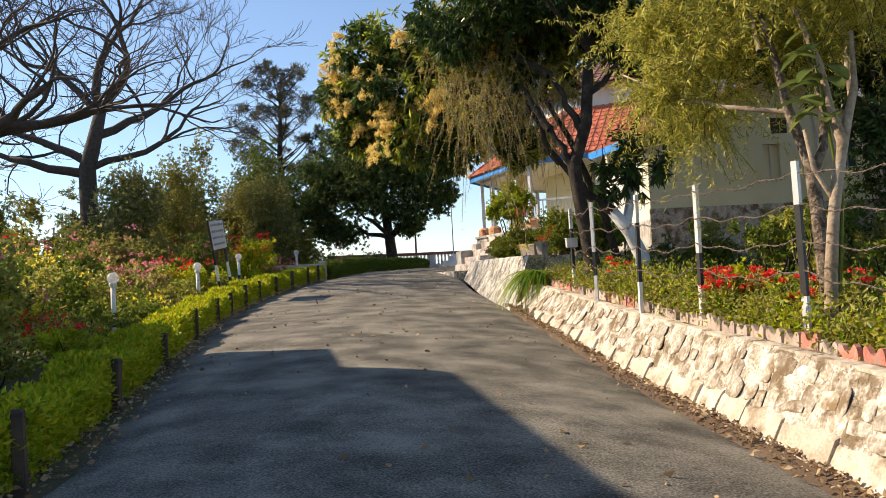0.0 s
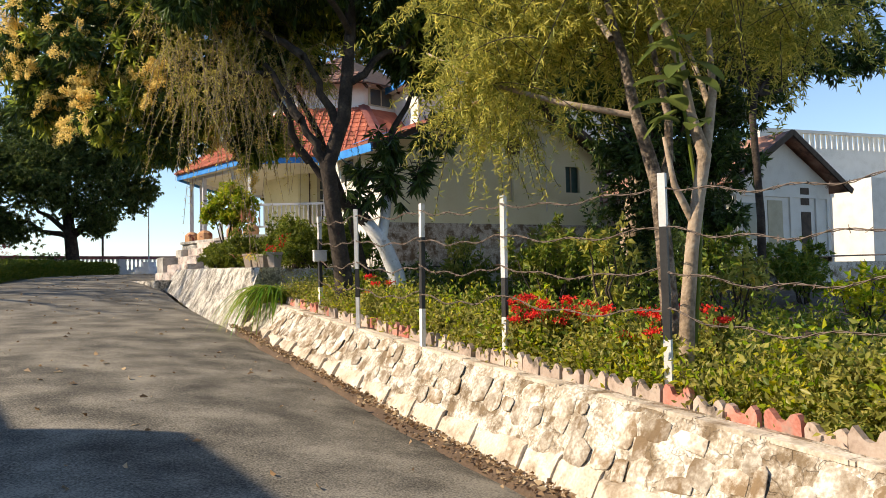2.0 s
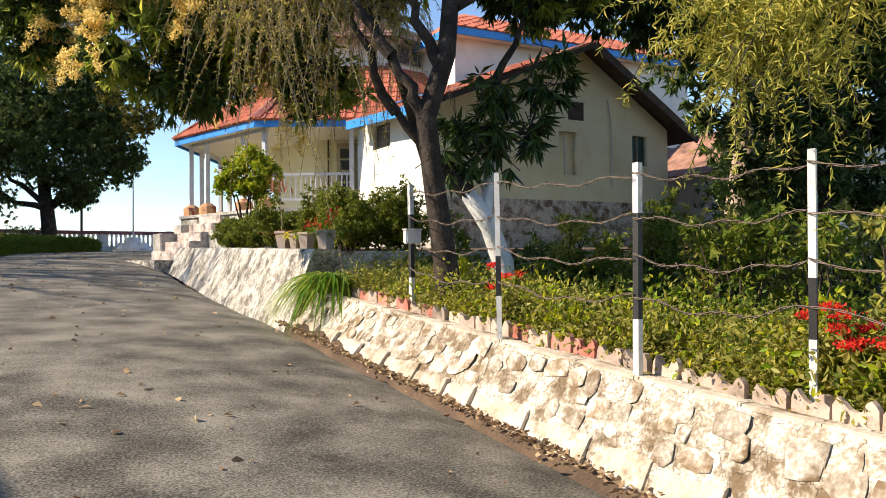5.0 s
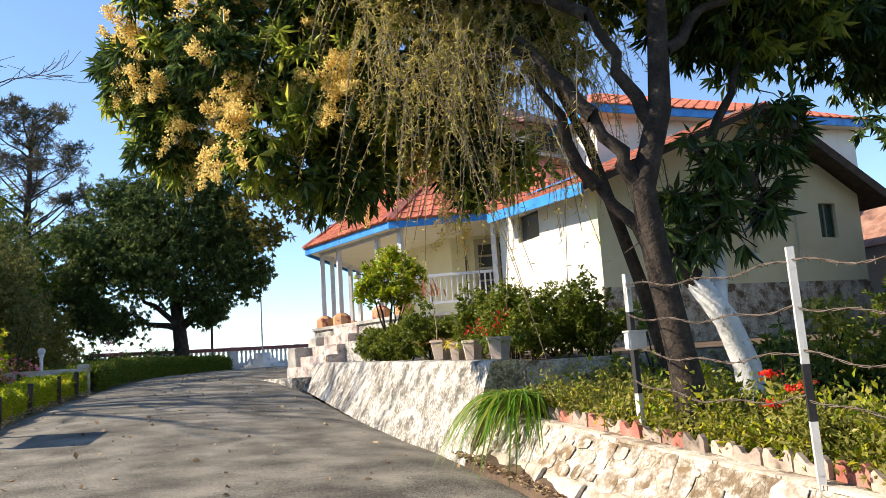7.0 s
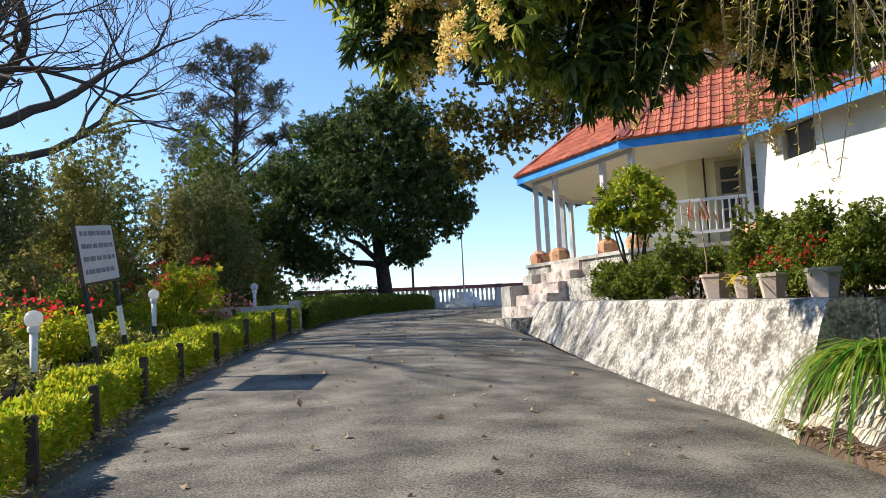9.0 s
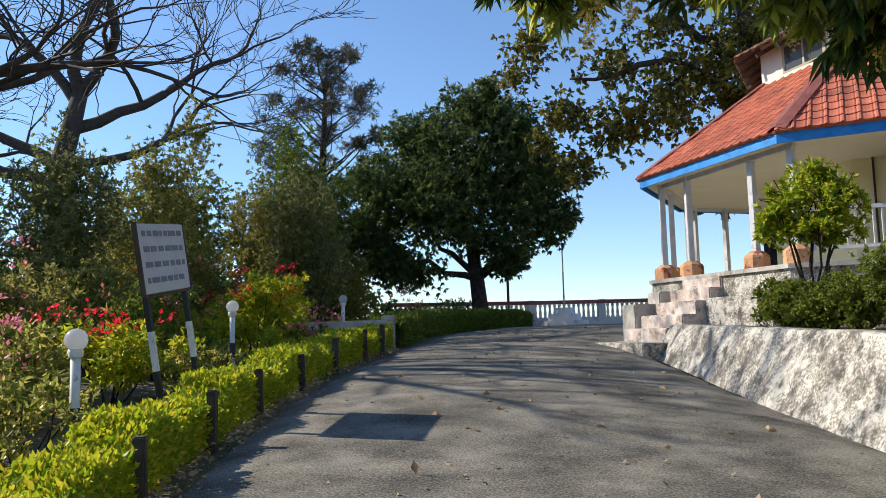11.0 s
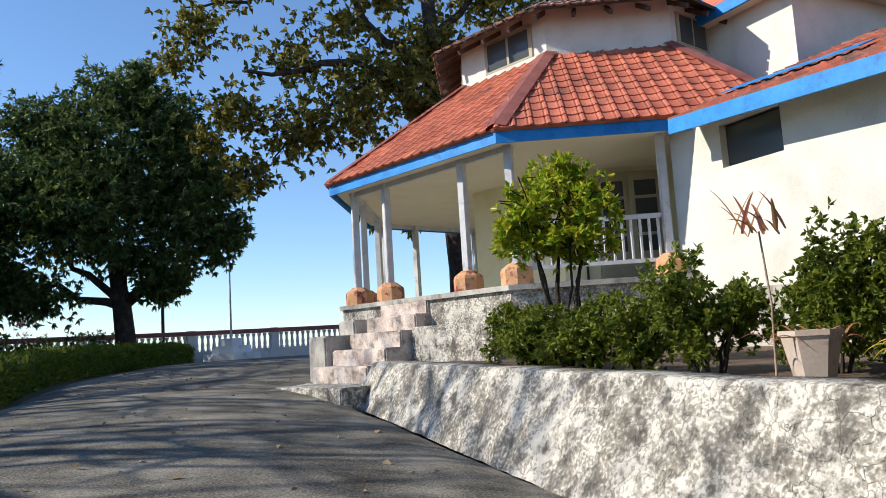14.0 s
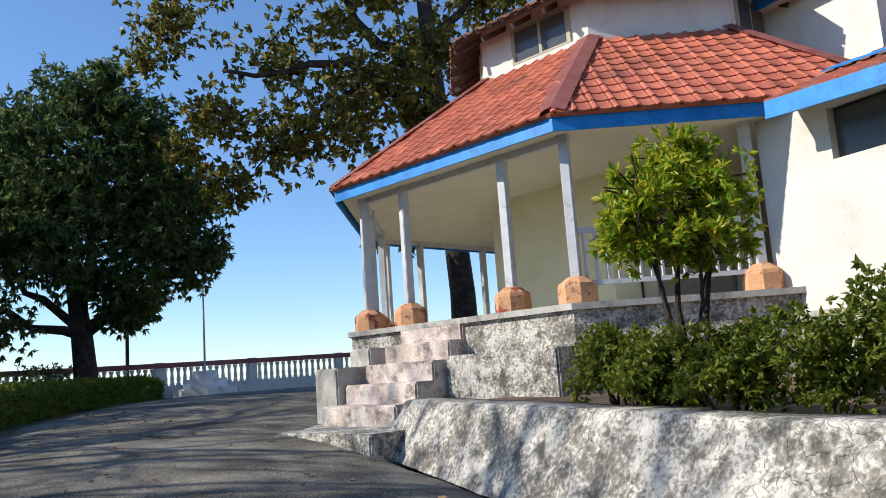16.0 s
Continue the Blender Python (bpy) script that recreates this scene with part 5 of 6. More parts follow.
rng = random.Random(43)
at = (9.3, 13.4, 1.3)
st = tree("garden_tree", at, "slender dark-stemmed garden tree with a shady crown", "tree")
tb = Tubes()
tb.add([(0, 0, -0.3), (0.05, 0, 1.5), (-0.05, 0, 3.2), (0.2, 0, 4.6)], [0.085, 0.07, 0.06, 0.045], 8)
ST = [(0.2, 0, 4.7, 1.0, 1.0, 0.7), (1.3, 0.3, 4.2, 1.0, 1.0, 0.7), (-0.8, 0.3, 4.6, 0.9, 0.9, 0.6), (1.6, 0, 5.4, 1.1, 1.1, 0.8), (0.2, 0.2, 5.8, 1.2, 1.1, 0.8), (2.6, 0.4, 4.8, 0.9, 0.9, 0.7), (-1.2, 0, 5.6, 1.0, 1.0, 0.7)]
limbs_to(tb, (0.1, 0, 3.6), [c[:3] for c in ST], 0.04, rng)
crown(st, ST, 38, 10, 0.18, 0.27, L_MANGO, 75, 0.5, sub=0.45, rough=0.45)
part("trunk", tb.mesh("trunk", BARK), None, st)


# ---- shrubs, hedges, flower beds ----
def shrub(name, at, size, material, seed, label, category="shrub", density=30, per=6, length=0.09, width=0.45, stems=7, group="", droop=0.1, lumps=7):
    """A bush of leafy lumps on visible stems; size is its radii and height."""
    rx, ry, h = size
    rng = random.Random(seed)
    ob = thing(name, at, label, category, group)
    tb = Tubes()
    cl = []
    for i in range(lumps):
        a = rng.uniform(0, 6.283)
        r = rng.uniform(0.1, 0.75)
        z = h * rng.uniform(0.22, 0.82)
        s = rng.uniform(0.3, 0.5)
        cl.append((rx * r * math.cos(a), ry * r * math.sin(a), z, rx * s, ry * s, h * s * 0.62))
    for c in cl[:stems]:
        tb.add(wander((c[0] * 0.2, c[1] * 0.2, -0.1), c[:3], 4, 0.05, rng), [0.02, 0.017, 0.014, 0.01, 0.006], 4)
    crown(ob, cl, density, per, length, width, material, seed, droop, sub=0.5, rough=0.5, name="foliage")
    part("stem", tb.mesh("stem", BARK), None, ob)
    return ob


def petals(parent, pts, k, size, material, seed, spread=0.05, name="blossoms", flat=0.4):
    nrng = np.random.default_rng(seed)
    P = np.repeat(np.array(pts), k, axis=0) + nrng.normal(size=(len(pts) * k, 3)) * spread * np.array([1, 1, flat])
    A = nrng.normal(size=P.shape) + np.array([0, 0, 0.5])
    L = size * (0.7 + 0.6 * nrng.random(len(P)))
    return part(name, leaves_mesh(name, P, A, L, L * 0.7, material, rng=nrng), None, parent)


# dark tree before the gable's lower end
rng = random.Random(37)
at = (8.9, 15.5, 1.4)
dt = tree("garden_tree", at, "shady dark green tree standing before the house gable", "tree")
tb = Tubes()
tb.add([(0, 0, -0.3), (0.1, 0, 1.4), (0.0, 0.1, 3.0), (0.1, 0, 4.6)], [0.15, 0.12, 0.1, 0.05], 8)
limbs_to(tb, (0.05, 0.05, 2.2), [(-1.0, 0, 3.4), (0.9, 0, 3.2), (-0.6, 0.3, 4.6), (1.2, 0, 4.6), (0.6, -0.4, 2.6)], 0.05, rng)
crown(dt, [(0.2, 0, 2.0, 0.7, 0.7, 0.7), (-0.4, 0, 2.9, 0.7, 0.7, 0.6), (0.8, 0, 2.9, 0.8, 0.8, 0.6), (0.2, 0.1, 3.7, 0.9, 0.8, 0.6), (1.4, 0, 3.8, 0.8, 0.8, 0.6), (0.8, 0, 4.7, 1.0, 0.9, 0.7), (1.3, 0.2, 1.7, 0.7, 0.7, 0.7), (1.6, 0.2, 2.8, 0.8, 0.8, 0.7)], 60, 9, 0.17, 0.3, L_MANGO, 72, 0.4, sub=0.6, tb=tb, ntw=60)
part("trunk", tb.mesh("trunk", BARK), None, dt)


def left_x(y):
    return edge_x(y, 1)


# clipped lime hedge along the drive's left side, a run of plants
hedge = tagged(new("hedge"), "clipped lime-green border hedge along the drive's edge", "hedge", kind="stuff")
nrng = np.random.default_rng(81)
N = 80000
y = nrng.uniform(2, 30.6, N)
u, v = nrng.uniform(-1, 1, N), nrng.random(N)
lx = np.interp(y, [e[0] for e in EDGE], [e[1] for e in EDGE])
gz = np.interp(y, RY, RZ)
hh = 0.40 + 0.07 * np.sin(y * 2.3) + 0.06 * np.sin(y * 5.1 + 1)
side = nrng.random(N) < 0.5
x = lx - 0.55 + np.where(side, np.sign(u) * 0.27, u * 0.28) + nrng.normal(size=N) * 0.03
z = gz + np.where(side, v * hh, hh) + nrng.normal(size=N) * 0.03
B = np.stack([x, y, z], 1)
A = np.stack([np.where(side, np.sign(u), 0) * 0.7, np.zeros(N), np.where(side, 0.3, 1.0)], 1) + nrng.normal(size=(N, 3)) * 0.6
L = 0.05 + 0.035 * nrng.random(N)
part("hedge_leaves", leaves_mesh("hedge_leaves", B, A, L, L * 0.55, L_LIME, rng=nrng), None, hedge)["kind"] = "stuff"
dark_hedge = tagged(new("hedge"), "low dark green hedge curving round the terrace", "hedge", kind="stuff")
N = 45000
t = nrng.random(N)
hx, hy = np.interp(t, [0, 0.25, 0.6, 1], [-5.1, -5.0, -4.1, -1.9]), np.interp(t, [0, 0.25, 0.6, 1], [31.3, 34, 38.5, 43.2])
u, v = nrng.uniform(-1, 1, N), nrng.random(N)
side = nrng.random(N) < 0.55
gz = np.interp(hy, RY, RZ)
hh = 0.5 + 0.06 * np.sin(hy * 3)
B = np.stack([hx - 0.4 + np.where(side, np.sign(u) * 0.4, u * 0.4), hy, gz + np.where(side, v * hh, hh)], 1) + nrng.normal(size=(N, 3)) * 0.04
A = np.stack([np.where(side, np.sign(u), 0) * 0.6, np.zeros(N), np.where(side, 0.3, 1.0)], 1) + nrng.normal(size=(N, 3)) * 0.6
L = 0.07 + 0.04 * nrng.random(N)
part("hedge_leaves", leaves_mesh("hedge_leaves", B, A, L, L * 0.5, L_SHRUB, rng=nrng), None, dark_hedge)["kind"] = "stuff"

# shrubbery on the left of the drive
rng = random.Random(91)
LEFT = [L_SHRUB, L_GARDEN, L_LIME, L_DUSTY, L_BROWN]
k = 0
for row, (off, n, hs, ws) in enumerate(((1.7, 20, (0.6, 0.95), (0.7, 0.95)), (3.3, 17, (1.3, 2.0), (1.0, 1.4)), (5.6, 15, (1.9, 2.7), (1.3, 1.8)), (9.0, 12, (2.6, 3.6), (1.7, 2.2)))):
    for i in range(n):
        y = 5.5 + (36 - 5.5) * (i + rng.uniform(0.1, 0.9)) / n + row
        x = left_x(min(y, 29)) - off - rng.uniform(-0.4, 0.6)
        if row == 0 and 21.0 < y < 24.6:
            continue
        h, w = rng.uniform(*hs), rng.uniform(*ws)
        m = rng.choice([LEFT[0], LEFT[1], LEFT[2], LEFT[1]] if row < 2 else [LEFT[0], LEFT[3], LEFT[4], LEFT[1], LEFT[4]])
        names = {0: "yellow-green", 1: "mid-green", 2: "tall flowering", 3: "tall dusty"}
        s = shrub("shrub", (x, y, ground_z(x, y)), (w, w, h), m, 300 + k, "%s garden shrub in the border beside the drive" % names[row], "shrub", density=(80, 52, 30, 20)[row], per=6, length=0.085 + 0.02 * row, width=0.42, group="border shrubs", lumps=7 + 2 * row)
        if row in (1, 2) or (row == 0 and i % 4 == 0):
            pts = [(rng.uniform(-w, w) * 0.8, -rng.uniform(0, w) * 0.8, h * rng.uniform(0.45, 1.05)) for q in range(15)]
            petals(s, pts, 10, 0.075, rng.choice([P_PINK, P_RED, P_PINK, P_YEL, P_YEL, P_DRAC]), k, 0.1)
        k += 1

for i, (x, y, w, h, m) in enumerate(((-9.4, 38.5, 1.7, 6.0, L_SHRUB), (-11.8, 33.5, 1.8, 5.6, L_BROWN), (-8.4, 35.5, 1.4, 4.6, L_DUSTY), (-12.6, 30.0, 1.6, 4.8, L_DUSTY), (-19.4, 31.0, 1.8, 4.6, L_BROWN), (-10.4, 42.0, 1.9, 6.2, L_DUSTY), (-13.0, 38.0, 1.9, 5.4, L_SHRUB), (-18.5, 25.0, 1.8, 4.4, L_DUSTY), (-8.9, 40.5, 1.6, 5.0, L_SHRUB), (-10.9, 44.5, 1.8, 5.6, L_DUSTY), (-7.7, 38.0, 1.2, 2.6, L_BROWN), (-9.8, 36.3, 1.5, 4.4, L_BROWN), (13.2, 21.4, 1.5, 4.3, L_MANGO), (14.6, 18.2, 0.8, 1.6, L_SHRUB))):
    shrub("small_tree", (x, y, ground_z(x, y)), (w, w, h * (1.15 if x < 0 else 1.0)), m, 820 + i, ("green", "browning", "dusty green", "dusty green", "browning", "dusty green", "green", "dusty green", "green", "dusty green", "browning", "browning", "dark green", "green")[i] + (" small tree behind the flower border" if x < 0 else " small tree between house and outbuilding"), "tree", density=26, per=8, length=0.11, width=0.4, group="border trees", lumps=24, stems=9)

# a belt of far woods behind it
woods = tagged(new("woods"), "hazy green and brown woods beyond the garden", "woods", kind="stuff")
nrng = np.random.default_rng(95)
cl, cl2, cl3 = [], [], []
tb = Tubes()
for i in range(46):
    y = rng.uniform(14, 58)
    x = -18.5 - rng.uniform(0, 12) - (0.12 * max(0, 30 - y)) + (6.5 if y > 46 else 0)
    g = ground_z(x, y)
    h = rng.uniform(4.5, 7.0)
    tb.add(wander((x, y, g - 0.3), (x + rng.uniform(-.6, .6), y, g + h * 0.8), 4, 0.25, rng), [0.14, 0.12, 0.1, 0.07, 0.03], 5)
    for q in range(7):
        s = rng.uniform(0.7, 1.5)
        (cl, cl2, cl3)[i % 3].append((x + rng.uniform(-1.3, 1.3), y + rng.uniform(-1.3, 1.3), g + h * rng.uniform(0.4, 1.0), s, s, s * 0.8))
for c, m, sd in ((cl, L_DUSTY, 1), (cl2, L_SHRUB, 2), (cl3, L_BROWN, 3)):
    crown(woods, c, 9, 8, 0.22, 0.35, m, 900 + sd, 0.2, sub=0.5, rough=0.5, name="foliage")
part("trunks", tb.mesh("trunks", TWIG), None, woods)
for o in woods.children:
    o["kind"] = "stuff"
# shrubs under the big mango
for i in range(9):
    x, y = -11.5 + i * 0.85, 38.5 + 0.55 * i + rng.uniform(-0.4, 0.4)
    s = shrub("shrub", (x, y, ground_z(x, y)), (0.9, 0.9, rng.uniform(1.0, 1.7)), [L_SHRUB, L_BROWN, L_MANGO][i % 3], 520 + i, "dark shrub under the mango tree at the bend", "shrub", density=30, per=6, length=0.1, group="bend shrubs")
    if i in (1, 3, 6):
        petals(s, [(rng.uniform(-.6, .6), -0.5, rng.uniform(0.9, 1.5)) for q in range(8)], 14, 0.07, P_PINK, 600 + i, 0.1)

# lower garden: leafy ground plants, red flower heads
def bed_plants(name, label, n, ys, off, hs, material, seed, leaf=0.07, wid=0.5, top=low_top, lift=0.0):
    nrng = np.random.default_rng(seed)
    ob = tagged(new(name), label, "garden plants", kind="stuff")
    y = nrng.uniform(*ys, n)
    xt = np.interp(y, [p[0] for p in (LOW_TOP if top is low_top else HIGH_TOP)], [p[1] for p in (LOW_TOP if top is low_top else HIGH_TOP)])
    zt = np.interp(y, [p[0] for p in (LOW_TOP if top is low_top else HIGH_TOP)], [p[2] for p in (LOW_TOP if top is low_top else HIGH_TOP)])
    x = xt + nrng.uniform(*off, n)
    patch = np.array([noise.noise((a * 1.7, b * 1.7, seed)) + 0.5 * noise.noise((a * 4.2, b * 4.2, seed)) for a, b in zip(x, y)])
    keep = patch > -0.28
    x, y, zt, patch = x[keep], y[keep], zt[keep], patch[keep]
    n = len(x)
    h = nrng.uniform(*hs, n) * np.clip(0.75 + 1.1 * patch, 0.35, 1.5)
    per, B, A = 26, [], []
    for i in range(per):
        t = nrng.random(n)
        o = nrng.normal(size=(n, 3)) * 0.075 * (0.4 + t)[:, None]
        B.append(np.stack([x, y, zt + lift + 0.02 + h * t], 1) + o)
        A.append(o * 5 + nrng.normal(size=(n, 3)) * 0.8 + np.array([0, 0, 0.1]))
    B, A = np.concatenate(B), np.concatenate(A)
    L = leaf * (0.6 + 0.7 * nrng.random(len(B)))
    part("leaves", leaves_mesh("leaves", B, A, L, L * wid, material, rng=nrng), None, ob)["kind"] = "stuff"
    return ob


bed_plants("bed_plants", "dense leafy bedding plants along the stone wall", 3000, (0.5, 18.2), (0.34, 1.5), (0.16, 0.48), L_GARDEN, 101, 0.065)
bed_plants("bed_plants", "lime-tipped bedding plants mixed along the wall", 700, (0.5, 18.2), (0.3, 1.5), (0.2, 0.55), L_LIME, 104, 0.075)
bed_plants("bed_plants", "darker low plants further into the lower garden", 1500, (1, 18.2), (1.4, 6.0), (0.15, 0.5), L_SHRUB, 102, 0.08)
bed_plants("bed_plants", "yellowing low bedding plants by the edging", 1100, (0.5, 18.0), (0.25, 1.1), (0.12, 0.42), L_BROWN, 103, 0.06)
rng = random.Random(110)
for i in range(44):
    y = rng.uniform(2.5, 18.0)
    xt, zt = low_top(y)
    shrub("bedding_shrub", (xt + rng.uniform(0.42, 1.35), y, zt - 0.03), (0.3, 0.34, rng.uniform(0.42, 0.72)), rng.choice([L_GARDEN, L_GARDEN, L_LIME, L_BROWN, L_SHRUB]), 1400 + i, "straggly bedding shrub above the scalloped edging", "shrub", density=150, per=6, length=0.07, width=0.5, group="bedding shrubs", lumps=6, stems=6)
rng = random.Random(111)
for i in range(10):
    y = rng.choice([rng.uniform(8.2, 9.5), rng.uniform(9.8, 11.3), rng.uniform(8, 15.5)])
    xt, zt = low_top(y)
    x = xt + rng.uniform(0.5, 1.1)
    fl = thing("flower_plant", (x, y, zt), "ixora plant with clusters of bright red flowers", "flower", "red flowering plants")
    tb = Tubes()
    pts = []
    for q in range(rng.randint(3, 6)):
        p = (rng.uniform(-0.3, 0.3), rng.uniform(-0.34, 0.34), rng.uniform(0.4, 0.68))
        tb.add([(0, 0, 0), (p[0] * 0.6, p[1] * 0.6, p[2] * 0.6), p], [0.008, 0.006, 0.004], 4)
        pts.append(p)
        cc = (p[0], p[1], p[2] - 0.08)
    part("stem", tb.mesh("stem", L_SHRUB), None, fl)
    petals(fl, pts, 70, 0.03, P_RED, 700 + i, 0.034, "flower_head")["kind"] = "stuff"
    nr = np.random.default_rng(720 + i)
    Bp = np.repeat(np.array(pts), 14, axis=0) * np.array([1, 1, 1]) * nr.uniform(0.5, 0.95, (len(pts) * 14, 1))
    part("leaves", leaves_mesh("leaves", Bp, nr.normal(size=Bp.shape), np.full(len(Bp), 0.1), np.full(len(Bp), 0.045), L_GARDEN, rng=nr), None, fl)

for i in range(20):
    x, y = rng.uniform(3.6, 11.5), rng.uniform(15.8, 18.2)
    if i >= 12:
        x, y = rng.uniform(4.6, 9), rng.uniform(12, 15.5)
    shrub("shrub", (x, y, 1.3 + 0.02 * (y - 8)), (0.6, 0.6, rng.uniform(0.7, 1.5)), rng.choice([L_SHRUB, L_MANGO, L_SHRUB, L_BROWN]), 1200 + i, "straggly shrub in the shaded garden", "shrub", density=34, per=6, length=0.11, width=0.4, group="garden shrubs")

# shrubs inside the lower garden and against the house
for i, (x, y, w, h, m) in enumerate(((5.2, 13.2, 0.6, 1.3, L_SHRUB), (6.4, 14.8, 0.8, 1.5, L_SHRUB), (5.0, 16.6, 0.7, 1.4, L_GARDEN), (7.4, 16.4, 0.9, 1.7, L_SHRUB), (8.8, 15.0, 0.9, 1.5, L_GARDEN), (6.4, 10.6, 0.5, 1.0, L_GARDEN), (9.6, 17.4, 0.9, 1.6, L_SHRUB), (7.2, 12.2, 0.7, 1.2, L_SHRUB), (5.6, 17.8, 0.6, 1.0, L_SHRUB), (10.8, 14.0, 1.0, 1.7, L_SHRUB),
                                     (4.9, 10.9, 0.4, 1.3, L_BOTTLE), (8.0, 10.2, 0.6, 0.7, L_LIME), (10.4, 11.6, 0.8, 0.6, L_LIME), (12.6, 12.4, 0.9, 0.7, L_GARDEN), (9.0, 8.6, 0.8, 0.6, L_GARDEN), (9.0, 16.5, 1.1, 3.2, L_MANGO), (11.0, 17.5, 1.3, 3.5, L_MANGO), (7.4, 18.0, 0.8, 2.2, L_SHRUB))):
    shrub("shrub", (x, y, 1.25 + 0.02 * (y - 8)), (w, w, h), m, 560 + i, "leafy garden shrub behind the wire fence", "shrub", density=50, per=6, length=0.11, width=0.4, group="garden shrubs")
HB = [(1.75, 26.5, 0.5, 0.72), (1.55, 26.0, 0.55, 0.78), (1.5, 25.3, 0.62, 0.8), (1.62, 24.6, 0.62, 0.82), (1.75, 23.9, 0.6, 0.85), (2.1, 23.2, 0.6, 1.15), (2.6, 22.3, 0.62, 1.2), (2.75, 21.4, 0.65, 1.2), (2.75, 20.5, 0.62, 1.15), (2.75, 19.7, 0.6, 1.1), (3.7, 20.8, 0.7, 1.3), (3.5, 22.6, 0.62, 1.2), (3.7, 19.4, 0.7, 1.2)]
for i, (x, y, w, h) in enumerate(HB):
    z = high_top(y)[1] - 0.06
    s = shrub("shrub", (x, y, z), (w, w, h), L_BUSH, 580 + i, "trimmed dark green bush on the raised bed before the veranda", "shrub", density=190, per=7, length=0.06, width=0.5, group="raised bed bushes", stems=7, lumps=15)
    if i in (7, 8):
        petals(s, [(-0.3, -0.3, 0.6), (-0.4, 0, 0.5), (-0.2, -0.4, 0.7)], 16, 0.05, P_RED, 690 + i, 0.08)

# round topiary tree before the veranda
rng = random.Random(121)
at = (1.75, 25.3, 2.3)
top = tree("ornamental_tree", at, "small round-headed ornamental tree with bright glossy leaves", "tree")
tb = Tubes()
for q, r in (((-0.25, 0.1, 1.35), 0.035), ((0.25, -0.1, 1.4), 0.035), ((0.05, 0.15, 1.6), 0.035), ((-0.45, -0.1, 1.7), 0.02), ((0.45, 0.1, 1.75), 0.02), ((0.0, -0.3, 1.7), 0.02)):
    tb.add(wander((0, 0, -0.1), q, 5, 0.05, rng), [r * 1.4, r * 1.2, r, r * 0.8, r * 0.6, r * 0.4], 6)
crown(top, [(0, 0, 1.75, 0.62, 0.62, 0.5), (-0.35, 0, 1.55, 0.4, 0.42, 0.36), (0.35, 0, 1.55, 0.4, 0.42, 0.36), (0.05, 0, 2.15, 0.4, 0.4, 0.3), (0.0, -0.25, 1.45, 0.42, 0.35, 0.3), (-0.4, 0.1, 1.95, 0.28, 0.28, 0.25), (0.42, 0.1, 2.0, 0.3, 0.28, 0.25)], 190, 8, 0.09, 0.42, L_TOPIARY, 131, 0.1, sub=0.4, rough=0.4, tb=tb, ntw=80)
part("trunk", tb.mesh("trunk", BARK), None, top)


# strap-leaved clump hanging over the wall's end
def blades(name, at, n, length, width, material, seed, label, category, up=0.8, droop=1.0, lean=(0, 0, 0)):
    ob = thing(name, at, label, category)
    nrng = np.random.default_rng(seed)
    V, F = [], []
    for i in range(n):
        a = nrng.uniform(0, 6.283)
        d = Vector((math.cos(a), math.sin(a), 0)) + Vector(lean)
        s = Vector((-math.sin(a), math.cos(a), 0))
        L = length * nrng.uniform(0.6, 1.1)
        u = up * nrng.uniform(0.5, 1.2)
        o = Vector((nrng.normal() * 0.12, nrng.normal() * 0.12, 0))
        b = len(V)
        for k in range(7):
            t = k / 6
            p = o + d * L * t * 0.75 + Vector((0, 0, u * L * t - droop * L * 1.25 * t * t))
            w = width * (1 - t) ** 0.6 * (0.5 + min(t * 3, 0.5)) + 0.001
            V += [p - s * w, p + Vector((0, 0, -w * 0.5)), p + s * w]
        for k in range(6):
            q = b + k * 3
            F += [(q, q + 1, q + 4, q + 3), (q + 1, q + 2, q + 5, q + 4)]
    part("leaves", mesh_of("leaves", V, F, material), None, ob)
    return ob


blades("lily_clump", (1.95, 17.9, 1.75), 170, 1.0, 0.018, L_BLADE, 141, "clump of long arching strap leaves drooping over the wall", "plant", 0.75, 1.05, (-0.45, -0.15, 0))
blades("lily_clump", (2.5, 18.0, 1.6), 70, 0.7, 0.018, L_BLADE, 142, "clump of long arching strap leaves beside the wall's end", "plant", 0.9, 0.9)


# ---- terrace balustrade, poles, low wall ----
bal = thing("balustrade", (0, 0, 2.45), "white terrace balustrade with a dull red coping", "balustrade")
BC, BR = Vector((4.0, 22.5)), 24.2
ball = [(0.0, 0.075), (0.06, 0.075), (0.08, 0.05), (0.2, 0.065), (0.3, 0.045), (0.42, 0.04), (0.48, 0.065), (0.54, 0.07)]
V, F = [], []
for z, r in ball:
    V += [(r * math.cos(i * math.pi / 3), r * math.sin(i * math.pi / 3), z) for i in range(6)]
for j in range(len(ball) - 1):
    F += [(j * 6 + i, j * 6 + (i + 1) % 6, j * 6 + 6 + (i + 1) % 6, j * 6 + 6 + i) for i in range(6)]
bal_me = mesh_of("baluster", V, F, BALWHITE, True)
A0, A1 = radians(62), radians(118)


def arc_strip(r0, r1, z0, z1, n=40):
    V, F = [], []
    for i in range(n + 1):
        a = A0 + (A1 - A0) * i / n
        for r, z in ((r0, z0), (r1, z0), (r1, z1), (r0, z1)):
            V.append((BC.x + r * math.cos(a), BC.y + r * math.sin(a), z))
    for i in range(n):
        for k in range(4):
            F.append((i * 4 + k, i * 4 + (k + 1) % 4, i * 4 + 4 + (k + 1) % 4, i * 4 + 4 + k))
    F += [(0, 1, 2, 3), (n * 4 + 3, n * 4 + 2, n * 4 + 1, n * 4)]
    bm = bmesh.new(); me = mesh_of("strip", V, F); bm.from_mesh(me); bmesh.ops.recalc_face_normals(bm, faces=bm.faces)
    return bm


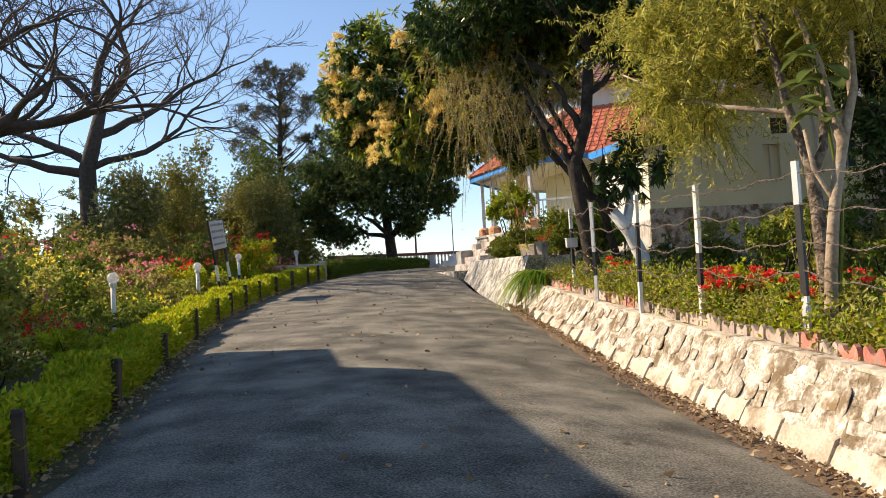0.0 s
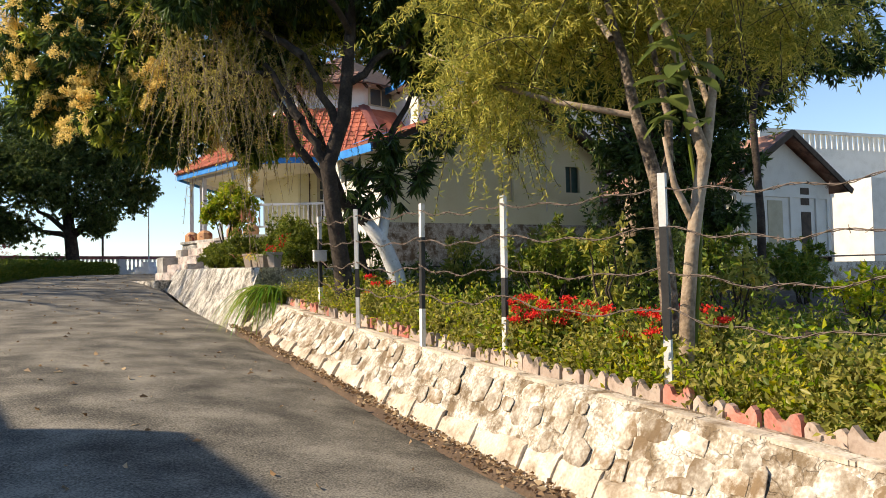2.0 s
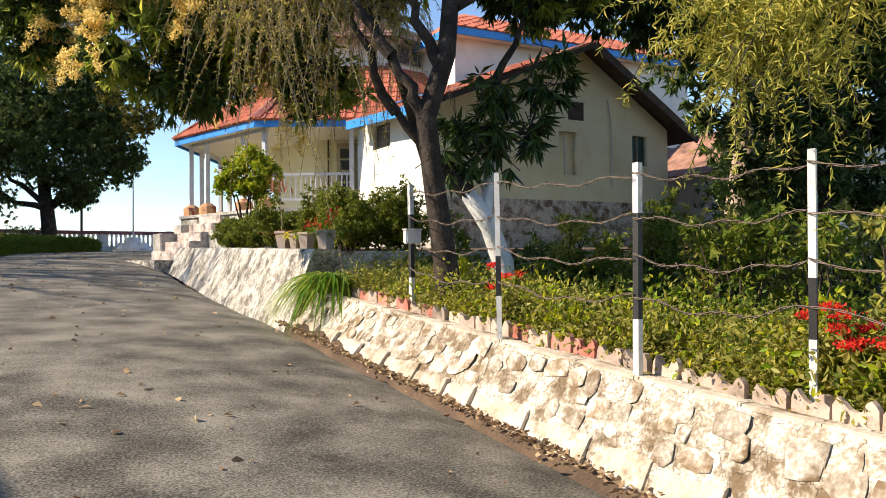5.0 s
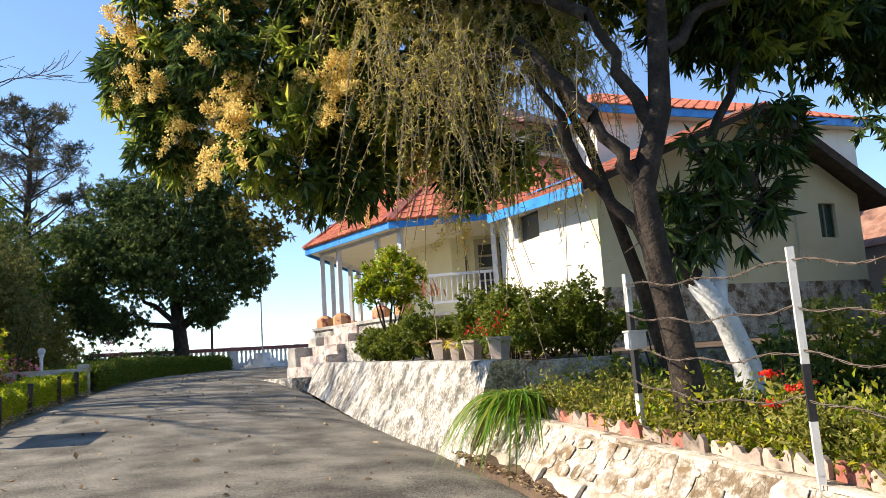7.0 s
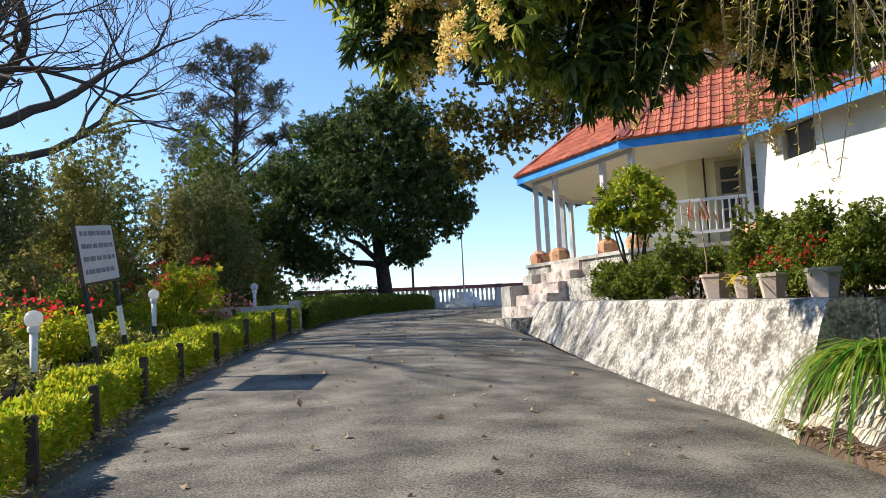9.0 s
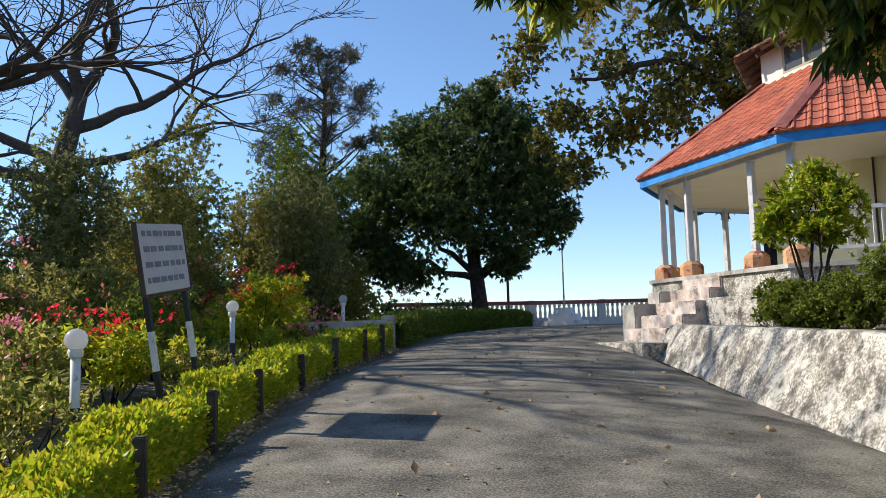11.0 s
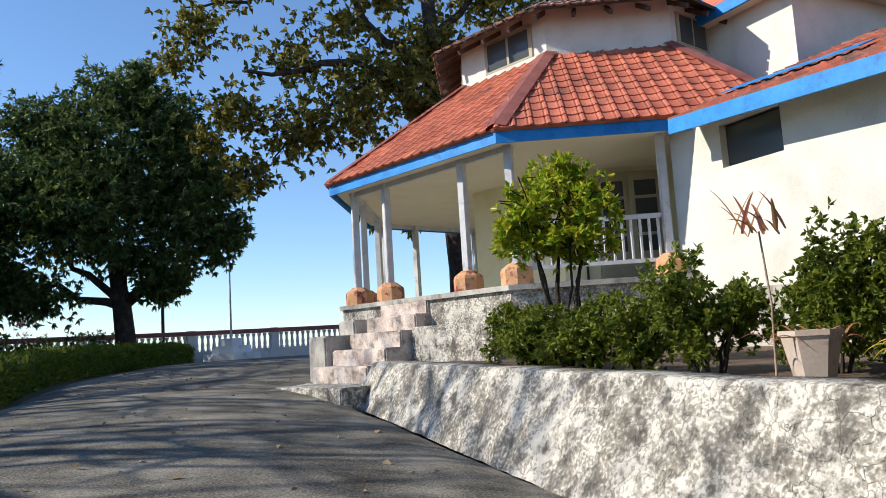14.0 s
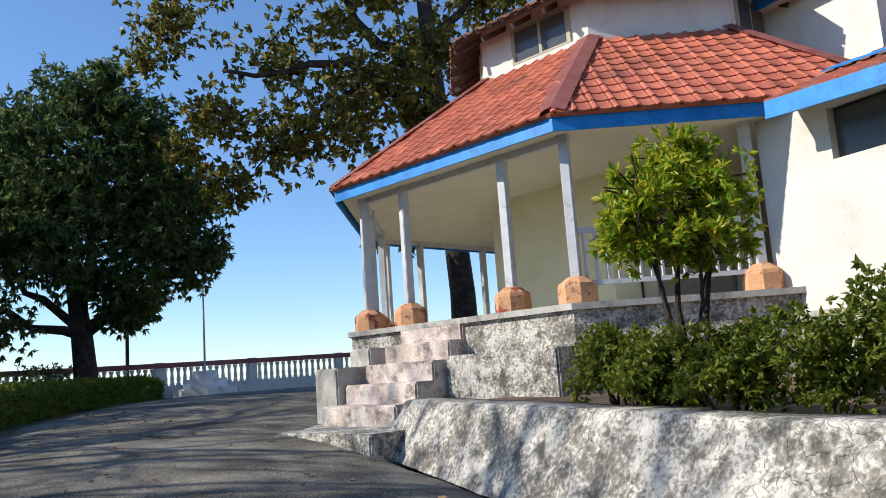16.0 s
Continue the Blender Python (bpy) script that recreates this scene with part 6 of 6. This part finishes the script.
part("base_wall", arc_strip(BR - 0.15, BR + 0.15, -0.3, 0.42), BALWHITE, bal)
part("coping", arc_strip(BR - 0.17, BR + 0.17, 0.97, 1.12), BALRED, bal, "dull red painted coping")
nb = 118
for i in range(nb):
    a = A0 + (A1 - A0) * (i + 0.5) / nb
    o = part("baluster", bal_me, None, bal)
    o.matrix_basis = pose(BC.x + BR * math.cos(a), BC.y + BR * math.sin(a), 0.42)
for i in range(0, 9):
    a = A0 + (A1 - A0) * i / 8
    o = part("pillar", box(-0.14, -0.14, 0, 0.14, 0.14, 1.14, 0.015), BALWHITE, bal)
    o.matrix_basis = pose(BC.x + BR * math.cos(a), BC.y + BR * math.sin(a), 0, 0, 0, math.degrees(a))
# stepped white base with the flagpole
fb = thing("flagpole", (-0.55, 45.2, 2.45), "thin grey flagpole on a stepped white base", "flagpole")
for r, z0, z1 in ((0.95, 0, 0.3), (0.65, 0.3, 0.55), (0.35, 0.55, 0.8)):
    part("base_step", slab_poly([(r * math.cos(i * math.pi / 4), r * math.sin(i * math.pi / 4)) for i in range(8)], z0 - 0.1, z1), BALWHITE, fb)
t = Tubes(); t.add([(0, 0, 0.7), (0, 0, 5.0)], [0.035, 0.022], 8)
part("pole", t.mesh("pole", GREYWHITE), None, fb)
lp = thing("lamp_post", (-2.75, 46.4, 2.45), "slim dark post beyond the terrace edge", "post")
t = Tubes(); t.add([(0, 0, -0.3), (0, 0, 5.5)], [0.06, 0.05], 8)
part("pole", t.mesh("pole", WOODDARK), None, lp)
lw = thing("low_wall", (-6.35, 30.9, 2.05), "short grey concrete garden wall at the hedge's end", "wall", rz=8)
part("panel", box(-1.2, -0.1, -0.3, 0.85, 0.1, 0.68, 0.02), CONCRETE, lw)
part("end_pier", box(0.85, -0.16, -0.3, 1.15, 0.16, 0.78, 0.02), CONCRETE, lw, "paler end pier")

# ---- sign board ----
sg = thing("sign_board", (-6.5, 22.8, road_z(22.8) - 0.1), "leaning white notice board on two striped posts beside the drive", "sign", rz=90)
sg.matrix_basis = sg.matrix_basis @ pose(0, 0, 0, -6, -7, 0)
board = part("board", box(-0.62, -0.02, 1.62, 0.62, 0.02, 2.42, 0.006), SIGNFACE, sg)
part("board_rim", beam((-0.64, 0, 1.6), (0.64, 0, 1.6), 0.05, 0.03), WOODDARK, sg)
for s in (-1, 1):
    part("board_rim", beam((s * 0.63, 0, 1.6), (s * 0.63, 0, 2.44), 0.03, 0.05), WOODDARK, sg)
rng = random.Random(3)
for i, z in enumerate((2.31, 2.13, 1.95, 1.77)):
    x = -0.52
    while x < 0.5:
        w = rng.uniform(0.05, 0.2)
        w = min(w, 0.54 - x)
        part("lettering_bar", box(x, -0.026, z - 0.035, x + w, -0.021, z + 0.03), INK, board)
        x += w + rng.uniform(0.03, 0.06)
for s in (-0.5, 0.5):
    for k, (z0, z1, m_) in enumerate(((-0.2, 0.35, WHITEP), (0.35, 0.75, BLACKP), (0.75, 1.2, WHITEP), (1.2, 1.6, BLACKP))):
        part("post_band", beam((s * (1 + 0.06), 0.03, z0), (s * (1 + 0.06), 0.03, z1), 0.06, 0.06), m_, sg)

# ---- lamp posts and bollards on the left ----
def garden_lamp(at, h, lean):
    ob = thing("garden_lamp", at, "white globe garden lamp on a black and white banded post", "lamp", "globe lamps along the drive")
    zs = [-0.3, h * 0.28, h * 0.52, h - 0.04]
    for i in range(3):
        t = Tubes(); t.add([(0, 0, zs[i]), (0, 0, zs[i + 1])], [0.045, 0.045], 10)
        part("post_band", t.mesh("post_band", (WHITEP, BLACKP, WHITEP)[i]), None, ob)
    t = Tubes(); t.add([(0, 0, h - 0.06), (0, 0, h - 0.01), (0, 0, h + 0.02)], [0.06, 0.075, 0.06], 10)
    part("collar", t.mesh("collar", WHITEP), None, ob)
    bm = bmesh.new(); bmesh.ops.create_uvsphere(bm, u_segments=16, v_segments=10, radius=0.105, matrix=Matrix.Translation((0, 0, h + 0.1)))
    for f in bm.faces:
        f.smooth = True
    part("globe", bm, GLOBE, ob)
    ob.matrix_basis = ob.matrix_basis @ pose(0, 0, 0, lean, lean * 0.6, 0)
    return ob


for i, (x, y, h) in enumerate(((-6.2, 14.8, 1.12), (-6.6, 20.5, 1.08), (-7.4, 26.8, 1.08), (-6.65, 32.3, 1.0))):
    garden_lamp((x, y, road_z(y) - 0.05), h, (0.6, -0.8, 1.0, 0.4)[i])
def bollard(x, y, h, lean):
    ob = thing("bollard", (x, y, road_z(y) - 0.02), "short dark stone bollard beside the clipped hedge", "bollard", "hedge bollards")
    bm = box(-0.045, -0.045, -0.2, 0.045, 0.045, h, 0.012)
    part("post", bm, WOODDARK, ob)
    part("cap_band", box(-0.047, -0.047, h - 0.06, 0.047, 0.047, h - 0.02, 0.004), BLACKP, ob)
    ob.matrix_basis = ob.matrix_basis @ pose(0, 0, 0, lean, -lean, 10 * lean)


rng = random.Random(6)
for y in (6.0, 8.8, 11.7, 15.0, 17.6, 19.3, 21.2, 23.0, 25.0, 26.8, 28.5, 29.6):
    bollard(left_x(y) - 0.2, y, rng.uniform(0.48, 0.6), rng.uniform(-2, 2))

# ---- wire fence ----
fence = thing("wire_fence", (0, 0, 0), "barbed wire fence on black and white banded posts", "fence")
FP = [(4.6, 4.9, 2.45), (4.1, 6.4, 2.55), (3.6, 8.0, 2.66), (3.3, 10.4, 2.75), (2.8, 11.65, 2.79), (2.48, 13.45, 2.89), (2.43, 15.85, 3.0)]
for i, (x, y, zt) in enumerate(FP):
    zb = low_top(y)[1] - 0.3
    hgt = zt - zb
    lean = rng.uniform(-0.03, 0.03)
    p0 = Vector((x, y, zb))
    p1 = Vector((x + lean, y + rng.uniform(-0.03, 0.03), zt))
    cuts = (0, 0.38, 0.58, 0.8, 1.0)
    for k in range(4):
        part("post_band", beam(p0.lerp(p1, cuts[k]), p0.lerp(p1, cuts[k + 1]), 0.058, 0.05), (WHITEP, BLACKP, WHITEP, WHITEP)[k] if i % 2 else (WHITEP, BLACKP, BLACKP, WHITEP)[k], fence)
for w in (0.1, 0.42, 0.74, 1.05):
    t = Tubes()
    for i in range(len(FP) - 1):
        a = Vector((FP[i][0] - 0.03, FP[i][1], FP[i][2] - w))
        b = Vector((FP[i + 1][0] - 0.03, FP[i + 1][1], FP[i + 1][2] - w))
        n = 14
        for s in (0, math.pi):
            pts = []
            for k in range(n * 3 + 1):
                q = k / (n * 3)
                ph = q * 40 + s
                pts.append(a.lerp(b, q) + Vector((math.cos(ph) * 0.006, 0, math.sin(ph) * 0.006 - 0.05 * math.sin(math.pi * q) * (1 + w) + 0.02 * math.sin(q * 17 + i + w * 9))))
            t.add(pts, [0.004] * len(pts), 4)
        for k in range(1, n):
            q = k / n
            c = a.lerp(b, q) + Vector((0, 0, -0.05 * math.sin(math.pi * q) * (1 + w) + 0.02 * math.sin(q * 17 + i + w * 9)))
            for _ in range(2):
                d = Vector((rng.uniform(-1, 1), rng.uniform(-0.5, 0.5), rng.uniform(-1, 1))).normalized() * 0.03
                t.add([c - d, c + d], [0.003, 0.002], 3)
    part("barbed_wire", t.mesh("barbed_wire", WIRE), None, fence)

# small tin box tied to the last fence post
tin = thing("tin_box", (2.4, 15.78, 2.25), "small white tin box tied to the fence post", "box", rz=12)
part("case", box(-0.11, -0.06, 0, 0.11, 0.03, 0.17, 0.012), WHITEP, tin)
part("lid", box(-0.12, -0.07, 0.165, 0.12, 0.035, 0.185, 0.006), WHITEP, tin)

# ---- planters on the raised bed ----
def planter(x, y, s, h):
    z = high_top(y)[1] - 0.06
    ob = thing("planter", (x, y, z), "tapered pale concrete planter with a small plant", "planter", "planters", rz=20)
    bm = bmesh.new()
    rings = [(0.32 * s, 0), (0.5 * s, h), (0.54 * s, h), (0.54 * s, h + 0.04), (0.46 * s, h + 0.04), (0.44 * s, h - 0.06)]
    prev = None
    for r, zz in rings:
        cur = [bm.verts.new((r * math.cos(a), r * math.sin(a), zz)) for a in (i * math.pi / 3 for i in range(6))]
        if prev:
            for i in range(6):
                bm.faces.new((prev[i], prev[(i + 1) % 6], cur[(i + 1) % 6], cur[i]))
        else:
            bm.faces.new(cur[::-1])
        prev = cur
    bm.faces.new(prev)
    part("pot", bm, CLAYPOT, ob)
    return (x, y, z + h)


for i, (x, y, s, h) in enumerate(((1.95, 21.85, 0.42, 0.36), (2.05, 20.3, 0.34, 0.32), (2.0, 21.0, 0.3, 0.3), (2.15, 19.3, 0.36, 0.34))):
    p = planter(x, y, s, h)
    blades("potted_plant", (p[0], p[1], p[2] - 0.05), 26, 0.3, 0.016, (P_DRAC, L_BLADE, P_YEL, L_BLADE)[i], 150 + i, ("small red cordyline in a concrete planter", "spiky green plant in a concrete planter", "yellow-leaved plant in a concrete planter", "spiky green plant in a concrete planter")[i], "plant", 1.1, 0.7)
# tall cordyline among the bushes
cd = thing("cordyline", (1.95, 22.25, 2.25), "thin-stemmed cordyline with a head of reddish leaves", "plant")
t = Tubes(); t.add([(0, 0, -0.05), (0.03, 0, 0.6), (-0.02, 0, 1.18)], [0.011, 0.01, 0.008], 6)
part("stem", t.mesh("stem", BARK_PALE), None, cd)
h = blades("leaf_head", (1.93, 22.25, 3.42), 14, 0.3, 0.022, P_DRAC, 161, "head of reddish cordyline leaves on its thin stem", "plant", 1.7, 0.45)

# large smooth leaves of a climber among the bottlebrush trunks
cl = thing("climber", (4.0, 8.2, 1.3), "climber with large dark paddle-shaped leaves on the trunks", "climber")
rng = random.Random(44)
V, F = [], []
t = Tubes(); t.add([(0, 0, 0), (0.1, 0, 1.0), (0.0, 0.05, 2.0), (-0.1, 0.0, 2.6)], [0.02, 0.018, 0.015, 0.01], 6)
for i in range(16):
    z = rng.uniform(1.7, 2.7)
    a = rng.uniform(2.4, 4.9)
    d = Vector((math.cos(a), math.sin(a), rng.uniform(-0.3, 0.7))).normalized()
    s = d.cross(Vector((0, 0, 1))).normalized()
    L = rng.uniform(0.28, 0.42)
    o = Vector((0, 0, z))
    b = len(V)
    for k in range(8):
        q = k / 7
        w = 0.085 * math.sin(math.pi * (0.06 + 0.92 * q)) ** 0.6
        p = o + d * (0.08 + L * q) + Vector((0, 0, -0.16 * q * q))
        V += [p - s * w + Vector((0, 0, 0.02)), p, p + s * w + Vector((0, 0, 0.02))]
    for k in range(7):
        e = b + k * 3
        F += [(e, e + 1, e + 4, e + 3), (e + 1, e + 2, e + 5, e + 4)]
part("leaves", mesh_of("leaves", V, F, L_BIG, True), None, cl)
part("stem", t.mesh("stem", L_SHRUB), None, cl)

# ---- litter of dry leaves on the drive and in the gutter ----
litter = tagged(new("leaf_litter"), "scattered dry leaves on the asphalt and along the gutter", "leaves", kind="stuff")
nrng = np.random.default_rng(200)
n1, n2, n3 = 420, 4200, 2200
y = np.concatenate([nrng.uniform(3, 36, n1), 18.5 * nrng.random(n2) ** 1.35, nrng.uniform(4, 30, n3)])
lx = np.interp(y, [e[0] for e in EDGE], [e[1] for e in EDGE]); rx = np.interp(y, [e[0] for e in EDGE], [e[2] for e in EDGE])
x = np.concatenate([nrng.uniform(lx[:n1] + 0.3, rx[:n1] - 0.1), rx[n1:n1 + n2] - 0.02 + (nrng.normal(size=n2) * 0.1 - 0.04) * np.interp(y[n1:n1 + n2], [0, 9, 13, 18], [1.1, 1.0, 0.5, 0.3]), lx[n1 + n2:] - 0.1 + nrng.normal(size=n3) * 0.14])
z = np.array([surf_z(a, b) for a, b in zip(x, y)]) + 0.014 + np.where((np.arange(len(y)) >= n1), 0.045, 0.0) * nrng.random(len(y)) + np.where((x > rx - 0.15) & (y < 18.6), 0.05, 0.0)
A = nrng.normal(size=(len(y), 3)) * np.array([1, 1, 0.18])
L = np.where(np.arange(len(y)) < n1, 0.085, 0.06) * (0.4 + nrng.random(len(y)) ** 1.5)
me = leaves_mesh("fallen_leaf", np.stack([x, y, z], 1), A, L, L * 0.6, DRYLEAF, rng=nrng)
part("fallen_leaf", me, None, litter)["kind"] = "stuff"

# ---- stones of the low wall ----
rng = random.Random(77)


def stone_mesh(w, h, d, seed):
    """A rough-faced stone: x along the wall, z up, bulging towards -y."""
    rg = random.Random(seed)
    n = rg.randint(8, 10)
    rim = []
    for i in range(n):
        a = 2 * math.pi * (i + rg.uniform(-0.25, 0.25)) / n
        c, s_ = math.cos(a), math.sin(a)
        k = 1 / max(abs(c), abs(s_)) ** 0.75
        rim.append((0.5 * w * c * k * rg.uniform(0.84, 1.0), 0.5 * h * s_ * k * rg.uniform(0.84, 1.0)))
    V = [(a, 0.05, b) for a, b in rim] + [(a * 0.97, -d * rg.uniform(0.3, 0.6), b * 0.97) for a, b in rim] + [(a * 0.72, -d * rg.uniform(0.8, 1.15), b * 0.72) for a, b in rim] + [(rg.uniform(-0.1, 0.1) * w, -d * rg.uniform(0.9, 1.2), rg.uniform(-0.1, 0.1) * h)]
    F = []
    for r in range(2):
        for i in range(n):
            j = (i + 1) % n
            F.append((r * n + i, r * n + j, (r + 1) * n + j, (r + 1) * n + i))
    for i in range(n):
        F.append((2 * n + i, 2 * n + (i + 1) % n, 3 * n))
    me = mesh_of("stone", V, F, STONE)
    for p in me.polygons:
        p.use_smooth = True
    return me


STONES = [stone_mesh(1, 1, 1, 500 + i) for i in range(14)]


def slab_mesh(seed):
    """A squared plinth stone with worn corners: x along the wall, z up, its face towards -y."""
    rg = random.Random(seed)
    V, F = [], []
    n = 6
    for k in range(n + 1):
        x = -0.5 + k / n
        a, b = rg.uniform(-0.03, 0.03), rg.uniform(-0.05, 0.05)
        V += [(x, 0.6, 0.5 + b), (x, -0.1, 0.47 + b), (x, -0.9 + rg.uniform(-0.2, 0.2), 0.38 + b), (x, -1.05 + rg.uniform(-0.25, 0.25), a), (x, -0.95 + rg.uniform(-0.2, 0.2), -0.42), (x, 0.6, -0.5)]
    for k in range(n):
        for q in range(5):
            e = k * 6 + q
            F.append((e, e + 6, e + 7, e + 1))
    F += [(0, 1, 2, 3, 4, 5), tuple(n * 6 + q for q in (5, 4, 3, 2, 1, 0))]
    return mesh_of("plinth_stone", V, F, SLAB)


SLABS = [slab_mesh(640 + i) for i in range(6)]
for row, (f0, f1, wmin, wmax) in enumerate(((0.1, 0.45, 0.42, 0.85), (0.46, 0.64, 0.12, 0.34), (0.62, 0.8, 0.1, 0.3), (0.78, 0.95, 0.12, 0.34))):
    y = 2.2 + 0.13 * row
    while y < 18.2:
        w = rng.uniform(wmin, wmax)
        yc = y + w / 2
        y += w + (rng.uniform(0.006, 0.03) if row else rng.uniform(0.003, 0.012))
        if row and rng.random() < 0.38:
            continue
        xt, zt = low_top(yc)
        xb, zb = base_x(yc), foot_z(yc) - 0.12
        j_ = 0.015 if row == 0 else 0.05
        fa, fb_ = f0 + rng.uniform(-j_, j_), f1 + rng.uniform(-j_, j_)
        f = (fa + fb_) / 2
        slant = math.hypot(xt - xb, zt - zb)
        o = new("stone", STONES[rng.randrange(14)] if row else SLABS[rng.randrange(6)])
        o.parent = low_wall
        tilt = math.degrees(math.atan2(xt - xb, zt - zb))
        turn = math.degrees(math.atan2(base_x(yc + 0.3) - base_x(yc - 0.3), 0.6))
        depth = rng.uniform(0.008, 0.024) if row else rng.uniform(0.018, 0.03)
        o.matrix_basis = pose(xb + (xt - xb) * f - 0.004, yc, zb + (zt - zb) * f) @ pose(0, 0, 0, 0, 0, -turn) @ pose(0, 0, 0, 0, tilt, 0) @ pose(0, 0, 0, 0, 0, -90) @ pose(0, 0, 0, 0, rng.uniform(-12, 12) if row else rng.uniform(-1.5, 1.5), 0) @ Matrix.Diagonal((w * (1.08 if row else 1.0), depth, slant * (fb_ - fa) * (1.12 if row else 1.0), 1))

# broken flat capping along the wall's top
y = 1.6
cap_bm = box(-0.5, -0.5, -0.5, 0.5, 0.5, 0.5, 0.06)
cap_me = bpy.data.meshes.new("cap_stone"); cap_bm.to_mesh(cap_me); cap_bm.free(); cap_me.materials.append(SLAB)
while y < 17.9:
    w = rng.uniform(0.25, 0.9)
    xt, zt = low_top(y + w / 2)
    turn = math.degrees(math.atan2(low_top(y + w)[0] - low_top(y)[0], w))
    if rng.random() > 0.12:
        o = new("cap_stone", cap_me)
        o.parent = low_wall
        o.matrix_basis = pose(xt + 0.06, y + w / 2, zt + 0.006 + rng.uniform(-0.005, 0.005), math.degrees(math.atan2(low_top(y + w)[1] - low_top(y)[1], w)), rng.uniform(-3, 3), -turn) @ Matrix.Diagonal((0.13 * rng.uniform(0.8, 1.1), w * 0.99, 0.034, 1))
    y += w

# scalloped edging along the wall's top
def edging_mesh(m_, seed):
    rg = random.Random(seed)
    prof = [(-0.14, 0), (-0.14, 0.1), (-0.125, 0.13), (-0.1, 0.142), (-0.07, 0.125), (-0.04, 0.09), (0, 0.078), (0.04, 0.09), (0.07, 0.125), (0.1, 0.142), (0.125, 0.13), (0.14, 0.1), (0.14, 0)]
    bm = prism([(a + rg.uniform(-0.004, 0.004), b * rg.uniform(0.93, 1.05)) for a, b in prof], 0.045, "y")
    me = bpy.data.meshes.new("edging_tile"); bm.to_mesh(me); bm.free(); me.materials.append(m_)
    return me


EDG = [edging_mesh(EDGE_GREY, 1), edging_mesh(EDGE_GREY, 2), edging_mesh(EDGE_GREY, 3), edging_mesh(EDGE_RED, 4), edging_mesh(EDGE_RED, 5)]
row_ = thing("bed_edging", (0, 0, 0), "row of scalloped red and grey edging tiles along the wall top", "edging")
y = 1.0
while y < 17.6:
    xt, zt = low_top(y)
    o = new("edging_tile", EDG[rng.choice((0, 1, 2, 0, 1, 2, 0, 1, 2, 3, 4))])
    o.parent = row_
    turn = math.degrees(math.atan2(low_top(y + 0.3)[0] - low_top(y - 0.3)[0], 0.6))
    o.matrix_basis = pose(xt + 0.2 + rng.uniform(-0.02, 0.02), y, zt - 0.01, rng.uniform(-5, 5), rng.uniform(-2.5, 2.5), -90 - turn + rng.uniform(-4, 4)) @ Matrix.Diagonal((rng.uniform(0.95, 1.08), 1.1, rng.uniform(0.95, 1.3), 1))
    y += 0.31

# ---- roof tiles ----
rng = random.Random(55)
TM = [tile_mesh(0.27, 0.31, TILE) for i in range(2)]
TO = [tile_mesh(0.25, 0.3, TILE_OLD)]
for k in (4, 5, 3):
    s, e0, e1, t0, t1 = roof_sides[k]
    lay_tiles(s, e0, e1, t0, t1, 0.27, 0.31, TM, rng)
for k in (4, 5, 3):
    s, e0, e1, t0, t1 = roof_sides["l%d" % k]
    lay_tiles(s, e0, e1, t0, t1, 0.3, 0.36, TO, rng, 0.06)
lay_tiles(wl, *WEST, 0.25, 0.3, [tile_mesh(0.25, 0.3, TILE), TO[0], tile_mesh(0.25, 0.3, TILE)], rng, 0.02)
lay_tiles(us, (2.7, 4.1, 8.85), (13.0, 4.1, 8.85), (4.8, 7.2, 10.3), (11, 7.2, 10.3), 0.36, 0.42, [tile_mesh(0.36, 0.42, TILE)], rng)
